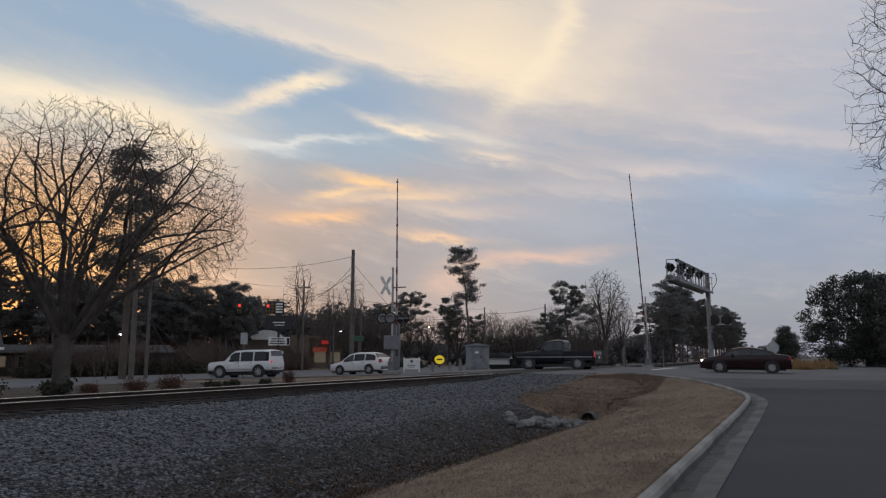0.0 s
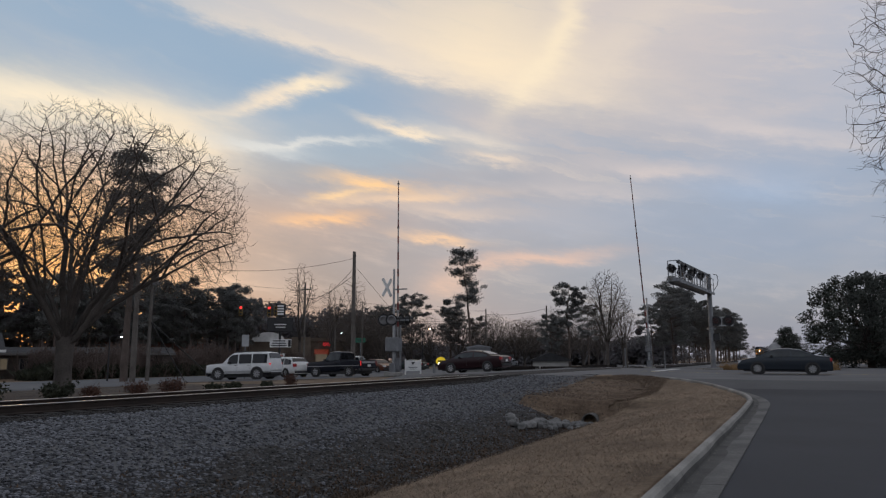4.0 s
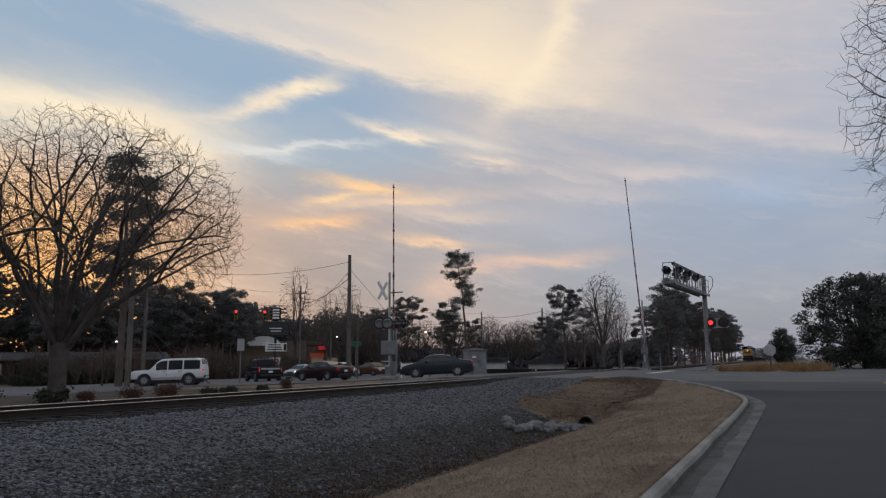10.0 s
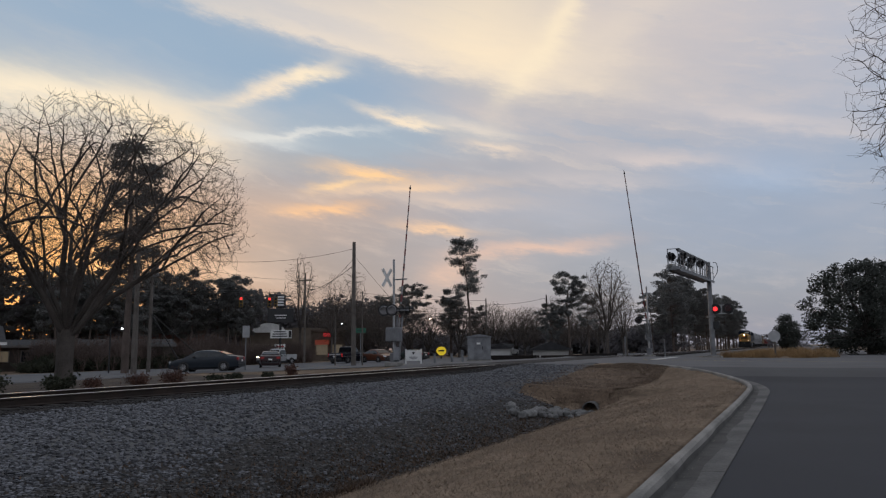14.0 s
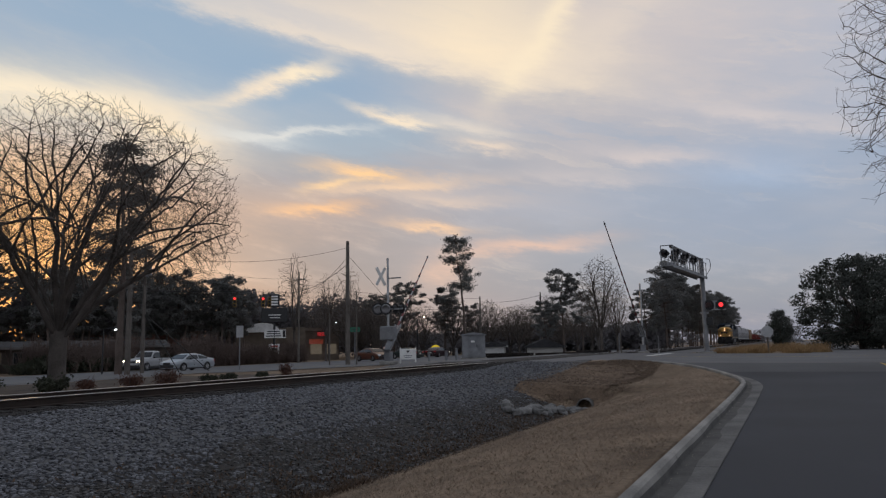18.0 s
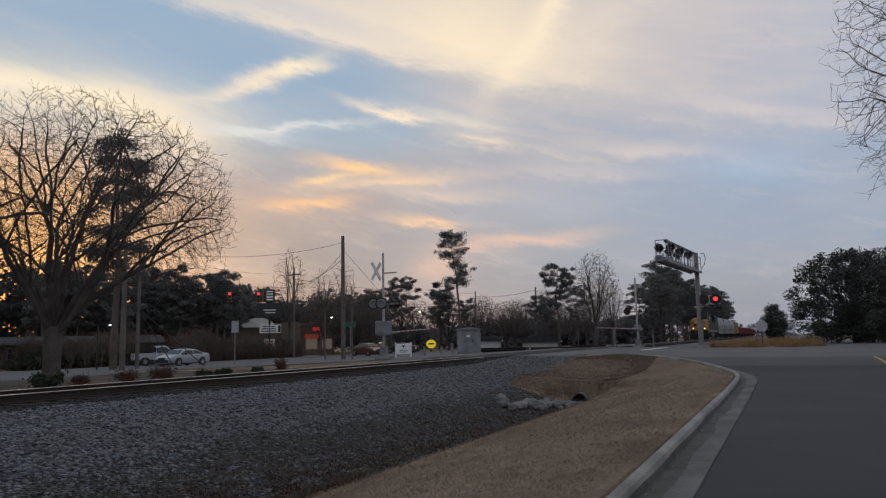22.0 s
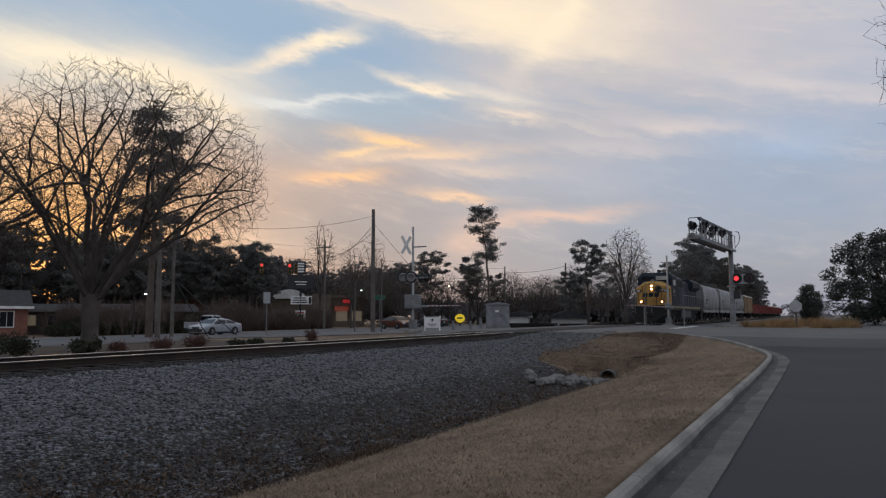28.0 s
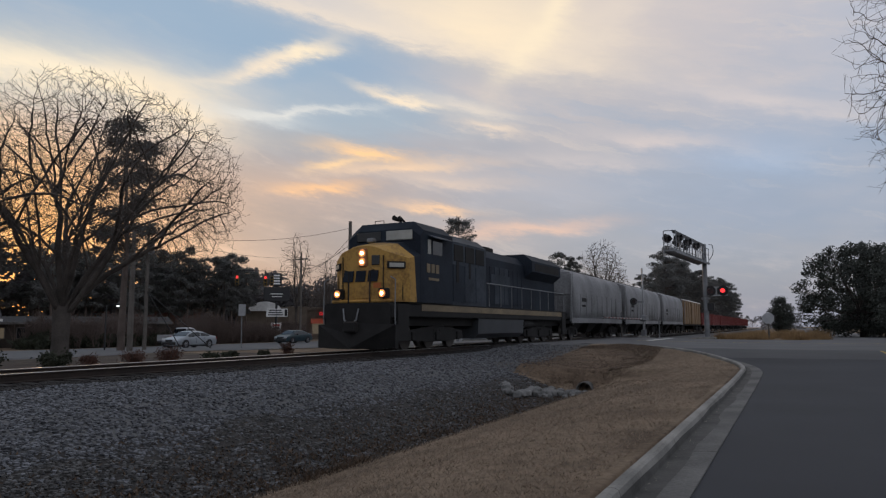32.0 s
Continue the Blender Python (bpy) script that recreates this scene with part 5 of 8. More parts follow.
flasher(RIGHT_GATE, pose(-0.75, -0.1, 3.1, 0, 0, 20), LENS_OFF, r=0.3)
part("guard_post", Shape().tube((-1.9, -0.3, -0.1), (-1.9, -0.3, 1.75), 0.05, n=8), GALV, RIGHT_GATE, "grey guard post")
part("guard_post", Shape().tube((1.3, -0.3, -0.1), (1.3, -0.3, 1.5), 0.05, n=8), GALV, RIGHT_GATE, "grey guard post")
RIGHT_ARM = gate_arm(RIGHT_GATE, 14.6, pose(0.05, -0.1, 1.6), 12, -1)
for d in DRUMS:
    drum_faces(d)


# ---- poles, wires, signs ----
def utility_pole(x, y, h, r=0.15, arms=(), label="tall weathered timber utility pole", gear=False):
    t = thing("utility_pole", pose(x, y, ground_z(x, y)), label, "utility pole", "utility poles")
    part("pole", Shape().tube((0, 0, -0.1), (0, 0, h), r, r * 0.68, 10), POLE_WOOD, t)
    for z in arms:
        arm = part("crossarm", Shape().box(-1.0, 1.0, -0.06, 0.06, z - 0.06, z + 0.06), POLE_WOOD, t)
        for dx in (-0.85, -0.4, 0.4, 0.85):
            part("insulator", Shape().tube((dx, 0, z + 0.06), (dx, 0, z + 0.22), 0.05, 0.03, 6), GALV, arm)
    if gear:
        part("transformer", Shape().tube((0.35, 0, h * 0.78), (0.35, 0, h * 0.78 + 0.8), 0.24, 0.24, 12), GALV, t, "grey transformer can")
    return t


utility_pole(-33.8, 52.0, 10.5, 0.21, (), "thick weathered timber utility pole beside the lot")
utility_pole(-56.9, 76.1, 11.5, 0.15, (10.6,))
utility_pole(-44.6, 40.2, 9.4, 0.15, (8.9,), gear=True)
utility_pole(-46.1, 110.8, 9.6, 0.14)
utility_pole(-33.7, 104.7, 9.2, 0.15)
utility_pole(-32.1, 50.7, 6.0, 0.06, (), "slim grey metal post beside the lot")
utility_pole(-41.0, 35.7, 8.8, 0.2, (), "dark timber pole behind the bare tree")
utility_pole(-12.7, 60.4, 3.5, 0.055, (), "short grey metal post by the gate")
utility_pole(-36.6, 53.4, 4.5, 0.07, (), "slim metal post with a street sign")


def wire(a, b, sag, r=0.018, name="overhead_wire", label="sagging black overhead wire"):
    a, b = Vector(a), Vector(b)
    pts = []
    for k in range(15):
        f = k / 14
        p = a.lerp(b, f)
        p.z -= sag * 4 * f * (1 - f)
        pts.append(p)
    return solo(name, Shape().chain(pts, [r] * 15, 4, True), CABLE, label, "wire", "overhead wires")


wire((-33.8, 52.0, 10.0), (-44.6, 40.2, 9.0), 0.9)
wire((-33.8, 52.0, 9.2), (-56.9, 76.1, 8.4), 0.7)
wire((-33.8, 52.0, 8.6), (-52.6, 67.2, 8.0), 0.8, 0.022)
wire((-44.6, 40.2, 8.8), (-56.9, 76.1, 10.6), 0.7)
wire((-56.9, 76.1, 9.8), (-46.1, 110.8, 9.2), 0.6, 0.025)
wire((-46.1, 110.8, 8.6), (-33.7, 104.7, 8.8), 0.4, 0.025)
wire((-58.2, 61.5, 8.05), (-52.6, 67.2, 8.0), 0.0, 0.03)
wire((-58.2, 61.5, 8.05), (-66.5, 50.0, 8.6), 0.3, 0.022)
wire((-33.8, 52.0, 9.4), (-27.5, 56.0, 0.6), 0.0, 0.014)
for k in range(4):
    wire((-95, 95 + k, 7.2 + 0.45 * k), (-46.1, 110.8, 6.4 + 0.45 * k), 0.5, 0.028)
for k, (x, y) in enumerate(((-42.6, 41.0), (-40.8, 42.3))):
    wire((-44.6, 40.2, 4.4), (x + 1.0, y, -0.1), 0.0, 0.035, "guy_wire", "pole stay with a pale yellow guard")


def traffic_light(x, y, z, lit, label):
    t = thing("traffic_light", pose(x, y, z, 0, 0, 38), label, "traffic light", "traffic lights over the junction")
    part("housing", Shape().box(-0.2, 0.2, -0.13, 0.13, 0, 1.15, 0.03), mat("signal_yellow", (0.16, 0.10, 0.02), (0.24, 0.15, 0.03), 0.6), t)
    part("hanger", Shape().tube((0, 0, 1.15), (0, 0, 1.76), 0.03, n=6), DARK_METAL, t)
    for k in range(3):
        part("lens", disc(0.14, -0.16, -0.13, 14, 0, 0.2 + 0.37 * k), LENS_ON if (lit and k == 2) else BLACK, t, "glowing red lens" if lit and k == 2 else "")
        part("visor", hood(0.15, 0.22, 8), BLACK, t, at=pose(0, -0.13, 0.2 + 0.37 * k))
    return t


traffic_light(-56.3, 63.43, 6.3, True, "yellow traffic light showing red on a span wire")
traffic_light(-54.1, 65.67, 6.3, True, "yellow traffic light showing red on a span wire")
traffic_light(-53.6, 66.18, 6.3, False, "yellow traffic light turned aside on a span wire")


def road_sign(name, x, y, post, w, h, material, label, turn=30, bars=0, z=None):
    t = thing(name, pose(x, y, ground_z(x, y), 0, 0, turn), label, "road sign")
    part("post", Shape().box(-0.035, 0.035, -0.03, 0.03, -0.1, post), GALV, t)
    board = part("board", Shape().box(-w / 2, w / 2, -0.05, -0.03, post - h, post, 0.0), material, t)
    for k in range(bars):
        zz = post - h * (k + 1) / (bars + 1)
        part("line_of_writing", Shape().box(-w * 0.36, w * 0.36, -0.06, -0.052, zz - h * 0.06, zz + h * 0.06), BLACK if material is not BLACK else WHITE, board)
    return t


road_sign("back_of_road_sign", -36.2, 41.4, 3.2, 0.5, 0.85, ALU, "bare metal road sign seen from its grey side", 40)
road_sign("street_sign", -38.5, 60.5, 3.5, 1.0, 0.45, SIGN_GREEN, "green street sign on a metal post", 35, 1)
# octagonal stop sign across the road, seen from behind
t = thing("stop_sign", pose(-1.65, 61.0, ground_z(-1.65, 61)), "grey back of an octagonal stop sign on a wooden post", "road sign")
part("post", Shape().box(-0.06, 0.06, -0.06, 0.06, -0.1, 2.0), POLE_WOOD, t)
part("octagon", Shape().prism([(0.45 * math.cos(math.tau * (k + 0.5) / 8), 1.6 + 0.45 * math.sin(math.tau * (k + 0.5) / 8)) for k in range(8)], -0.09, -0.07), ALU, t)

# tall pole sign of the restaurant, boards under it
t = thing("pole_sign", pose(-62.4, 78.1, ground_z(-62.4, 78.1), 0, 0, 38), "tall pole sign with dark panels and white lettering strips", "pole sign")
part("pole", Shape().tube((0, 0, -0.1), (0, 0, 9.0), 0.16, 0.16, 10), DARK_METAL, t)
b = part("upper_panel", Shape().box(-0.65, 0.65, -0.25, 0.25, 7.4, 9.1, 0.04), BLACK, t)
for k in range(4):
    part("line_of_writing", Shape().box(-0.42, 0.42, -0.27, -0.255, 7.65 + 0.36 * k, 7.85 + 0.36 * k), WHITE, b)
b = part("main_panel", Shape().box(-1.7, 1.7, -0.25, 0.25, 5.4, 7.3, 0.05), BLACK, t)
part("line_of_writing", Shape().box(-0.8, 0.8, -0.27, -0.255, 6.3, 6.42), WHITE, b)
part("line_of_writing", Shape().box(-0.6, 0.7, -0.27, -0.255, 5.95, 6.05), WHITE, b)
b = part("letter_board", Shape().box(-1.3, 1.5, -0.15, 0.15, 3.3, 4.4, 0.03), WHITE, t, "white letter board")
for k in range(3):
    part("line_of_writing", Shape().box(-1.1 + 0.1 * k, 0.9 - 0.1 * k, -0.17, -0.155, 3.5 + 0.3 * k, 3.64 + 0.3 * k), BLACK, b)
part("dark_panel", Shape().box(1.1, 1.45, -0.175, -0.155, 3.4, 4.3), BLACK, b)
b = part("price_board", Shape().box(-0.7, 0.7, -0.12, 0.12, 1.2, 2.5, 0.03), WHITE, t, "white price board")
part("line_of_writing", Shape().box(-0.5, 0.5, -0.14, -0.125, 2.1, 2.3), RED_PAINT, b)
part("price_mark", Shape().box(-0.35, 0.0, -0.14, -0.125, 1.4, 1.95), BLACK, b)
part("price_mark", Shape().box(0.1, 0.4, -0.14, -0.125, 1.65, 1.95), BLACK, b)

# yellow round shop sign by the lot
t = thing("yellow_sign", pose(-48.5, 98.7, ground_z(-48.5, 98.7), 0, 0, 26), "round bright yellow sign with a dark line of writing", "sign")
part("leg", Shape().box(-0.1, 0.1, -0.05, 0.05, -0.1, 0.6), DARK_METAL, t)
b = part("face", Shape().prism([(0.75 * math.cos(math.tau * k / 20), 1.15 + 0.66 * math.sin(math.tau * k / 20)) for k in range(20)], -0.1, 0.1), SIGN_YELLOW, t)
part("line_of_writing", Shape().box(-0.42, 0.42, -0.12, -0.105, 1.08, 1.3), BLACK, b)

# white framed board by the crossing
t = thing("notice_board", pose(-26.6, 49.3, ground_z(-26.6, 49.3), 0, 0, 25), "white framed notice board on two posts", "notice board")
for x in (-0.58, 0.58):
    part("post", Shape().box(x - 0.05, x + 0.05, -0.05, 0.05, -0.1, 1.15, 0.01), WHITE, t)
b = part("board", Shape().box(-0.53, 0.53, -0.03, 0.03, 0.25, 1.05), WHITE, t)
part("mark", Shape().prism([(-0.14, 0.92), (0.14, 0.92), (0, 0.72)], -0.045, -0.033), DARK_METAL, b)
part("line_of_writing", Shape().box(-0.32, 0.32, -0.045, -0.033, 0.5, 0.56), GALV, b)
part("line_of_writing", Shape().box(-0.25, 0.25, -0.045, -0.033, 0.38, 0.43), GALV, b)
for k, (x, y, h) in enumerate(((-25.2, 50.1, 0.75), (-24.4, 51.5, 0.7), (-23.0, 50.4, 0.9))):
    solo("bollard", Shape().tube((0, 0, 0), (0, 0, h), 0.11, 0.10, 10), GALV, "short grey bollard by the lot", "bollard", "bollards", at=pose(x, y, ground_z(x, y)))


# signal equipment cabinet with a peaked roof
def bungalow(x, y, w, d, h, turn, label, material, name="signal_cabinet"):
    t = thing(name, pose(x, y, ground_z(x, y), 0, 0, turn), label, "equipment cabinet")
    part("plinth", Shape().box(-w / 2 - 0.1, w / 2 + 0.1, -d / 2 - 0.1, d / 2 + 0.1, -0.1, 0.12), CONCRETE, t)
    part("wall_block", Shape().box(-w / 2, w / 2, -d / 2, d / 2, 0.12, h, 0.03), material, t)
    part("roof", Shape().prism([(-w / 2 - 0.12, h), (w / 2 + 0.12, h), (w / 2 + 0.12, h + 0.05), (0, h + 0.22), (-w / 2 - 0.12, h + 0.05)], -d / 2 - 0.12, d / 2 + 0.12), material, t)
    door = part("door", Shape().box(-0.4, 0.4, -d / 2 - 0.03, -d / 2 - 0.003, 0.25, h - 0.15, 0.01), material, t)
    part("handle", Shape().box(0.24, 0.3, -d / 2 - 0.07, -d / 2 - 0.03, 0.95, 1.2), DARK_METAL, door)
    part("label_plate", Shape().box(-0.2, 0.1, -d / 2 - 0.04, -d / 2 - 0.031, 1.35, 1.5), WHITE, door)
    part("vent", Shape().box(w / 2 + 0.001, w / 2 + 0.03, -0.3, 0.3, h - 0.6, h - 0.25), GALV, t)
    return t


bungalow(-23.7, 55.3, 1.9, 1.7, 1.95, 24, "grey metal signal cabinet with a low roof", GALV)


# stacked sleepers and rail pieces beside the crossing
def timber(x, y, z, length, turn, w=0.24, tilt=0.0):
    ob = solo("stacked_sleeper", Shape().box(-length / 2, length / 2, -w / 2, w / 2, 0, 0.19, 0.012), TIE, "dark old sleeper in a stack by the crossing", "railway sleeper", "stacked sleepers", at=pose(x, y, z, 0, tilt, turn))
    return ob


for k in range(3):
    for j in range(4 - k):
        x, y = -20.3 + 0.3 * k + 0.12 * j, 66.5 + 0.5 * j
        timber(x, y, ground_z(x, y) + 0.19 * k, 4.6, 18 + 2 * k - j)
for k in range(3):
    for j in range(4 - k):
        x, y = -17.6 + 0.35 * k - 0.2 * j, 68.2 + 0.45 * j
        timber(x, y, ground_z(x, y) + 0.19 * k, 4.2 - 0.5 * k, 24 - 9 * k + 3 * j)
for k in range(2):
    for j in range(4 - k):
        x, y = -22.9 + 0.25 * k, 58.9 + 0.34 * j
        timber(x, y, ground_z(x, y) + 0.19 * k, 5.2, 8 - 3 * k)


# ---- buildings ----
BRICK = mat("red_brick", (0.13, 0.055, 0.04), (0.24, 0.11, 0.08), 0.9, 3, 30, 0.4, 0.01)
SIDING = mat("pale_siding", (0.30, 0.29, 0.27), (0.42, 0.41, 0.38), 0.8, 1, 14, 0.2, 0.01)
# siding and trim of the long house, the trees' shade put into their colour
SHADED_SIDING = mat("shaded_brown_siding", (0.045, 0.036, 0.030), (0.085, 0.070, 0.058), 0.85, 1, 14, 0.2, 0.01)
SHADED_TRIM = mat("shaded_trim", (0.09, 0.085, 0.08), (0.16, 0.15, 0.14), 0.7, 1, 14, 0.1, 0.01)
STUCCO = mat("tan_stucco", (0.11, 0.088, 0.068), (0.17, 0.135, 0.105), 0.9, 1, 18, 0.2, 0.01)
SHINGLE = mat("grey_shingle", (0.018, 0.018, 0.019), (0.042, 0.042, 0.045), 0.95, 2, 16, 0.5, 0.02)
DIM_WINDOW = mat("dim_lit_window", (0.05, 0.05, 0.05), (0.10, 0.09, 0.08), 0.2, 1, 3, 0.0, glow=((1.0, 0.80, 0.55), 0.07))
RED_SIGN = mat("red_lit_sign", (0.6, 0.03, 0.03), (0.7, 0.05, 0.05), 0.4, 1, 3, 0.0, glow=((1.0, 0.05, 0.06), 0.22))
AWNING = mat("red_lit_awning", (0.14, 0.042, 0.028), (0.20, 0.060, 0.038), 0.5, 1, 3, 0.0, glow=((1.0, 0.16, 0.07), 0.07))


def house(name, x, y, w, d, wall_h, roof_h, turn, walls, label, windows=(), door=None, roof_mat=None, trim=WHITE):
    t = thing(name, pose(x, y, ground_z(x, y), 0, 0, turn), label, "building")
    part("wall_block", Shape().box(-w / 2, w / 2, -d / 2, d / 2, -0.3, wall_h), walls, t)
    part("roof", Shape().prism([(-d / 2 - 0.4, wall_h), (d / 2 + 0.4, wall_h), (d / 2 + 0.4, wall_h + 0.15), (0, wall_h + roof_h), (-d / 2 - 0.4, wall_h + 0.15)], -w / 2 - 0.4, w / 2 + 0.4, "x"), roof_mat or SHINGLE, t)
    part("fascia", Shape().box(-w / 2 - 0.42, w / 2 + 0.42, -d / 2 - 0.46, -d / 2 - 0.4, wall_h - 0.05, wall_h + 0.18), trim, t)
    for wx, wz, ww, wh, lit in windows:
        win = part("window", Shape().box(wx - ww / 2 - 0.08, wx + ww / 2 + 0.08, -d / 2 - 0.06, -d / 2 - 0.003, wz - 0.08, wz + wh + 0.08), trim, t)
        part("pane", Shape().box(wx - ww / 2, wx - 0.02, -d / 2 - 0.075, -d / 2 - 0.061, wz, wz + wh), DIM_WINDOW if lit else GLASS, win)
        part("pane", Shape().box(wx + 0.02, wx + ww / 2, -d / 2 - 0.075, -d / 2 - 0.061, wz, wz + wh), DIM_WINDOW if lit else GLASS, win)
    if door is not None:
        dd = part("door", Shape().box(door - 0.5, door + 0.5, -d / 2 - 0.05, -d / 2 - 0.003, -0.1, 2.05), trim, t)
        part("handle", Shape().box(door + 0.34, door + 0.4, -d / 2 - 0.09, -d / 2 - 0.05, 0.95, 1.05), DARK_METAL, dd)
    return t


house("brick_house", -68.3, 36.4, 12, 8, 2.5, 1.7, 62, BRICK, "low red brick house with white trim and a grey roof", ((-3.5, 0.9, 1.0, 1.3, False), (0.0, 0.9, 1.0, 1.3, False), (4.4, 0.9, 1.0, 1.3, False)), 2.0)
house("long_house", -70.5, 50.0, 24, 9, 2.3, 0.8, 52, SHADED_SIDING, "long low house with dim windows under a grey roof", tuple((-10 + 2.2 * k, 0.9, 1.1, 1.0, k in (3, 8)) for k in range(10)), 5.0, trim=SHADED_TRIM)
house("shed", -47.9, 120.9, 4.2, 3.4, 1.3, 0.9, 20, SIDING, "small pale shed with a pitched roof", ((0.8, 0.5, 0.6, 0.5, False),))
house("gabled_house", -29.0, 91.0, 4.6, 4.4, 1.0, 1.1, 110, SIDING, "small white gabled hut with a dark roof beyond the lot", ((-1.0, 0.3, 0.6, 0.6, False), (1.0, 0.3, 0.6, 0.6, False)))
house("pale_hut", -40.8, 103.0, 3.6, 3.0, 1.25, 0.75, 112, mat("weathered_white_siding", (0.42, 0.42, 0.41), (0.58, 0.58, 0.56), 0.8, 1, 14, 0.2, 0.01), "small white hut with a low gable beyond the lot")
# restaurant with lit red signs
t = thing("restaurant", pose(-75.5, 97.5, -0.1, 0, 0, 36), "tan restaurant building with red lit signs and awnings", "building")
part("wall_block", Shape().box(-7.5, 8.5, -5, 5, -0.2, 4.3), STUCCO, t)
part("parapet", Shape().box(-7.7, 8.7, -5.2, 5.2, 4.3, 4.9, 0.05), STUCCO, t)
part("entrance_tower", Shape().box(0.2, 3.2, -5.7, -5.003, -0.1, 5.0, 0.04), STUCCO, t, "tan entrance tower")
b = part("arched_gable", Shape().prism([(-3.4 + 2.6 * math.cos(math.pi * k / 12), 4.3 + 1.5 * math.sin(math.pi * k / 12)) for k in range(13)], -5.4, -5.1), WHITE, t, "white arched gable")
for k, x in enumerate((-5.6, -2.4, 4.9, 7.2)):
    part("window", Shape().box(x - 0.9, x + 0.9, -5.06, -5.003, 0.7, 2.3), DIM_WINDOW, t)
    if k == 2:
        part("awning", Shape().prism([(-5.05, 2.5), (-5.9, 2.3), (-5.9, 2.45), (-5.05, 3.1)], x - 1.1, x + 1.1, "x"), AWNING, t, "red lit awning")
part("lit_sign", Shape().box(5.1, 6.6, -5.5, -5.25, 3.6, 4.15, 0.05), RED_SIGN, t, "red lit sign panel")
# long dim store behind the shrubs
t = thing("store", pose(-86, 80.0, -0.1, 0, 0, 44), "long low brown store building", "building")
part("wall_block", Shape().box(-14, 6, -6, 6, -0.2, 4.0), BRICK, t)
part("parapet", Shape().box(-14.2, 6.2, -6.2, 6.2, 4.0, 4.5), STUCCO, t)
for k in range(6):
    part("window", Shape().box(-12 + 3 * k, -10.2 + 3 * k, -6.06, -6.003, 0.6, 2.4), DIM_WINDOW, t)


def street_lamp(x, y, h, glow, label):
    t = thing("street_lamp", pose(x, y, ground_z(x, y), 0, 0, 30), label, "street lamp", "street lamps")
    part("pole", Shape().tube((0, 0, -0.1), (0, 0, h), 0.07, 0.05, 8), DARK_METAL, t)
    part("arm", Shape().path([(0, 0, h), (0.5, 0, h + 0.1), (0.9, 0, h + 0.1)], 0.035), DARK_METAL, t)
    head = part("lamp_head", Shape().box(0.75, 1.25, -0.14, 0.14, h + 0.02, h + 0.16, 0.03), DARK_METAL, t)
    part("lamp", Shape().box(0.88, 1.10, -0.10, 0.06, h - 0.07, h + 0.015), glow, head, "glowing lamp")


street_lamp(-46.3, 88.6, 5.6, WARM_GLOW, "street lamp lit over the lot")
street_lamp(-62.2, 90.7, 5.6, WHITE_GLOW, "white street lamp lit by the restaurant")
street_lamp(-50.5, 41.5, 3.6, WHITE_GLOW, "white lamp lit behind the trees")
street_lamp(-66.0, 82.5, 5.8, WARM_GLOW, "lamp lit by the restaurant")
# lane lines, stop line
for k, (x0, x1, y, w, m) in enumerate(((-9, 40, 46.9, 0.1, ROAD_YELLOW), (-9, 40, 47.2, 0.1, ROAD_YELLOW), (-36, -19, 46.9, 0.1, ROAD_YELLOW), (-36, -19, 47.2, 0.1, ROAD_YELLOW))):
    drape("lane_line", steps((x0, x1, 0.8)), [y, y + w], 0.02, m, "double yellow line on the road", "lane line")
drape("stop_line", [-8.6, -8.1], steps((47.6, 57.4, 1)), 0.02, ROAD_WHITE, "white stop line before the track", "stop line")
drape("lane_line", [3.1, 3.2], steps((-20, 34, 1)), 0.018, ROAD_YELLOW, "yellow line down the side road", "lane line")

# ---- road vehicles ----
def paint(name, c, rough=0.45, metal=0.0):
    d = tuple(v * 0.82 for v in c)
    m = mat(name, d, c, max(rough, 0.3), 1.5, 60, 0.03, 0.001, metal=metal * 0.4, coat=0.08)
    m.node_tree.nodes["Principled BSDF"].inputs["Specular IOR Level"].default_value = 0.3
    return m


CHROME = mat("alloy", (0.36, 0.36, 0.37), (0.54, 0.54, 0.55), 0.35, 4, 40, 0.02, 0.001, metal=0.9)
# faint glow put into unlit lenses in place of reflected light
TAIL_DIM = mat("tail_lens", (0.11, 0.007, 0.008), (0.16, 0.010, 0.011), 0.3, 4, 30, 0.0, glow=((1.0, 0.03, 0.04), 0.06))
TAIL_LIT = mat("lit_tail_lens", (0.5, 0.02, 0.02), (0.6, 0.03, 0.03), 0.25, 4, 30, 0.0, glow=((1.0, 0.05, 0.05), 0.6))
LAMP_CLEAR = mat("clear_lamp", (0.45, 0.46, 0.48), (0.62, 0.63, 0.65), 0.15, 4, 30, 0.0)
LAMP_LIT = mat("lit_headlamp", (0.8, 0.75, 0.6), (0.9, 0.85, 0.7), 0.2, 4, 30, 0.0, glow=((1.0, 0.78, 0.45), 14.0))
LAMP_DAY = mat("day_running_lamp", (0.7, 0.7, 0.7), (0.8, 0.8, 0.8), 0.2, 4, 30, 0.0, glow=((1.0, 0.93, 0.85), 1.6))
TRIM = mat("black_trim", (0.012, 0.012, 0.013), (0.03, 0.03, 0.032), 0.6, 4, 40, 0.1, 0.001)


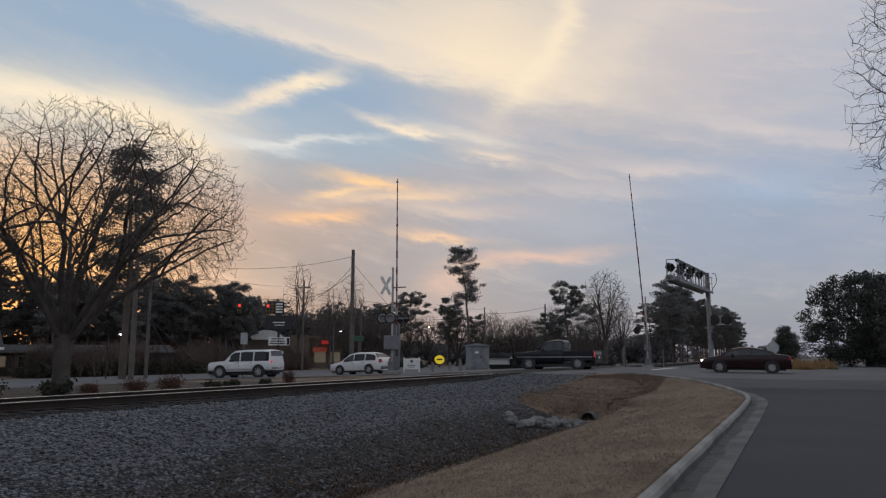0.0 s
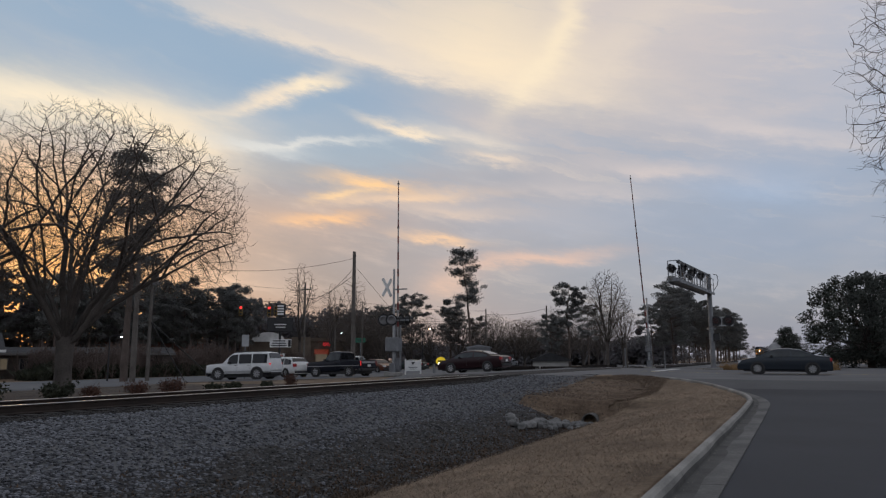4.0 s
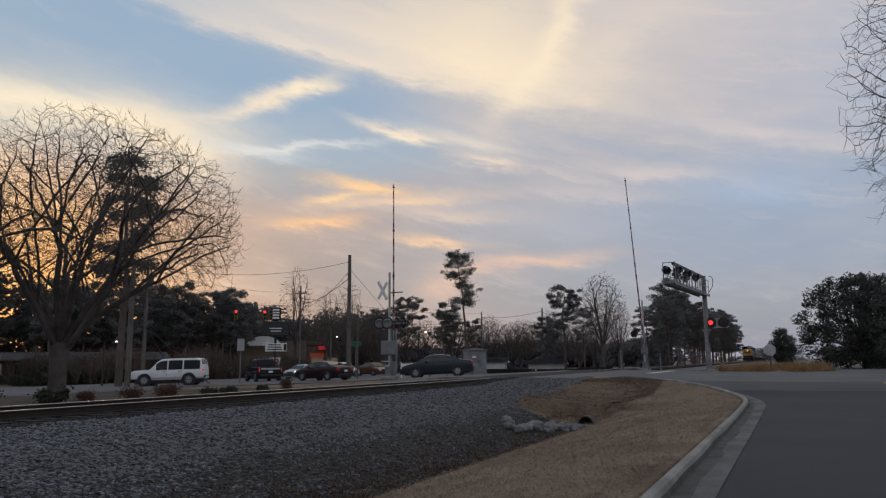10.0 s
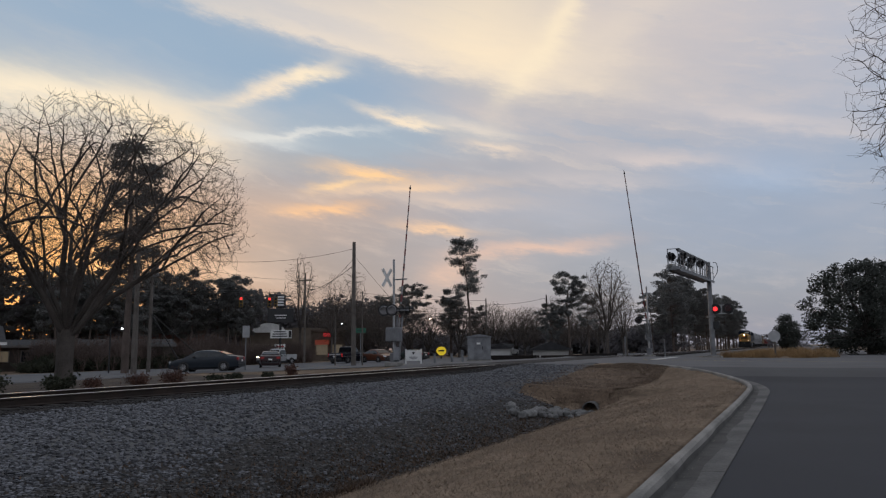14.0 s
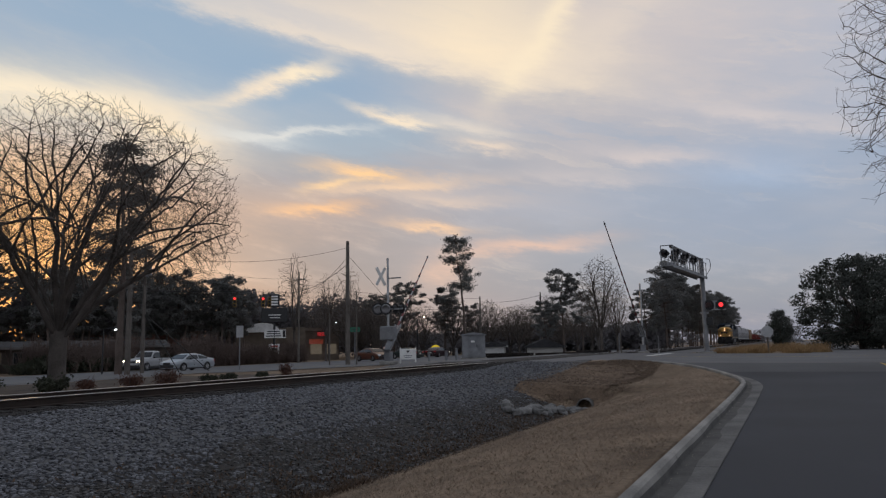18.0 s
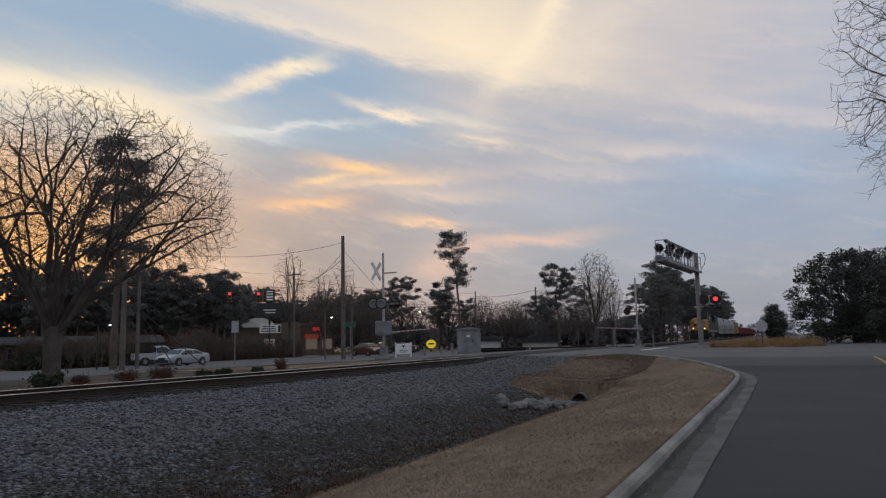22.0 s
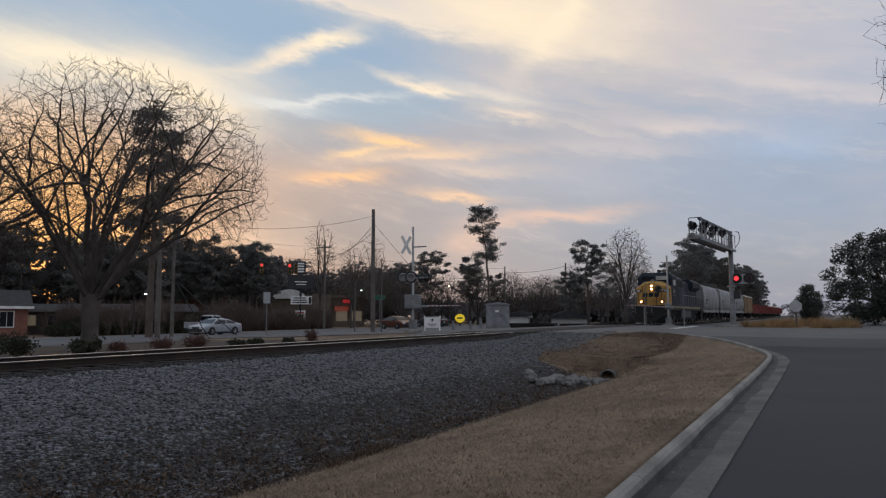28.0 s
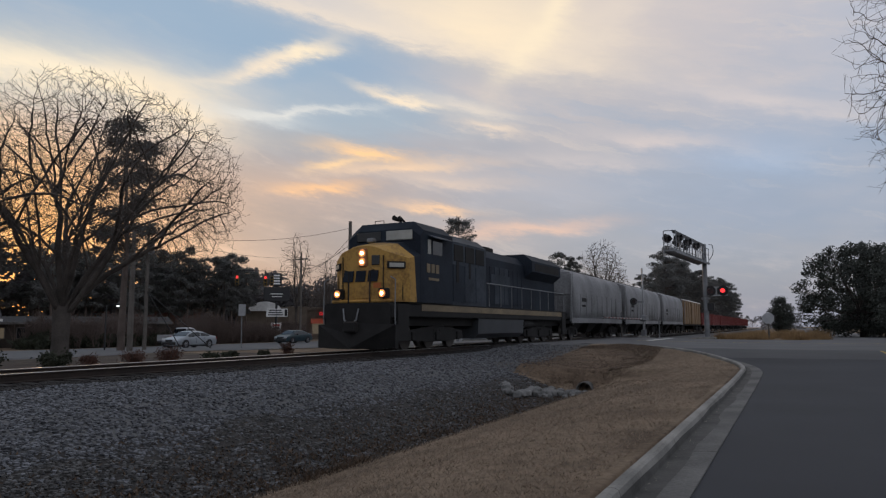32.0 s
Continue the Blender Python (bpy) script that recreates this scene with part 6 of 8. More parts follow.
def wheel_mesh(r, w):
    ty = Shape()
    prof = ((r * 0.62, -w / 2), (r * 0.94, -w / 2), (r, -w * 0.36), (r, w * 0.36), (r * 0.94, w / 2), (r * 0.62, w / 2))
    rings = [[(q * math.cos(a * math.tau / 20), y, q * math.sin(a * math.tau / 20)) for a in range(20)] for q, y in prof]
    ty.rings(rings, caps=True)
    rim = Shape()
    for s in (-1, 1):
        rim.tube((0, s * w * 0.40, 0), (0, s * w * 0.47, 0), r * 0.17, r * 0.15, 10)
        for k in range(9):
            a = k * math.tau / 9
            c, d = math.cos(a), math.sin(a)
            p = [(q * c + e * -d, s * y, q * d + e * c) for q, e, y in ((0.1 * r, -0.05 * r, w * 0.42), (0.1 * r, 0.05 * r, w * 0.42), (0.64 * r, 0.075 * r, w * 0.44), (0.64 * r, -0.075 * r, w * 0.44))]
            q = [(x, y + s * 0.02, z) for x, y, z in p]
            rim.add(p + q, [(0, 1, 2, 3), (4, 7, 6, 5), (0, 4, 5, 1), (1, 5, 6, 2), (2, 6, 7, 3), (3, 7, 4, 0)])
    edge = [[(q * math.cos(a * math.tau / 20), y, q * math.sin(a * math.tau / 20)) for a in range(20)] for q, y in ((r * 0.66, -w * 0.49), (r * 0.6, -w * 0.49), (r * 0.6, w * 0.49), (r * 0.66, w * 0.49))]
    rim.rings(edge + [edge[0]], caps=False)
    return ty.mesh("tyre", RUBBER), rim.mesh("rim", CHROME)


def car(name, stations, width, wheels, r, body_paint, label, category="car", glass=None, tail=TAIL_DIM, head=LAMP_CLEAR, low=0.24, roof=0.76, bed=None, sill=0.5, tail_tall=False, clad=None):
    """A road vehicle that faces +x. stations: (x, belt height, top height) from tail to nose; glass: spans of side windows."""
    t = thing(name, Matrix.Identity(4), label, category)
    w = width / 2
    body = Shape()
    rings = []

    def half(x, belt, top):
        end = min(1.0, 0.90 + 0.10 * min(x - stations[0][0], stations[-1][0] - x) / 0.45)
        f = min(1.0, (top - belt) / 0.45)
        wr = w * (0.97 - (0.97 - roof) * f)
        return [(w * 0.86 * end, low), (w * 0.95 * end, low + 0.07), (w * 0.975 * end, sill), (w * end, sill + 0.07), (w * 1.0 * end, belt - 0.16), (w * 0.985 * end, belt - 0.05), (w * 0.955 * end, belt), (wr * end, top - 0.085 * f - 0.012), (wr * 0.965 * end, top - 0.035 * f - 0.008), (wr * 0.86 * end, top - 0.004), (wr * 0.45 * end, top + 0.016 * f)]

    for x, belt, top in stations:
        h = half(x, belt, top)
        rings.append([(x, y, z) for y, z in h] + [(x, -y, z) for y, z in reversed(h)])
    body.rings(rings)
    shell = part("body", body, body_paint, t, smooth=False)
    shell.data.polygons.foreach_set("use_smooth", [True] * len(shell.data.polygons))
    shell.data.set_sharp_from_angle(angle=radians(24))

    def at(x):
        return tuple(float(np.interp(x, [s[0] for s in stations], [s[k] for s in stations])) for k in (1, 2))

    for a, b, pane in glass or ():
        for sgn in (1, -1):
            g = Shape()
            n = 6
            lowp, highp = [], []
            for k in range(n + 1):
                x = a + (b - a) * k / n
                belt, top = at(x)
                h = half(x, belt, top)
                (y0, z0), (y1, z1) = h[6], h[7]
                lo, hi = 0.07, 0.95
                lowp.append((x, sgn * (y0 + (y1 - y0) * lo + 0.032), z0 + (z1 - z0) * lo))
                highp.append((x, sgn * (y0 + (y1 - y0) * hi + 0.032), z0 + (z1 - z0) * hi))
            pts = lowp + highp
            g.add(pts, [(k, k + 1, n + 2 + k, n + 1 + k) for k in range(n)])
            inner = [(x, y - sgn * 0.04, z) for x, y, z in pts]
            g.add(inner, [(k, n + 1 + k, n + 2 + k, k + 1) for k in range(n)])
            part("side_window", g, pane, t)
    return t, w, at


def screens(t, w, at, front, rear, roof=0.76):
    """Windscreen and rear window as panes a little proud of the shell."""
    for nm, (xa, xb), s in (("windscreen", front, 1), ("rear_window", rear, -1)):
        za, zb = at(xa)[1], at(xb)[1]
        d = Vector((xb - xa, 0, zb - za)).normalized()
        nrm = Vector((d.z * -1, 0, d.x)) if (d.x > 0) else Vector((d.z, 0, -d.x))
        nrm = nrm if nrm.z > 0 else -nrm
        o = nrm * 0.032
        wa, wb = w * 0.82, w * (roof - 0.09)
        p = [(xa + (xb - xa) * 0.08, -wa, za + (zb - za) * 0.08), (xa + (xb - xa) * 0.08, wa, za + (zb - za) * 0.08), (xa + (xb - xa) * 0.92, wb, za + (zb - za) * 0.92), (xa + (xb - xa) * 0.92, -wb, za + (zb - za) * 0.92)]
        q = [tuple(Vector(v) + o) for v in p]
        r = [tuple(Vector(v) - o) for v in p]
        part(nm, Shape().add(q + r, [(0, 1, 2, 3), (4, 7, 6, 5), (0, 4, 5, 1), (2, 6, 7, 3), (1, 5, 6, 2), (3, 7, 4, 0)]), GLASS, t)


def trim_car(t, w, x0, x1, wheels, r, hz, tz, tail, head, belt_z, tall=0.14, plate=True, mirrors=0.6, handles=(), tw=0.34, ty_at=0.74):
    ty, ri = wheel_mesh(r, 0.22)
    spun = []
    for x in wheels:
        for s in (-1, 1):
            # flat black disc in place of the shaded hollow round the wheel
            part("wheel_arch", Shape().tube((x, s * (w * 0.93), r), (x, s * (w + 0.004), r), r * 1.17, r * 1.17, 22), TRIM, t)
            wh = part("wheel", Shape().tube((0, -0.1, 0), (0, 0.1, 0), r * 0.6, r * 0.6, 12), TRIM, t, at=pose(x, s * (w - 0.085), r))
            part("tyre", ty, RUBBER, wh)
            part("rim", ri, CHROME, wh)
            spun.append(wh)
    for s in (-1, 1):
        part("headlamp", Shape().box(x1 - 0.24, x1 - 0.035, s * w * 0.72 - 0.17, s * w * 0.72 + 0.17, hz - 0.08, hz + 0.08, 0.02), head, t, "headlamp")
        part("tail_lamp", Shape().box(x0 + 0.01, x0 + 0.14, s * w * ty_at - tw / 2, s * w * ty_at + tw / 2, tz - tall, tz + tall, 0.02), tail, t, "red tail lamp")
        part("mirror", Shape().box(mirrors - 0.05, mirrors + 0.09, s * (w + 0.08) - 0.1, s * (w + 0.08) + 0.1, belt_z, belt_z + 0.15, 0.03), TRIM, t)
        for hx in handles:
            part("door_handle", Shape().box(hx - 0.09, hx + 0.09, s * (w + 0.005) - 0.012, s * (w + 0.005) + 0.012, belt_z - 0.13, belt_z - 0.10), TRIM, t)
            part("door_seam", Shape().box(hx - 0.135, hx - 0.125, s * (w - 0.012) - 0.014, s * (w - 0.012) + 0.014, 0.42, belt_z - 0.02), TRIM, t)
    part("front_bumper", Shape().box(x1 - 0.14, x1 + 0.03, -w * 0.86, w * 0.86, 0.26, 0.52, 0.05), TRIM, t)
    part("grille", Shape().box(x1 - 0.06, x1 + 0.012, -w * 0.42, w * 0.42, hz - 0.12, hz + 0.05, 0.01), TRIM, t)
    part("rear_bumper", Shape().box(x0 - 0.02, x0 + 0.14, -w * 0.84, w * 0.84, 0.32, 0.52, 0.05), TRIM, t)
    if plate:
        part("plate", Shape().box(x0 - 0.045, x0 - 0.02, -0.16, 0.16, 0.62, 0.77), WHITE, t, "pale rear plate")
    part("underbody", Shape().box(x0 + 0.3, x1 - 0.3, -w * 0.8, w * 0.8, 0.16, 0.4), TRIM, t)
    return spun


SEDAN = ((-2.42, 0.62, 0.64), (-2.38, 0.92, 0.94), (-2.25, 1.0, 1.02), (-1.85, 1.0, 1.06), (-1.62, 0.99, 1.10), (-0.85, 0.98, 1.39), (-0.3, 0.97, 1.455), (0.25, 0.96, 1.45), (0.6, 0.95, 1.39), (1.38, 0.93, 0.98), (1.9, 0.86, 0.88), (2.25, 0.74, 0.76), (2.42, 0.55, 0.57))
SUV = ((-2.52, 0.70, 0.72), (-2.51, 1.06, 1.08), (-2.46, 1.08, 1.50), (-2.32, 1.09, 1.84), (-2.0, 1.09, 1.90), (-0.3, 1.08, 1.91), (0.42, 1.08, 1.87), (0.68, 1.09, 1.72), (1.20, 1.12, 1.17), (1.75, 1.11, 1.14), (2.28, 1.08, 1.10), (2.48, 1.02, 1.04), (2.53, 0.6, 0.62))
CROSS = ((-2.38, 0.65, 0.67), (-2.36, 0.98, 1.0), (-2.2, 1.03, 1.25), (-1.75, 1.03, 1.60), (-1.2, 1.02, 1.67), (-0.2, 1.0, 1.69), (0.35, 0.98, 1.62), (0.65, 0.97, 1.5), (1.35, 0.95, 1.0), (1.9, 0.90, 0.92), (2.25, 0.78, 0.80), (2.38, 0.55, 0.57))
TRUCK = ((-0.55, 1.06, 1.08), (-0.53, 1.06, 1.60), (-0.44, 1.06, 1.68), (0.1, 1.05, 1.70), (0.40, 1.05, 1.64), (0.82, 1.05, 1.10), (1.4, 1.03, 1.05), (2.1, 1.0, 1.02), (2.34, 0.95, 0.97), (2.40, 0.55, 0.57))


def sedan(col, label, tail=TAIL_DIM, head=LAMP_CLEAR):
    t, w, at = car("sedan", SEDAN, 1.84, (), 0.33, col, label, glass=((-1.45, -0.42, CABIN_GLASS), (-0.34, 1.05, CABIN_GLASS)))
    screens(t, w, at, (1.34, 0.62), (-1.60, -0.88))
    return t, trim_car(t, w, -2.42, 2.42, (-1.42, 1.36), 0.335, 0.68, 0.84, tail, head, 0.95, 0.1, handles=(-0.75, 0.25))


def suv(col, label, tail=TAIL_DIM):
    t, w, at = car("suv", SUV, 2.0, (), 0.38, col, label, "car", glass=((-2.25, -1.15, GLASS), (-1.05, -0.1, GLASS), (0.0, 0.75, GLASS)), low=0.47, roof=0.84, sill=0.6)
    screens(t, w, at, (1.10, 0.62), (-2.47, -2.30), 0.84)
    sp = trim_car(t, w, -2.52, 2.52, (-1.5, 1.52), 0.42, 0.86, 1.0, tail, LAMP_CLEAR, 1.12, 0.13, handles=(-0.85, 0.15), tw=0.15, ty_at=0.83)
    for s in (-1, 1):
        part("roof_rail", Shape().tube((-2.0, s * 0.72, 1.94), (0.1, s * 0.72, 1.95), 0.03, n=6), TRIM, t)
        part("lower_cladding", Shape().box(-1.0, 1.0, s * (w + 0.002) - 0.02, s * (w + 0.002) + 0.02, 0.42, 0.62, 0.01), mat("grey_cladding", (0.25, 0.25, 0.25), (0.36, 0.36, 0.36), 0.6), t)
    return t, sp


def crossover(col, label, tail=TAIL_DIM):
    t, w, at = car("crossover", CROSS, 1.88, (), 0.36, col, label, "car", glass=((-1.95, -1.05, GLASS), (-0.95, 0.0, GLASS), (0.08, 1.0, CABIN_GLASS)), low=0.28, roof=0.78)
    screens(t, w, at, (1.32, 0.68), (-2.2, -1.78), 0.78)
    return t, trim_car(t, w, -2.38, 2.38, (-1.38, 1.36), 0.36, 0.76, 0.98, tail, LAMP_CLEAR, 1.0, 0.14, handles=(-0.8, 0.2))


def pickup(col, label, tail=TAIL_DIM, head=LAMP_CLEAR):
    t, w, at = car("pickup_truck", TRUCK, 1.86, (), 0.36, col, label, "pickup truck", glass=((-0.5, 0.72, CABIN_GLASS),), low=0.34, roof=0.82)
    screens(t, w, at, (0.80, 0.42), (-0.545, -0.53), 0.82)
    part("rear_glass", Shape().box(-0.575, -0.55, -0.62, 0.62, 1.16, 1.58), GLASS, t)
    bed = part("bed", Shape().box(-2.36, -0.60, -0.92, -0.84, 0.5, 1.06, 0.03).box(-2.36, -0.60, 0.84, 0.92, 0.5, 1.06, 0.03).box(-0.68, -0.60, -0.86, 0.86, 0.5, 1.06).box(-2.3, -0.64, -0.86, 0.86, 0.5, 0.58), col, t)
    gate_panel = part("tailgate", Shape().box(-2.40, -2.31, -0.82, 0.82, 0.55, 1.06, 0.02), col, bed)
    part("tailgate_band", Shape().box(-2.412, -2.40, -0.72, 0.72, 0.86, 0.98), CHROME, gate_panel, "bright tailgate band")
    for s in (-1, 1):
        part("side_moulding", Shape().box(-2.3, 2.25, s * 0.938 - 0.01, s * 0.938 + 0.01, 0.70, 0.74), CHROME, t, "bright side moulding")
    return t, trim_car(t, w, -2.40, 2.40, (-1.42, 1.52), 0.355, 0.80, 0.86, tail, head, 1.06, 0.17, handles=(-0.15,), tw=0.16, ty_at=0.82)


VEHICLES = {
    "suv": suv(paint("white_car_paint", (0.74, 0.75, 0.75), 0.35, 0.0), "large white sport utility vehicle with roof rails", TAIL_LIT),
    "crossover": crossover(paint("pearl_car_paint", (0.74, 0.74, 0.72), 0.3, 0.0), "white rounded crossover car"),
    "pickup": pickup(paint("dark_blue_car_paint", (0.010, 0.012, 0.020), 0.25), "old dark blue pickup truck with bright side moulding", TAIL_LIT),
    "maroon": sedan(paint("maroon_car_paint", (0.024, 0.008, 0.010), 0.25), "dark maroon sedan with alloy wheels", TAIL_DIM, LAMP_DAY),
    "grey": sedan(paint("slate_car_paint", (0.028, 0.036, 0.046), 0.28), "slate grey sedan with alloy wheels", TAIL_DIM),
    "silver": sedan(paint("silver_car_paint", (0.40, 0.43, 0.46), 0.3, 0.5), "silver sedan waiting on the highway"),
    "silver_pickup": pickup(paint("pale_silver_car_paint", (0.42, 0.43, 0.44), 0.35, 0.3), "pale silver pickup truck with its headlamps lit", TAIL_DIM, LAMP_LIT),
    "teal": sedan(paint("teal_car_paint", (0.03, 0.055, 0.065), 0.28), "dark teal sedan on the highway"),
    "white_pickup": pickup(paint("plain_white_car_paint", (0.6, 0.6, 0.58), 0.4, 0.0), "white pickup truck with red tail lamps"),
}
parked, _ = sedan(paint("red_car_paint", (0.11, 0.04, 0.022), 0.3), "red sedan parked beside the lot")
parked.matrix_basis = pose(-43.2, 71.6, ground_z(-43.2, 71.6), 0, 0, -25)
parked, _ = sedan(paint("dark_green_car_paint", (0.03, 0.04, 0.035), 0.3), "dark sedan parked by the yellow sign")
parked.matrix_basis = pose(-48.8, 90.0, ground_z(-48.8, 90.0), 0, 0, 170)
VEHICLES["suv"][0].scale = (0.97, 0.97, 0.97)
VEHICLES["pickup"][0].scale = (1.1, 1.1, 1.1)
VEHICLES["crossover"][0].scale = (0.93, 0.93, 0.93)
VEHICLES["silver_pickup"][0].scale = (1.08, 1.08, 1.08)
VEHICLES["white_pickup"][0].scale = (1.1, 1.1, 1.1)
# ---- the train: an engine, hoppers, a box car and low red wagons; each faces -y, its front coupler at its origin on the rail ----
ENGINE_BLUE = mat("engine_blue", (0.008, 0.012, 0.020), (0.023, 0.032, 0.046), 0.72, 0.7, 14, 0.05, 0.003)
ENGINE_GREY = mat("engine_grey_blue", (0.014, 0.020, 0.030), (0.054, 0.067, 0.086), 0.65, 0.8, 7, 0.05, 0.003)
ENGINE_YELLOW = mat("engine_yellow", (0.17, 0.088, 0.022), (0.43, 0.245, 0.052), 0.65, 1.3, 9, 0.06, 0.003, spread=0.8)
for worn in (ENGINE_BLUE, ENGINE_GREY):
    worn.node_tree.nodes["Principled BSDF"].inputs["Specular IOR Level"].default_value = 0.22
SOOT = mat("sooty_steel", (0.006, 0.0056, 0.0054), (0.018, 0.017, 0.0165), 0.9, 1.5, 20, 0.2, 0.005)
TANK = mat("tank_grey", (0.028, 0.031, 0.036), (0.055, 0.06, 0.067), 0.6, 0.8, 14, 0.05, 0.003)
HOPPER_GREY = mat("hopper_grey", (0.115, 0.117, 0.122), (0.27, 0.272, 0.28), 0.65, 0.5, 9, 0.05, 0.003, spread=0.6)
BOXCAR_ORANGE = mat("boxcar_ochre", (0.13, 0.075, 0.03), (0.24, 0.14, 0.055), 0.7, 0.6, 10, 0.05, 0.003)
WAGON_RED = mat("wagon_red", (0.13, 0.022, 0.020), (0.23, 0.045, 0.038), 0.7, 0.5, 9, 0.05, 0.003)
STEEL_WHEEL = mat("wheel_steel", (0.05, 0.045, 0.042), (0.12, 0.11, 0.10), 0.5, 3, 20, 0.1, 0.003, metal=0.5)
HEAD_GLOW = mat("engine_lamp", (0.9, 0.8, 0.6), (1.0, 0.9, 0.7), 0.2, 3, 20, 0.0, glow=((1.0, 0.56, 0.26), 65.0))
DITCH_GLOW = mat("ditch_lamp", (0.9, 0.7, 0.5), (1.0, 0.8, 0.6), 0.2, 3, 20, 0.0, glow=((1.0, 0.53, 0.24), 48.0))
# glowing ring that paints the orange halo round each engine lamp
LAMP_HALO = mat("amber_lamp_halo", (0.5, 0.22, 0.08), (0.6, 0.28, 0.1), 0.3, 3, 20, 0.0, glow=((1.0, 0.34, 0.12), 0.55))
STRIPE = mat("dirty_stripe", (0.12, 0.095, 0.06), (0.26, 0.20, 0.12), 0.7, 0.8, 10, 0.05)
# pale opaque fill of cab panes and number boards
PALE_FILL = mat("pale_fill", (0.30, 0.30, 0.27), (0.42, 0.42, 0.38), 0.5, 2, 10, 0.0)

wheelset = Shape()
for sx in (-0.7175, 0.7175):
    o = 1 if sx > 0 else -1
    wheelset.tube((sx - 0.065, 0, 0), (sx + 0.065, 0, 0), 0.50, 0.50, 24)
    wheelset.tube((sx - o * 0.065, 0, 0), (sx - o * 0.10, 0, 0), 0.535, 0.53, 24)
    wheelset.tube((sx + o * 0.066, 0, 0), (sx + o * 0.12, 0, 0), 0.16, 0.13, 10)
wheelset.tube((-0.72, 0, 0), (0.72, 0, 0), 0.08, 0.08, 8)
WHEELSET = wheelset.mesh("wheelset", STEEL_WHEEL)


def bogie(parent, y, axles, wide=1.02, r=0.5):
    span = max(axles) - min(axles)
    fr = Shape()
    for s in (-1, 1):
        prof = [(y - span / 2 - 0.55, 0.42), (y - span / 2 - 0.45, 0.72), (y - 0.5, 0.88), (y + 0.5, 0.88), (y + span / 2 + 0.45, 0.72), (y + span / 2 + 0.55, 0.42), (y + span / 2 + 0.2, 0.34), (y + 0.4, 0.28), (y - 0.4, 0.28), (y - span / 2 - 0.2, 0.34)]
        fr.prism(prof, s * wide - 0.07, s * wide + 0.07, "x")
        for a in axles:
            fr.box(s * wide - 0.1, s * wide + 0.14, y + a - 0.17, y + a + 0.17, 0.34, 0.68, 0.03)
        for a in (-0.25, 0.0, 0.25):
            fr.tube((s * (wide + 0.02), y + a, 0.4), (s * (wide + 0.02), y + a, 0.78), 0.08, 0.08, 8)
    fr.box(-wide, wide, y - 0.25, y + 0.25, 0.5, 0.95)
    b = part("bogie", fr, SOOT, parent)
    return [part("wheelset", WHEELSET, STEEL_WHEEL, b, at=pose(0, y + a, r)) for a in axles]


def rail_line(pts, posts, parent, material, low=1.75, name="handrail"):
    part(name, Shape().path(pts, 0.022, 6), material, parent)
    for x, y, z in posts:
        part("stanchion", Shape().tube((x, y, low), (x, y, z), 0.018, n=5), material, parent)


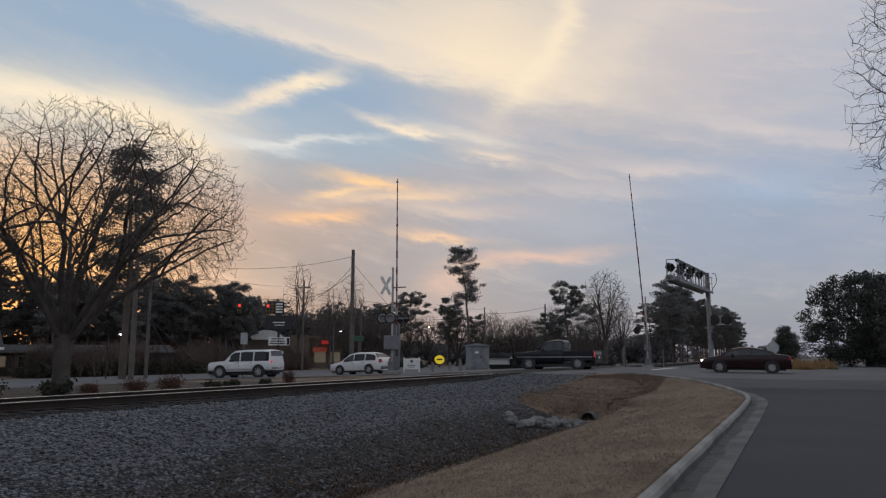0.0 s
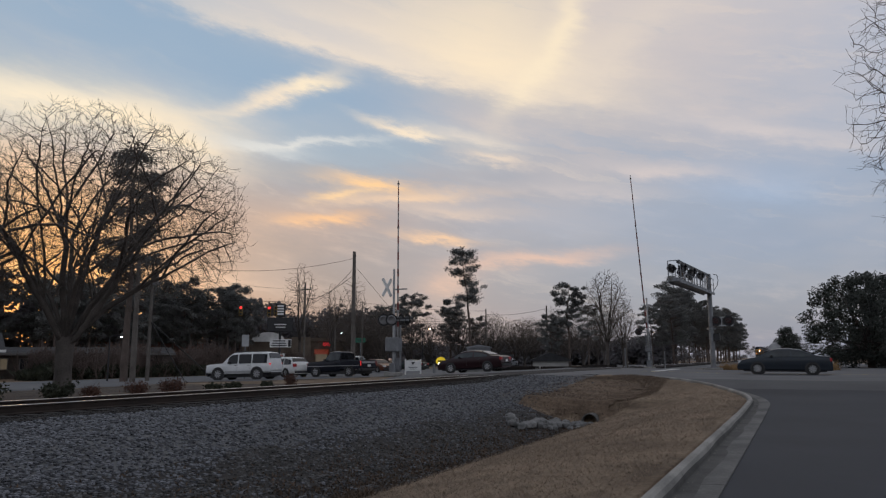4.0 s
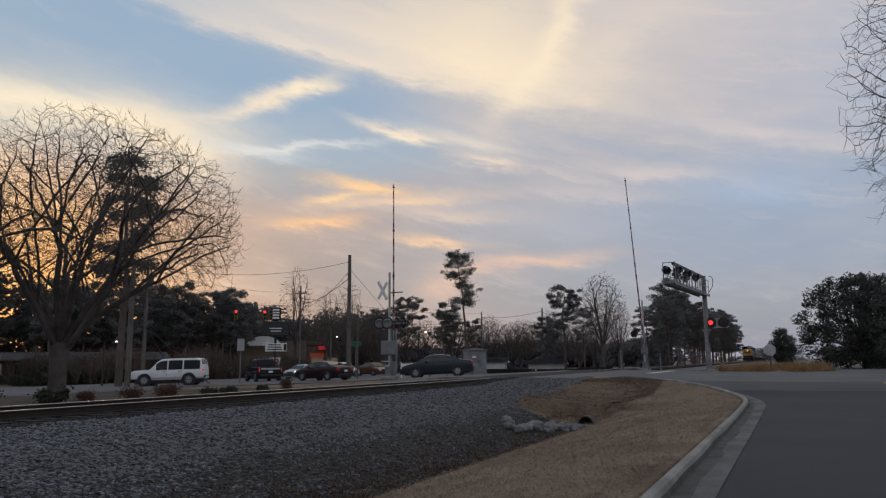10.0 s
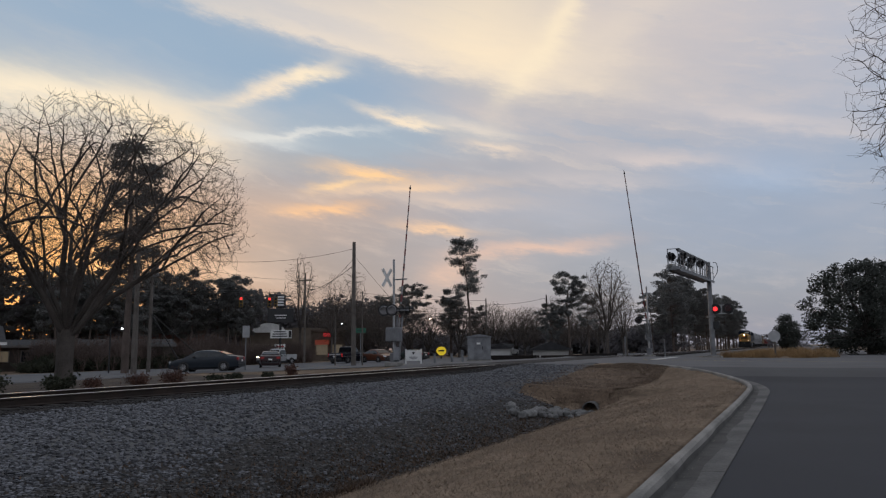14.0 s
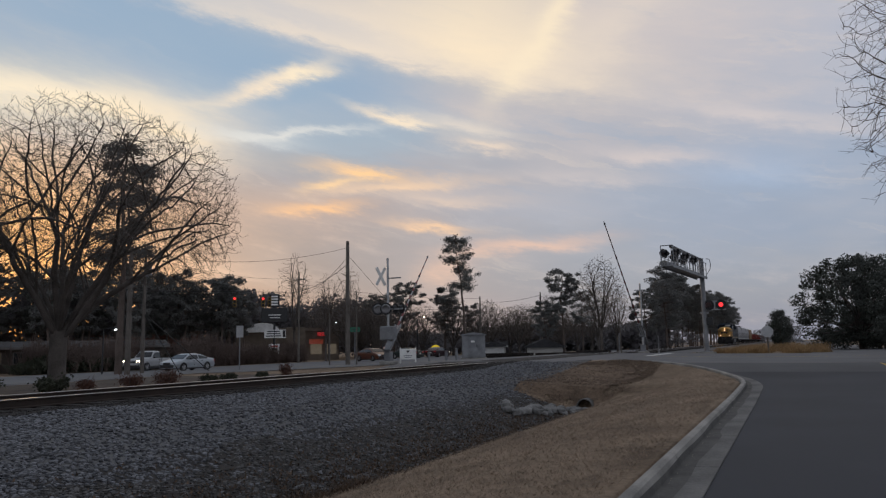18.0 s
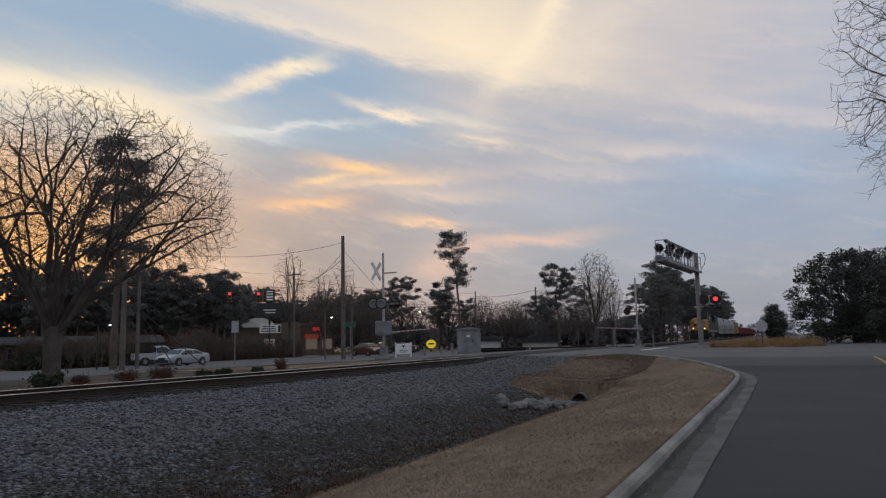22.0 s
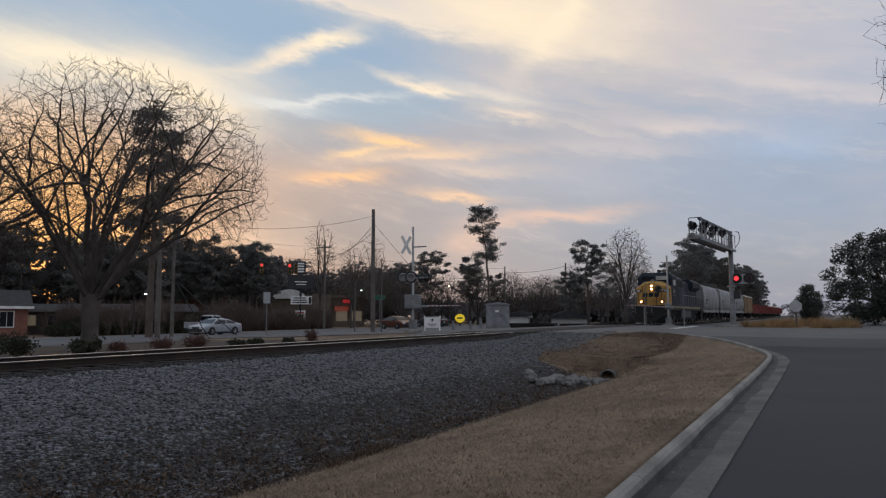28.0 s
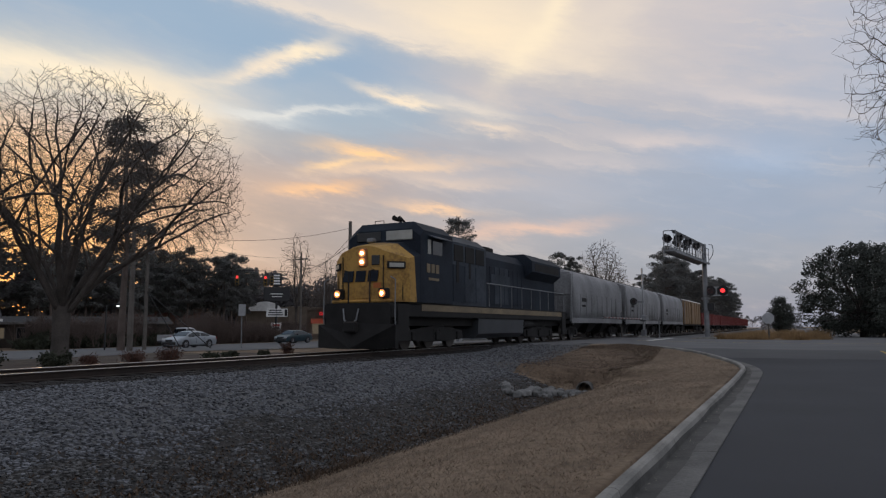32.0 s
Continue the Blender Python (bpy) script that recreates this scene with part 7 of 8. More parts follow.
def engine():
    t = thing("locomotive", Matrix.Identity(4), "blue and yellow diesel freight locomotive with lit headlamps", "locomotive")
    part("pilot_plow", Shape().prism([(-1.60, 0.12), (-1.62, 0.95), (1.62, 0.95), (1.60, 0.12), (0.75, 0.08), (-0.75, 0.08)], 0.42, 0.65).add(
        [(-1.6, 0.40, 0.12), (0, -0.02, 0.10), (1.6, 0.40, 0.12), (-1.6, 0.41, 0.95), (0, 0.22, 1.0), (1.6, 0.41, 0.95)], [(0, 1, 4, 3), (1, 2, 5, 4), (0, 3, 4, 5, 2, 1)]), SOOT, t, "black snow plow")
    part("coupler", Shape().box(-0.16, 0.16, -0.05, 0.9, 0.72, 1.0, 0.04).box(-0.26, 0.26, -0.1, 0.22, 0.66, 1.06, 0.06), SOOT, t)
    part("front_deck", Shape().box(-1.5, 1.5, 0.55, 1.6, 1.15, 1.62, 0.04).box(-1.35, 1.35, 0.51, 0.75, 0.95, 1.69), SOOT, t)
    part("hose", Shape().path([(-0.6, 0.5, 1.5), (-0.5, 0.42, 1.1), (-0.25, 0.40, 0.92), (0.0, 0.42, 1.1), (0.05, 0.5, 1.5)], 0.03), GALV, t, "pale looped air hose")
    for s in (-1, 1):
        st = part("step_well", Shape().box(s * 1.5 - 0.06, s * 1.5 + 0.06, 0.7, 1.5, 0.35, 1.65), SOOT, t)
        for k in range(4):
            part("step", Shape().box(s * 1.32 - 0.22, s * 1.32 + 0.22, 0.75 + 0.06 * k, 1.45, 0.42 + 0.34 * k, 0.46 + 0.34 * k), GALV, st)
        part("grab_iron", Shape().path([(s * 1.5, 0.62, 0.7), (s * 1.5, 0.58, 1.2), (s * 1.5, 0.6, 2.45), (s * 1.3, 0.62, 2.55)], 0.022), GALV, t)
        part("front_rail", Shape().path([(s * 0.45, 0.6, 1.62), (s * 0.45, 0.6, 2.75), (s * 0.62, 0.6, 2.8)], 0.03), SOOT, t)
    part("sill", Shape().box(-1.5, 1.5, 1.5, 21.7, 1.22, 1.66, 0.03), SOOT, t)
    for s in (-1, 1):
        part("sill_stripe", Shape().box(s * 1.505 - 0.012, s * 1.505 + 0.012, 2.6, 21.6, 1.44, 1.68), STRIPE, t, "yellow stripe along the frame")
    part("underframe", Shape().box(-1.15, 1.15, 1.4, 21.4, 0.9, 1.22), SOOT, t)
    part("walkway", Shape().box(-1.52, 1.52, 1.6, 21.6, 1.67, 1.73), SOOT, t)
    part("fuel_tank", Shape().prism([(-1.42, 0.55), (-1.2, 0.34), (1.2, 0.34), (1.42, 0.55), (1.45, 1.22), (-1.45, 1.22)], 8.2, 14.2), TANK, t, "grey fuel tank")
    part("air_reservoir", Shape().tube((1.2, 14.5, 1.0), (1.2, 16.0, 1.0), 0.2, n=10), SOOT, t)
    # nose
    def nose_ring(y, w, e, c, back=0.0):
        return [(-w, y + back, 1.73), (w, y + back, 1.73), (w, y, e), (w * 0.55, y, c - 0.06), (0.25, y, c), (-0.25, y, c), (-w * 0.55, y, c - 0.06), (-w, y, e)]

    nose = part("nose", Shape().rings([nose_ring(0.88, 0.94, 3.44, 3.66), nose_ring(1.48, 1.56, 3.22, 3.76, 0.12), nose_ring(1.86, 1.585, 3.30, 3.86, 0.20)]), ENGINE_YELLOW, t, "yellow short hood with angled corners")
    part("nose_side", Shape().rings([nose_ring(1.865, 1.58, 3.295, 3.855, 0.20), nose_ring(2.36, 1.58, 3.42, 3.95)]), ENGINE_BLUE, t, "dark blue side of the short hood")
    part("anti_climber", Shape().box(-1.25, 1.25, 0.68, 0.96, 1.70, 1.80, 0.03), ENGINE_YELLOW, nose, "dirty yellow ledge")
    part("roof_beacon", Shape().box(-0.16, 0.12, 1.35, 1.6, 3.84, 3.98, 0.02), GALV, nose)
    part("nose_door", Shape().box(-0.36, 0.36, 0.85, 0.876, 1.85, 2.95, 0.015), ENGINE_YELLOW, nose)
    part("nose_window", Shape().box(0.36, 0.70, 0.84, 0.878, 2.98, 3.32, 0.02), GLASS, nose)
    for x in (-0.62, -0.10, 0.42):
        part("maker_mark", Shape().prism([(x - 0.22, 2.42), (x + 0.20, 2.42), (x + 0.26, 2.80), (x - 0.16, 2.80)], 0.82, 0.835), ENGINE_BLUE, nose, "plain dark blue block")
    part("headlamp_box", Shape().box(-0.17, 0.17, 0.79, 1.05, 2.92, 3.58, 0.04), mat("rusty_lamp_box", (0.20, 0.08, 0.03), (0.30, 0.14, 0.05), 0.6), nose)
    for z in (3.10, 3.40):
        part("reflector", disc(0.14, 0.775, 0.789, 16, 0, z), LAMP_HALO, nose, "amber halo painted round the lamp")
        part("headlamp", disc(0.05, 0.755, 0.774, 14, 0, z), HEAD_GLOW, nose, "glowing headlamp")
    for s in (-1, 1):
        nb = part("number_board", Shape().box(-0.34, 0.34, -0.05, 0.05, -0.13, 0.13, 0.02), SOOT, nose, "black board with a pale strip of figures", pose(s * 1.24, 1.13, 3.08, 0, 0, s * 44))
        part("line_of_figures", Shape().box(-0.27, 0.27, -0.062, -0.052, -0.075, 0.075), PALE_FILL, nb)
        part("grab_iron", Shape().path([(s * 0.86, 0.86, 1.8), (s * 0.86, 0.84, 3.3)], 0.02).path([(s * 1.38, 1.36, 1.8), (s * 1.38, 1.36, 2.7)], 0.02), SOOT, nose)
        dl = part("ditch_lamp_box", Shape().box(s * 0.95 - 0.17, s * 0.95 + 0.17, 0.62, 0.9, 1.84, 2.18, 0.03), SOOT, t)
        part("reflector", disc(0.13, 0.60, 0.618, 16, s * 0.95, 2.0), LAMP_HALO, dl, "amber halo painted round the lamp")
        part("ditch_lamp", disc(0.045, 0.575, 0.599, 14, s * 0.95, 2.0), DITCH_GLOW, dl, "glowing ditch lamp")
    part("warning_plate", Shape().box(0.44, 0.74, 0.86, 0.877, 2.2, 2.38), mat("orange_plate", (0.4, 0.12, 0.03), (0.5, 0.16, 0.05)), nose)
    # cab
    cs = lambda y, w, e, c, lo=1.73: [(-w, y, lo), (w, y, lo), (w, y, e), (w * 0.72, y, c), (-w * 0.72, y, c), (-w, y, e)]
    cab = part("cab", Shape().rings([cs(2.36, 1.585, 4.08, 4.38), cs(2.62, 1.59, 4.32, 4.66), cs(5.2, 1.59, 4.32, 4.66)]), ENGINE_BLUE, t, "dark blue cab")
    for a, b, m in ((-1.2, -0.12, GLASS), (0.12, 1.25, PALE_FILL)):
        part("windscreen", Shape().box(a, b, 2.30, 2.352, 3.98, 4.33, 0.02), m, cab)
    for s in (-1, 1):
        part("side_window", Shape().box(s * 1.595 - 0.01, s * 1.595 + 0.012, 2.95, 3.2, 3.5, 4.02), PALE_FILL if s > 0 else GLASS, cab)
        part("side_window", Shape().box(s * 1.595 - 0.01, s * 1.595 + 0.012, 3.35, 4.2, 3.5, 4.02), GLASS, cab)
        part("window_awning", Shape().prism([(s * 1.56, 4.16), (s * 1.85, 4.06), (s * 1.85, 4.09), (s * 1.56, 4.22)], 3.0, 4.7), ENGINE_GREY, cab)
        part("cab_figures", Shape().box(s * 1.60 - 0.008, s * 1.60 + 0.008, 2.85, 3.12, 2.82, 3.14).box(s * 1.60 - 0.008, s * 1.60 + 0.008, 3.24, 3.51, 2.82, 3.14).box(s * 1.60 - 0.008, s * 1.60 + 0.008, 3.63, 3.9, 2.82, 3.14), STRIPE, cab, "faded yellow bars of figures")
        part("cab_letters", Shape().box(s * 1.60 - 0.008, s * 1.60 + 0.008, 3.0, 3.9, 2.55, 2.64), STRIPE, cab)
    part("horn", Shape().tube((0.3, 3.2, 4.76), (0.3, 2.6, 4.84), 0.03, 0.10, 8).tube((0.45, 3.2, 4.76), (0.45, 2.75, 4.84), 0.03, 0.09, 8), SOOT, cab)
    part("antenna", Shape().path([(-0.9, 3.2, 4.7), (-0.9, 3.2, 4.86), (-0.5, 3.2, 4.86), (-0.5, 3.2, 4.7)], 0.015), SOOT, cab)
    # equipment cabinet behind the cab
    cab2 = part("electrical_cabinet", Shape().rings([cs(5.21, 1.50, 4.20, 4.52), cs(9.0, 1.50, 4.20, 4.52)]), ENGINE_GREY, t, "grey blue electrical cabinet")
    for s in (-1, 1):
        for k in range(3):
            part("grille", Shape().box(s * 1.51 - 0.015, s * 1.51 + 0.015, 5.5 + 1.15 * k, 6.45 + 1.15 * k, 3.45, 4.1, 0.01), SOOT, cab2)
        for k in range(3):
            part("door_panel", Shape().box(s * 1.508 - 0.012, s * 1.508 + 0.012, 5.4 + 1.2 * k, 6.5 + 1.2 * k, 1.85, 3.3), ENGINE_BLUE if k == 0 else ENGINE_GREY, cab2)
        part("dark_streak", Shape().box(s * 1.53 - 0.006, s * 1.53 + 0.006, 5.7, 5.95, 2.6, 3.44).box(s * 1.53 - 0.006, s * 1.53 + 0.006, 7.0, 7.2, 2.8, 3.44), SOOT, cab2, "black soot streak")
    # long hood
    hood_part = part("long_hood", Shape().rings([cs(9.01, 1.08, 3.95, 4.32), cs(20.9, 1.08, 3.95, 4.32)]), ENGINE_BLUE, t, "dark blue long hood")
    for s in (-1, 1):
        for k in range(10):
            part("hood_door", Shape().box(s * 1.085 - 0.012, s * 1.085 + 0.012, 9.2 + 0.64 * k, 9.78 + 0.64 * k, 1.9, 3.6, 0.006), ENGINE_GREY if 3 <= k <= 5 else ENGINE_BLUE, hood_part)
        part("side_mark", Shape().box(s * 1.11 - 0.006, s * 1.11 + 0.006, 10.6, 13.2, 2.75, 3.25), ENGINE_GREY, hood_part, "faded lettering strip")
        part("radiator_grille", Shape().box(s * 1.55 - 0.02, s * 1.55 + 0.012, 15.9, 20.3, 3.72, 4.1), SOOT, hood_part)
    part("exhaust_stack", Shape().box(-0.45, 0.45, 11.4, 12.6, 4.3, 4.62, 0.05), SOOT, hood_part)
    part("roof_vent", Shape().box(-0.7, 0.7, 9.4, 10.8, 4.3, 4.48, 0.04), SOOT, hood_part)
    wing = [(-1.08, 3.3), (-1.55, 3.66), (-1.55, 4.2), (-1.1, 4.55), (1.1, 4.55), (1.55, 4.2), (1.55, 3.66), (1.08, 3.3)]
    part("radiator_housing", Shape().prism(wing, 15.4, 20.7), ENGINE_BLUE, t, "overhanging radiator housing")
    for s in (-1, 1):
        ys = [9.4 + 1.5 * k for k in range(9)]
        rail_line([(s * 1.48, 9.1, 2.75)] + [(s * 1.48, y, 2.75) for y in ys] + [(s * 1.48, 21.55, 2.75)], [(s * 1.48, y, 2.75) for y in ys + [21.5]], t, GALV)
        part("rear_step", Shape().box(s * 1.5 - 0.05, s * 1.5 + 0.05, 20.9, 21.6, 0.4, 1.7), SOOT, t)
        part("rear_grab_iron", Shape().path([(s * 1.5, 21.65, 0.6), (s * 1.5, 21.7, 2.7)], 0.022), GALV, t)
    part("rear_coupler", Shape().box(-0.16, 0.16, 21.6, 22.4, 0.72, 1.0, 0.04), SOOT, t)
    for o in t.children_recursive:
        for v in o.data.vertices:
            if v.co.z > 1.2:
                v.co.z = 1.2 + (v.co.z - 1.2) * 1.06
    sets = bogie(t, 4.6, (-2.0, 0, 2.0), 1.08) + bogie(t, 17.6, (-2.0, 0, 2.0), 1.08)
    return t, sets


def hopper(length, label):
    t = thing("hopper_wagon", Matrix.Identity(4), label, "freight wagon", "wagons of the train")
    y0, y1 = 0.7, length - 0.7

    def ring(y, lo, top):
        h = [(1.36, lo), (1.50, lo + 0.10), (1.575, 2.0), (1.60, 2.6), (1.595, 3.1), (1.555, 3.6), (1.46, 4.0), (1.28, 4.3), (1.02, top - 0.1), (0.7, top)]
        return [(x, y, z) for x, z in h] + [(-x, y, z) for x, z in reversed(h)]

    part("body", Shape().rings([ring(y0 + 0.2, 2.3, 4.50), ring(y0 + 0.55, 1.5, 4.58), ring(y0 + 0.8, 1.36, 4.58), ring(y1 - 0.8, 1.36, 4.58), ring(y1 - 0.55, 1.5, 4.58), ring(y1 - 0.2, 2.3, 4.50)]), HOPPER_GREY, t, "curved grey hopper body", smooth=True)
    for e, s in ((y0, 1), (y1, -1)):
        part("end_bulkhead", Shape().box(-1.42, 1.42, min(e + s * 0.12, e + s * 0.245), max(e + s * 0.12, e + s * 0.245), 2.9, 4.35, 0.03), HOPPER_GREY, t)
    part("side_sill", Shape().box(-1.55, -1.42, y0, y1, 1.1, 1.42).box(1.42, 1.55, y0, y1, 1.1, 1.42), HOPPER_GREY, t)
    part("end_platform", Shape().box(-1.5, 1.5, y0, y0 + 2.0, 1.05, 1.25).box(-1.5, 1.5, y1 - 2.0, y1, 1.05, 1.25), SOOT, t)
    for e, s in ((y0, 1), (y1, -1)):
        part("slope_sheet", Shape().add([(-1.3, e + s * 1.0, 2.9), (1.3, e + s * 1.0, 2.9), (1.0, e + s * 3.0, 1.2), (-1.0, e + s * 3.0, 1.2), (-1.3, e + s * 1.1, 3.0), (1.3, e + s * 1.1, 3.0), (1.0, e + s * 3.1, 1.3), (-1.0, e + s * 3.1, 1.3)], [(0, 1, 2, 3), (4, 7, 6, 5), (0, 4, 5, 1), (1, 5, 6, 2), (2, 6, 7, 3), (3, 7, 4, 0)]), SOOT, t)
        for sx in (-1.5, 1.5):
            part("corner_post", Shape().box(sx - 0.05, sx + 0.05, e + s * 0.05 - 0.06, e + s * 0.05 + 0.06, 1.2, 4.2), HOPPER_GREY, t)
            part("end_brace", Shape().tube((sx * 0.98, e + s * 0.2, 1.3), (sx * 0.98, e + s * 1.0, 3.6), 0.05, n=5), HOPPER_GREY, t)
            lad = part("ladder", Shape().box(sx - 0.02, sx + 0.02, e + s * 0.45 - 0.02, e + s * 0.45 + 0.02, 1.0, 4.3), HOPPER_GREY, t)
            for k in range(8):
                part("rung", Shape().tube((sx, e + s * 0.08, 1.3 + 0.38 * k), (sx, e + s * 0.45, 1.3 + 0.38 * k), 0.015, n=4), HOPPER_GREY, lad)
    part("roof_walk", Shape().box(-0.55, 0.55, y0 + 0.4, y1 - 0.4, 4.62, 4.67).box(-0.35, 0.35, y0 + 2, y1 - 2, 4.5, 4.62), SOOT, t, "dark roof walkway")
    n = 3 if length > 16 else 2
    for k in range(n):
        c = y0 + 3.4 + (y1 - y0 - 6.8) * (k + 0.0) / (n - 1)
        part("discharge_chute", Shape().add([(-1.3, c - 1.9, 1.5), (1.3, c - 1.9, 1.5), (1.3, c + 1.9, 1.5), (-1.3, c + 1.9, 1.5), (-0.6, c - 0.5, 0.45), (0.6, c - 0.5, 0.45), (0.6, c + 0.5, 0.45), (-0.6, c + 0.5, 0.45)], [(0, 3, 2, 1), (4, 5, 6, 7), (0, 1, 5, 4), (1, 2, 6, 5), (2, 3, 7, 6), (3, 0, 4, 7)]), SOOT, t)
    for s in (-1, 1):
        for k in range(int((y1 - y0) / 1.5) - 1):
            part("side_rib", Shape().box(s * 1.60 - 0.02, s * 1.60 + 0.02, y0 + 1.9 + 1.5 * k, y0 + 1.96 + 1.5 * k, 1.6, 3.0), HOPPER_GREY, t)
        part("data_panel", Shape().box(s * 1.61 - 0.008, s * 1.61 + 0.008, y0 + 2.3, y0 + 3.6, 2.5, 2.75).box(s * 1.61 - 0.008, s * 1.61 + 0.008, y0 + 2.3, y0 + 3.2, 2.15, 2.3), SOOT, t, "dark strips of stencilled writing")
    part("coupler", Shape().box(-0.15, 0.15, -0.02, y0 + 0.3, 0.74, 0.98).box(-0.15, 0.15, y1 - 0.3, length + 0.02, 0.74, 0.98), SOOT, t)
    return t, bogie(t, y0 + 1.5, (-0.89, 0.89)) + bogie(t, y1 - 1.5, (-0.89, 0.89))


def boxcar(length):
    t = thing("box_wagon", Matrix.Identity(4), "ochre yellow box wagon with a pale roof", "freight wagon", "wagons of the train")
    y0, y1 = 0.8, length - 0.8
    part("body", Shape().box(-1.5, 1.5, y0, y1, 1.15, 4.25, 0.04), BOXCAR_ORANGE, t)
    part("roof", Shape().prism([(-1.56, 4.25), (1.56, 4.25), (1.5, 4.36), (0, 4.58), (-1.5, 4.36)], y0 - 0.05, y1 + 0.05), WHITE, t, "pale roof")
    for s in (-1, 1):
        part("sliding_door", Shape().box(s * 1.54 - 0.035, s * 1.54 + 0.035, length / 2 - 1.6, length / 2 + 1.6, 1.2, 4.15, 0.01), BOXCAR_ORANGE, t)
        for k in range(9):
            y = y0 + 0.4 + k * (y1 - y0 - 0.8) / 8
            part("side_rib", Shape().box(s * 1.52 - 0.03, s * 1.52 + 0.03, y - 0.05, y + 0.05, 1.2, 4.2), BOXCAR_ORANGE, t)
        part("ladder", Shape().path([(s * 1.56, y0 + 0.1, 1.2), (s * 1.56, y0 + 0.1, 4.2)], 0.02).path([(s * 1.56, y0 + 0.5, 1.2), (s * 1.56, y0 + 0.5, 4.2)], 0.02), GALV, t)
    part("frame", Shape().box(-1.3, 1.3, y0, y1, 0.95, 1.15), SOOT, t)
    part("coupler", Shape().box(-0.15, 0.15, 0, y0, 0.74, 0.98).box(-0.15, 0.15, y1, length, 0.74, 0.98), SOOT, t)
    return t, bogie(t, y0 + 1.5, (-0.89, 0.89)) + bogie(t, y1 - 1.5, (-0.89, 0.89))


def gondola(length):
    t = thing("open_wagon", Matrix.Identity(4), "low dark red open freight wagon", "freight wagon", "wagons of the train")
    y0, y1 = 0.8, length - 0.8
    part("floor", Shape().box(-1.45, 1.45, y0, y1, 1.0, 1.25), SOOT, t)
    for s in (-1, 1):
        part("side", Shape().box(s * 1.48 - 0.05, s * 1.48 + 0.05, y0, y1, 1.1, 2.95, 0.01), WAGON_RED, t)
        for k in range(10):
            y = y0 + 0.3 + k * (y1 - y0 - 0.6) / 9
            part("side_rib", Shape().box(s * 1.56 - 0.05, s * 1.56 + 0.05, y - 0.06, y + 0.06, 1.15, 2.95), WAGON_RED, t)
    part("end", Shape().box(-1.43, 1.43, y0, y0 + 0.1, 1.2, 2.95), WAGON_RED, t)
    part("end", Shape().box(-1.43, 1.43, y1 - 0.1, y1, 1.2, 2.95), WAGON_RED, t)
    part("coupler", Shape().box(-0.15, 0.15, 0, y0, 0.74, 0.98).box(-0.15, 0.15, y1, length, 0.74, 0.98), SOOT, t)
    return t, bogie(t, y0 + 1.5, (-0.89, 0.89)) + bogie(t, y1 - 1.5, (-0.89, 0.89))


TRAIN = []
HOPPER_LENGTHS = (16.3, 19.2, 17.3)
run = 0.0
made = engine()
TRAIN.append((made[0], 0.0, made[1]))
run = 22.35
for k, length in enumerate(HOPPER_LENGTHS):
    made = hopper(length, "grey three-bay covered hopper wagon" if length > 16 else "short grey two-bay covered hopper wagon")
    TRAIN.append((made[0], run, made[1]))
    run += length
made = boxcar(20.4)
TRAIN.append((made[0], run, made[1]))
run += 20.4
first, sets = gondola(16.0)
TRAIN.append((first, run, sets))
run += 16.0
for k in range(7):
    nxt = copy_thing(first, Matrix.Identity(4))
    TRAIN.append((nxt, run, []))
    run += 16.0

# ---- what moves ----
def road_z(x, y):
    return ground_z(x, y) + 0.014


def drive(key, rows):
    """Drive a vehicle along the road: seconds, x, y, heading in degrees; its wheels roll with the way it goes."""
    ob, wheels = VEHICLES[key]
    poses = []
    for t, x, y, h in rows:
        c, s = math.cos(radians(h)), math.sin(radians(h))
        f, b = road_z(x + 1.4 * c, y + 1.4 * s), road_z(x - 1.4 * c, y - 1.4 * s)
        poses.append((t, pose(x, y, (f + b) / 2) @ pose(0, 0, 0, 0, 0, h) @ pose(0, 0, 0, 0, -math.degrees(math.atan2(f - b, 2.8)), 0)))
    walk(ob, poses)
    turn, rows_of_turn = 0.0, [(0.0, 0.0)]
    r = wheels[0].matrix_basis.translation.z
    for (t0, x0, y0, h0), (t1, x1, y1, h1) in zip(rows, rows[1:]):
        if y1 > 90 or x1 < -75 or x1 > 25:
            continue
        a = math.degrees(math.hypot(x1 - x0, y1 - y0) / r)
        n = max(1, math.ceil(a / 75))
        rows_of_turn += [(t0 + (t1 - t0) * (k + 1) / n, turn + a * (k + 1) / n) for k in range(n)]
        turn += a
    rows_of_turn = [p for k, p in enumerate(rows_of_turn) if k == 0 or p[0] > rows_of_turn[k - 1][0]] + ([(32.0, turn)] if rows_of_turn[-1][0] < 31.9 else [])
    for wheel in wheels:
        at = wheel.matrix_basis.translation.copy()
        walk(wheel, [(t, pose(at.x, at.y, at.z) @ Matrix.Rotation(radians(a), 4, "Y")) for t, a in rows_of_turn])


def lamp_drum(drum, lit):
    """Imitate flashing: turn the drum so that its lit face shows in the spans given, and its dark face in between."""
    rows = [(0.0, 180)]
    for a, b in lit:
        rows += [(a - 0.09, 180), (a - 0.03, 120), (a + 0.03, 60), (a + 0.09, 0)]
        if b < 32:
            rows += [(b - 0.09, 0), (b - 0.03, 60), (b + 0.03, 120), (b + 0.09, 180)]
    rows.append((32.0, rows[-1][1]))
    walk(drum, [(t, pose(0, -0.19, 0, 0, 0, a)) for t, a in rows])


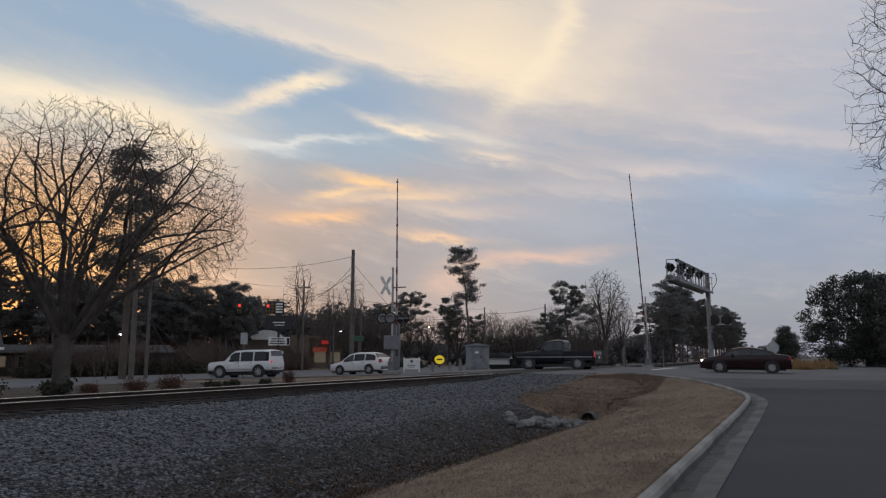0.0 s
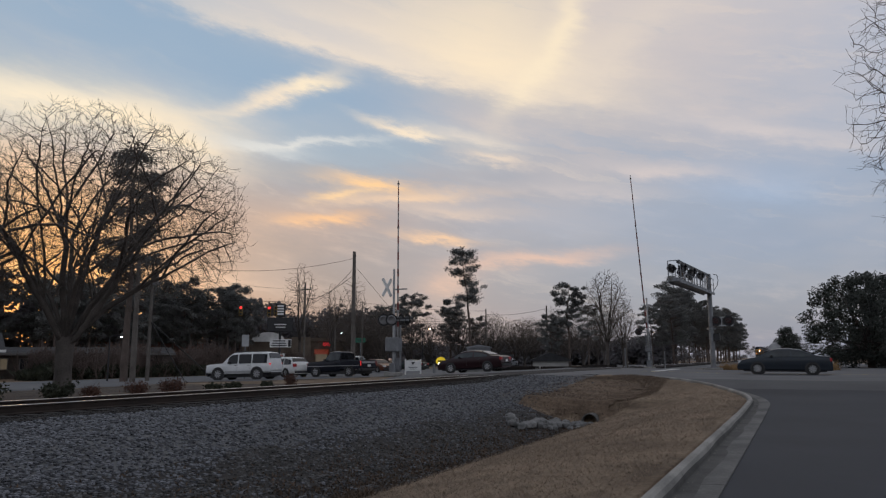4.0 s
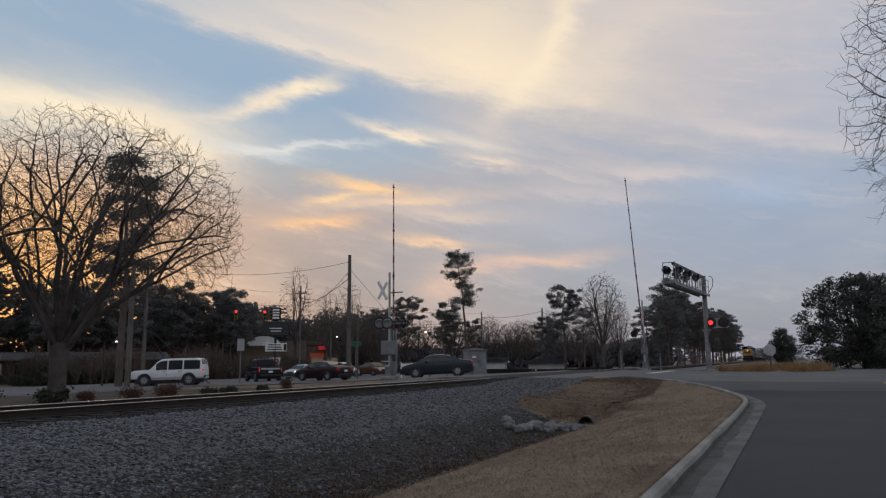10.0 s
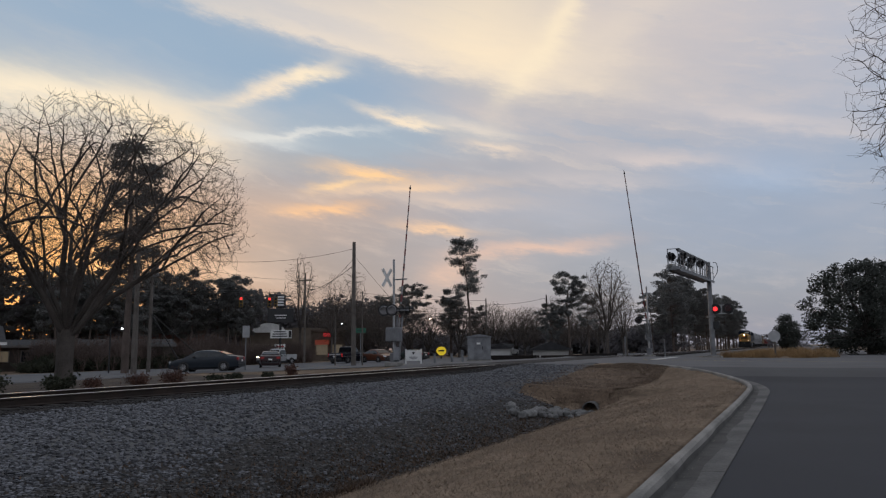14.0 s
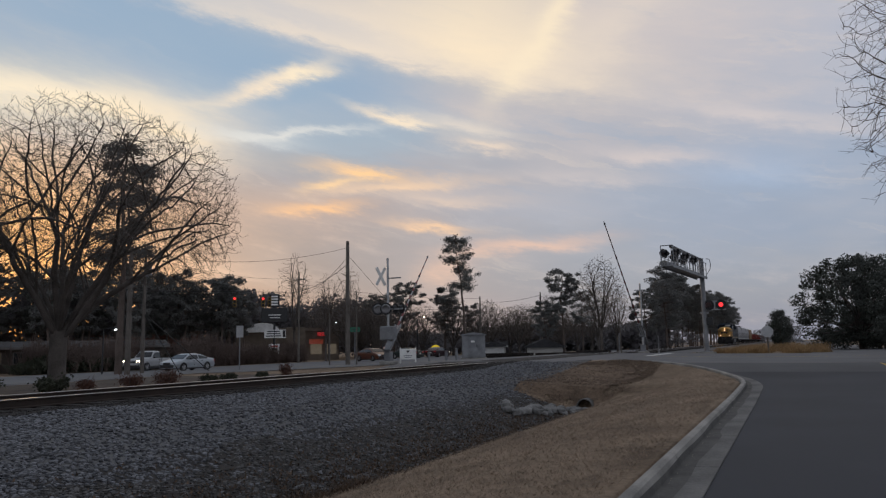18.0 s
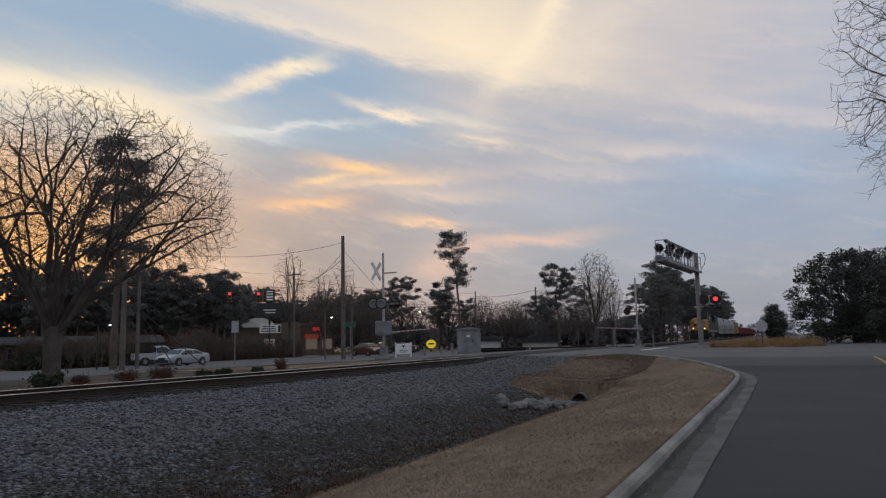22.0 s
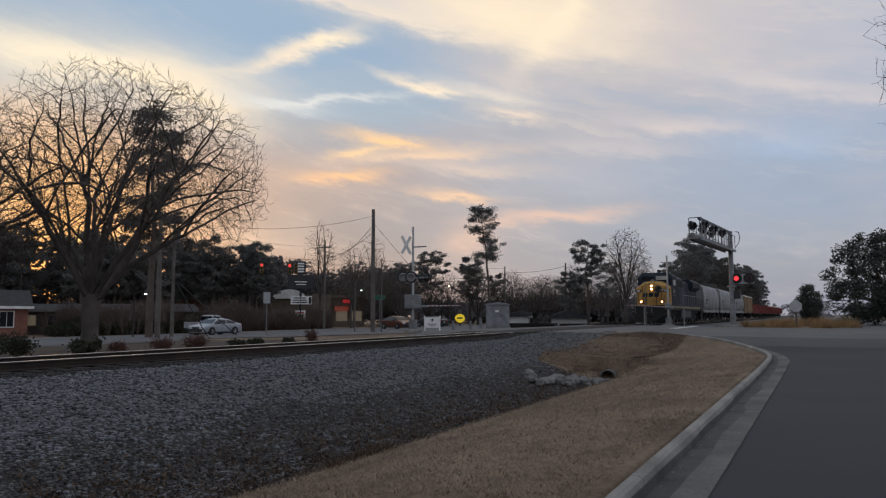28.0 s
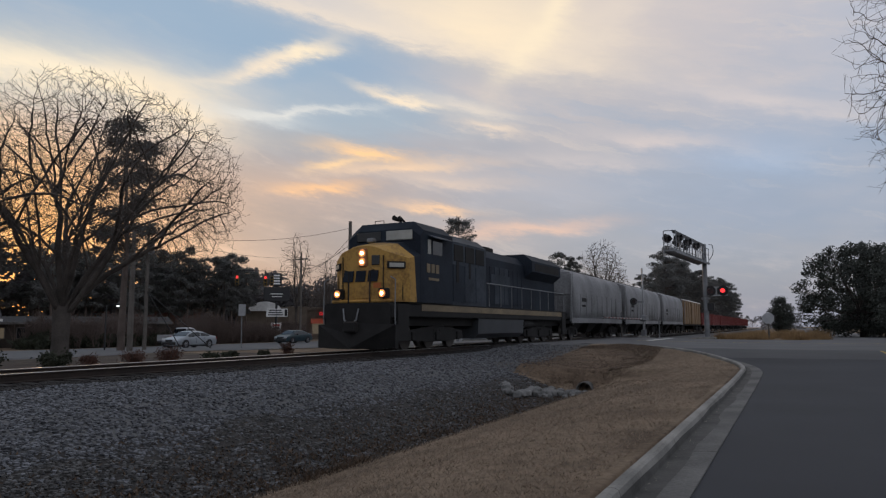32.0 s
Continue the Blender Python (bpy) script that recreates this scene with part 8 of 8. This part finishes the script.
def motions():
    drive("suv", (
        (0, -34.49, 39.78, -168.8), (2, -34.66, 39.75, -168), (4, -34.74, 39.73, -168), (6, -34.74, 39.73, -168), (7, -34.78, 39.72, -167), (7.5, -34.9, 39.7, -167), (8, -35.17, 39.64, -165.9),
        (8.5, -35.68, 39.5, -163.4), (9, -36.55, 39.21, -158.4), (9.5, -37.78, 38.65, -153.9), (10, -39.29, 37.84, -147.8), (10.5, -40.82, 36.56, -127.5), (11, -41.85, 34.42, -109.6), (11.5, -42.68, 31.74, -103.5),
        (12, -43.07, 28.77, -93.1), (13.5, -43.38, 19.78, -90.9), (15.5, -43.41, 7.82, -90.1), (17.5, -43.42, -4.15, -90.1), (19.5, -43.43, -16.11, -90.1), (21.5, -43.44, -28.08, -90.1), (23.5, -43.45, -40.04, -90.1),
        (25.5, -43.47, -52, -90.1), (27.5, -43.48, -63.97, -90.1), (29.5, -43.49, -75.93, -90.1), (31.5, -43.5, -87.9, -90.1), (32, -43.5, -90.89, -90.1),
    ))
    drive("crossover", (
        (0, -29.25, 46.26, 178.7), (1, -32.31, 46.34, 177.9), (1.5, -33.56, 46.39, 175.6), (2, -34.6, 46.49, 172), (2.5, -35.43, 46.62, 168.9), (3, -36.08, 46.77, 166.3), (4.5, -37.3, 47.05, 163), (5.5, -38.7, 47.6, 156), (6.5, -41.6, 49.4, 140),
        (7.0, -43.2, 51.2, 126), (7.5, -44.3, 53.3, 108), (8.5, -45, 58.2, 93), (9.5, -45, 64.5, 90), (11, -45, 76, 90), (13, -45, 95, 90), (17, -45, 139, 90), (32, -45, 310, 90),
    ))
    drive("pickup", (
        (0, -14, 46, 180), (1, -19.14, 46.07, 177.6), (2, -24.52, 46.35, 176.9), (2.5, -26.89, 46.47, 176.9), (3, -28.81, 46.58, 176.9), (3.5, -30.25, 46.66, 176.1), (4.5, -32.47, 46.87, 170.3),
        (5, -33.52, 47.1, 164.4), (5.5, -34.51, 47.41, 161), (6, -35.3, 47.69, 159.7), (6.5, -35.81, 47.89, 159.1), (7.5, -36.48, 48.14, 158.9), (8, -36.97, 48.33, 158.4), (8.5, -37.71, 48.62, 157.4),
        (9, -38.62, 49.01, 154.1), (9.5, -39.58, 49.51, 148.5), (10, -41.2, 50.0, 143), (10.5, -42.1, 50.8, 138), (11, -42.9, 51.8, 132), (11.5, -43.88, 53.57, 124.5), (12, -45.19, 56.45, 106.8),
        (12.5, -46.18, 60.08, 101.1), (13, -46.5, 63.55, 90.6), (13.5, -46.51, 66.73, 90.1), (14, -46.51, 70.43, 90.1), (14.5, -46.52, 75.19, 90.1), (15, -46.53, 80.63, 90.1), (17, -46.56, 103.12, 90.1),
        (19, -46.6, 125.62, 90.1), (21, -46.63, 148.12, 90.1), (23, -46.66, 170.63, 90.1), (25, -46.69, 193.13, 90.1), (27, -46.73, 215.62, 90.1), (29, -46.76, 238.13, 90.1), (31, -46.79, 260.62, 90.1),
        (32, -46.81, 271.88, 90.1),
    ))
    drive("maroon", (
        (0, -2.75, 46, 180), (0.5, -4.45, 46, 180), (1, -6.28, 46, 180), (1.5, -8.38, 46, 180), (3, -15.4, 46, 179.9), (3.5, -17.8, 46.02, 178.5), (4, -20.09, 46.11, 177.1),
        (5, -24.32, 46.34, 176.9), (5.5, -26.18, 46.44, 176.9), (6, -27.74, 46.52, 176.9), (6.5, -29.09, 46.59, 176.9), (7, -30.26, 46.66, 176.1), (7.5, -31.16, 46.72, 174.8), (8, -31.71, 46.77, 173.4),
        (8.5, -31.96, 46.8, 172.5), (9.5, -32.3, 46.85, 170.3), (10, -32.8, 46.93, 167.9), (10.5, -33.66, 47.14, 164.4), (11, -34.9, 47.55, 160.1), (12, -38.06, 48.77, 156.8), (12.5, -39.27, 49.33, 150),
        (13, -40.1, 49.84, 143.7), (13.5, -41.19, 50.73, 137.7), (14, -43.47, 53.05, 129.4), (14.5, -45.59, 57.81, 105.8), (15, -46.5, 63.27, 90.8), (15.5, -46.51, 68.13, 90.1), (16, -46.52, 72.79, 90.1),
        (16.5, -46.52, 77.82, 90.1), (17, -46.53, 83.43, 90.1), (19, -46.57, 107.67, 90.1), (21, -46.6, 132, 90.1), (23, -46.64, 156.33, 90.1), (25, -46.68, 180.67, 90.1), (27, -46.71, 205, 90.1),
        (29, -46.75, 229.33, 90.1), (31, -46.78, 253.67, 90.1), (32, -46.8, 265.83, 90.1),
    ))
    drive("grey", (
        (0, 19.69, 46, 180), (2, 9.44, 46, 180), (4, -0.81, 46, 180), (5, -5.87, 46, 180), (5.5, -8.12, 46, 180), (6, -10.07, 46, 180), (6.5, -11.87, 46, 180.3),
        (7, -13.6, 45.97, 183.2), (7.5, -15.2, 45.82, 189.1), (8, -16.65, 45.51, 194.1), (9, -19.25, 44.78, 196.2), (10, -21.58, 44.05, 200.3), (10.5, -22.83, 43.56, 203.4), (11, -24.24, 42.91, 205.4),
        (11.5, -25.87, 42.12, 205.7), (12, -27.69, 41.27, 202.4), (12.5, -29.8, 40.56, 192.5), (13, -32.22, 40.14, 188.5), (13.5, -34.81, 39.72, 193), (14, -37.37, 38.85, 205.4), (14.5, -39.79, 37.53, 218),
        (15, -41.48, 35.38, 246.6), (15.5, -42.4, 32.76, 253.4), (16, -42.98, 30.06, 263.8), (16.5, -43.13, 27.29, 267.8), (18.5, -43.4, 16.19, 269.9), (20.5, -43.41, 5.09, 269.9), (22.5, -43.42, -6.01, 269.9),
        (24.5, -43.43, -17.11, 269.9), (26.5, -43.44, -28.21, 269.9), (28.5, -43.45, -39.31, 269.9), (30.5, -43.46, -50.41, 269.9), (32, -43.47, -58.74, 269.9),
    ))
    drive("silver", (
        (0, -48, 177.25, -90), (0.5, -48, 172.45, -90), (1, -48, 166.97, -90), (1.5, -48, 160.49, -90), (2.5, -48, 146.54, -90), (4.5, -48, 119.5, -90), (5, -48, 112.75, -90),
        (5.5, -48, 106.12, -90), (6, -48, 99.95, -90), (6.5, -48, 94.49, -90), (7, -48, 89.5, -90), (7.5, -48, 84.69, -90), (8, -48, 80.15, -90), (8.5, -48, 76, -90),
        (9, -48, 72.12, -90), (9.5, -48, 68.39, -90), (10, -48, 64.95, -90), (10.5, -48, 61.89, -90), (11, -48, 59.06, -90), (11.5, -48, 56.49, -90), (12, -48, 54.41, -90),
        (12.5, -48, 52.72, -90), (13, -48, 51.27, -90), (13.5, -48, 50.11, -90), (14, -48, 49.34, -90), (14.5, -48, 48.89, -90), (16, -48, 48.38, -90), (18, -48, 48.25, -90),
        (20, -48, 48.25, -90), (22, -48, 48.25, -90), (24, -48, 48.25, -90), (26, -48, 48.25, -90), (28, -48, 48.25, -90), (30, -48, 48.25, -90), (32, -48, 48.25, -90),
    ))
    drive("silver_pickup", (
        (0, -56, 191, -90), (2, -56, 172, -90), (4, -56, 153, -90), (6, -56, 134, -90), (8, -56, 115, -90), (9, -56, 105.5, -90), (9.5, -56, 100.91, -90),
        (10, -56, 96.94, -90), (10.5, -56, 93.58, -90), (11, -56, 89.82, -90), (11.5, -56, 85.41, -90), (12, -56, 81.41, -90), (12.5, -56, 78.25, -90), (14, -56, 69.55, -90),
        (14.5, -56, 66.88, -90), (15, -56, 64.56, -90), (16, -56, 59.5, -90), (17, -56, 53.8, -88),
        (18, -55.6, 50.9, -78), (19, -55, 50.2, -58), (20, -54.3, 50, -40), (20.5, -54.1, 50.2, -10), (21, -54.1, 50.7, 20), (22, -54.2, 51.7, 55), (23, -54.2, 52.7, 78), (25, -54.2, 53.8, 88),
        (32, -54.2, 53.8, 88),
    ))
    drive("teal", (
        (0, -51, 409.08, -90), (2, -51, 386.75, -90), (4, -51, 364.42, -90), (6, -51, 342.08, -90), (8, -51, 319.75, -90), (10, -51, 297.42, -90), (12, -51, 275.08, -90),
        (14, -51, 252.75, -90), (16, -51, 230.42, -90), (18, -51, 208.08, -90), (20, -51, 185.75, -90), (22, -51, 163.42, -90), (24, -51, 141.08, -90), (26, -51, 118.75, -90),
        (28, -51, 96.42, -90), (28.5, -51, 90.96, -90), (29, -51, 85.98, -90), (29.5, -51, 81.77, -90), (30, -51, 78.16, -90), (30.5, -51, 74.91, -90), (31, -51, 72, -90),
        (31.5, -51, 69.41, -90), (32, -51, 67, -90),
    ))
    drive("white_pickup", (
        (0, -47, 54.5, 90), (0.5, -47, 56.71, 90), (1, -47, 58.77, 90), (2, -47, 62.53, 90), (2.5, -47, 64.71, 90), (3, -47, 67.22, 90), (3.5, -47, 69.99, 90),
        (5, -47, 78.75, 90), (5.5, -47, 81.46, 90), (6, -47, 83.87, 90), (7, -47, 88.38, 90), (9, -47, 98.25, 90), (11, -47, 108.25, 90), (13, -47, 118.25, 90),
        (15, -47, 128.25, 90), (17, -47, 138.25, 90), (19, -47, 148.25, 90), (21, -47, 158.25, 90), (23, -47, 168.25, 90), (25, -47, 178.25, 90), (27, -47, 188.25, 90),
        (29, -47, 198.25, 90), (31, -47, 208.25, 90), (32, -47, 213.25, 90),
    ))
    # the train comes on at about twelve metres a second; its wheels turn as it nears
    way = ((0.0, 345.0), (6.0, 297.0), (13.0, 236.0), (17.0, 192.0), (20.0, 159.5), (23.0, 125.0), (25.5, 96.5), (28.0, 68.6), (30.0, 45.2), (31.0, 33.6), (32.0, 21.55))
    for wagon, behind, sets in TRAIN:
        walk(wagon, [(t, pose(TX, y + behind, RAIL_Z)) for t, y in way])
        for ws in sets:
            at = ws.matrix_basis.translation.copy()
            spin = [(0.0, 0.0)] + [(26.0 + 0.05 * k, -68 * k) for k in range(121)]
            walk(ws, [(t, pose(at.x, at.y, at.z) @ Matrix.Rotation(radians(a), 4, "X")) for t, a in spin])
    # the barrier arms fall
    lean = ((0, 0), (13.0, 0), (13.5, 6), (14.0, 15), (14.5, 19), (16.5, 39), (18.0, 55), (19.0, 64), (20.0, 72), (21.0, 82), (22.0, 88), (23.0, 89), (32, 89))
    walk(LEFT_ARM, [(t, pose(0.22, 0.1, 1.55, 0, 0, 11.5) @ pose(0, 0, 0, -a)) for t, a in lean])
    lean = ((0, 19), (13.0, 19), (13.5, 24), (14.0, 29), (14.5, 33), (16.5, 47), (18.0, 58), (19.0, 67), (20.0, 78), (21.0, 87), (22.0, 90), (32, 90))
    walk(RIGHT_ARM, [(t, pose(0.05, -0.1, 1.6) @ pose(0, 0, 0, a)) for t, a in lean])
    # the red flashers take turns, by added drums that stand in for switching
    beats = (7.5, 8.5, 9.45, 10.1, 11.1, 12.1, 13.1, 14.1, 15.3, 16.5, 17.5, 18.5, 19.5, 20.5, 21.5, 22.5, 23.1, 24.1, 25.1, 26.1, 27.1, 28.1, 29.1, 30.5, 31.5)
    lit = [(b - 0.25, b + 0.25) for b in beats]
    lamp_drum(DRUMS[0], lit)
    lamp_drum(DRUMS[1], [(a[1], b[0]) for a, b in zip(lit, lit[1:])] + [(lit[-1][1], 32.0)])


motions()
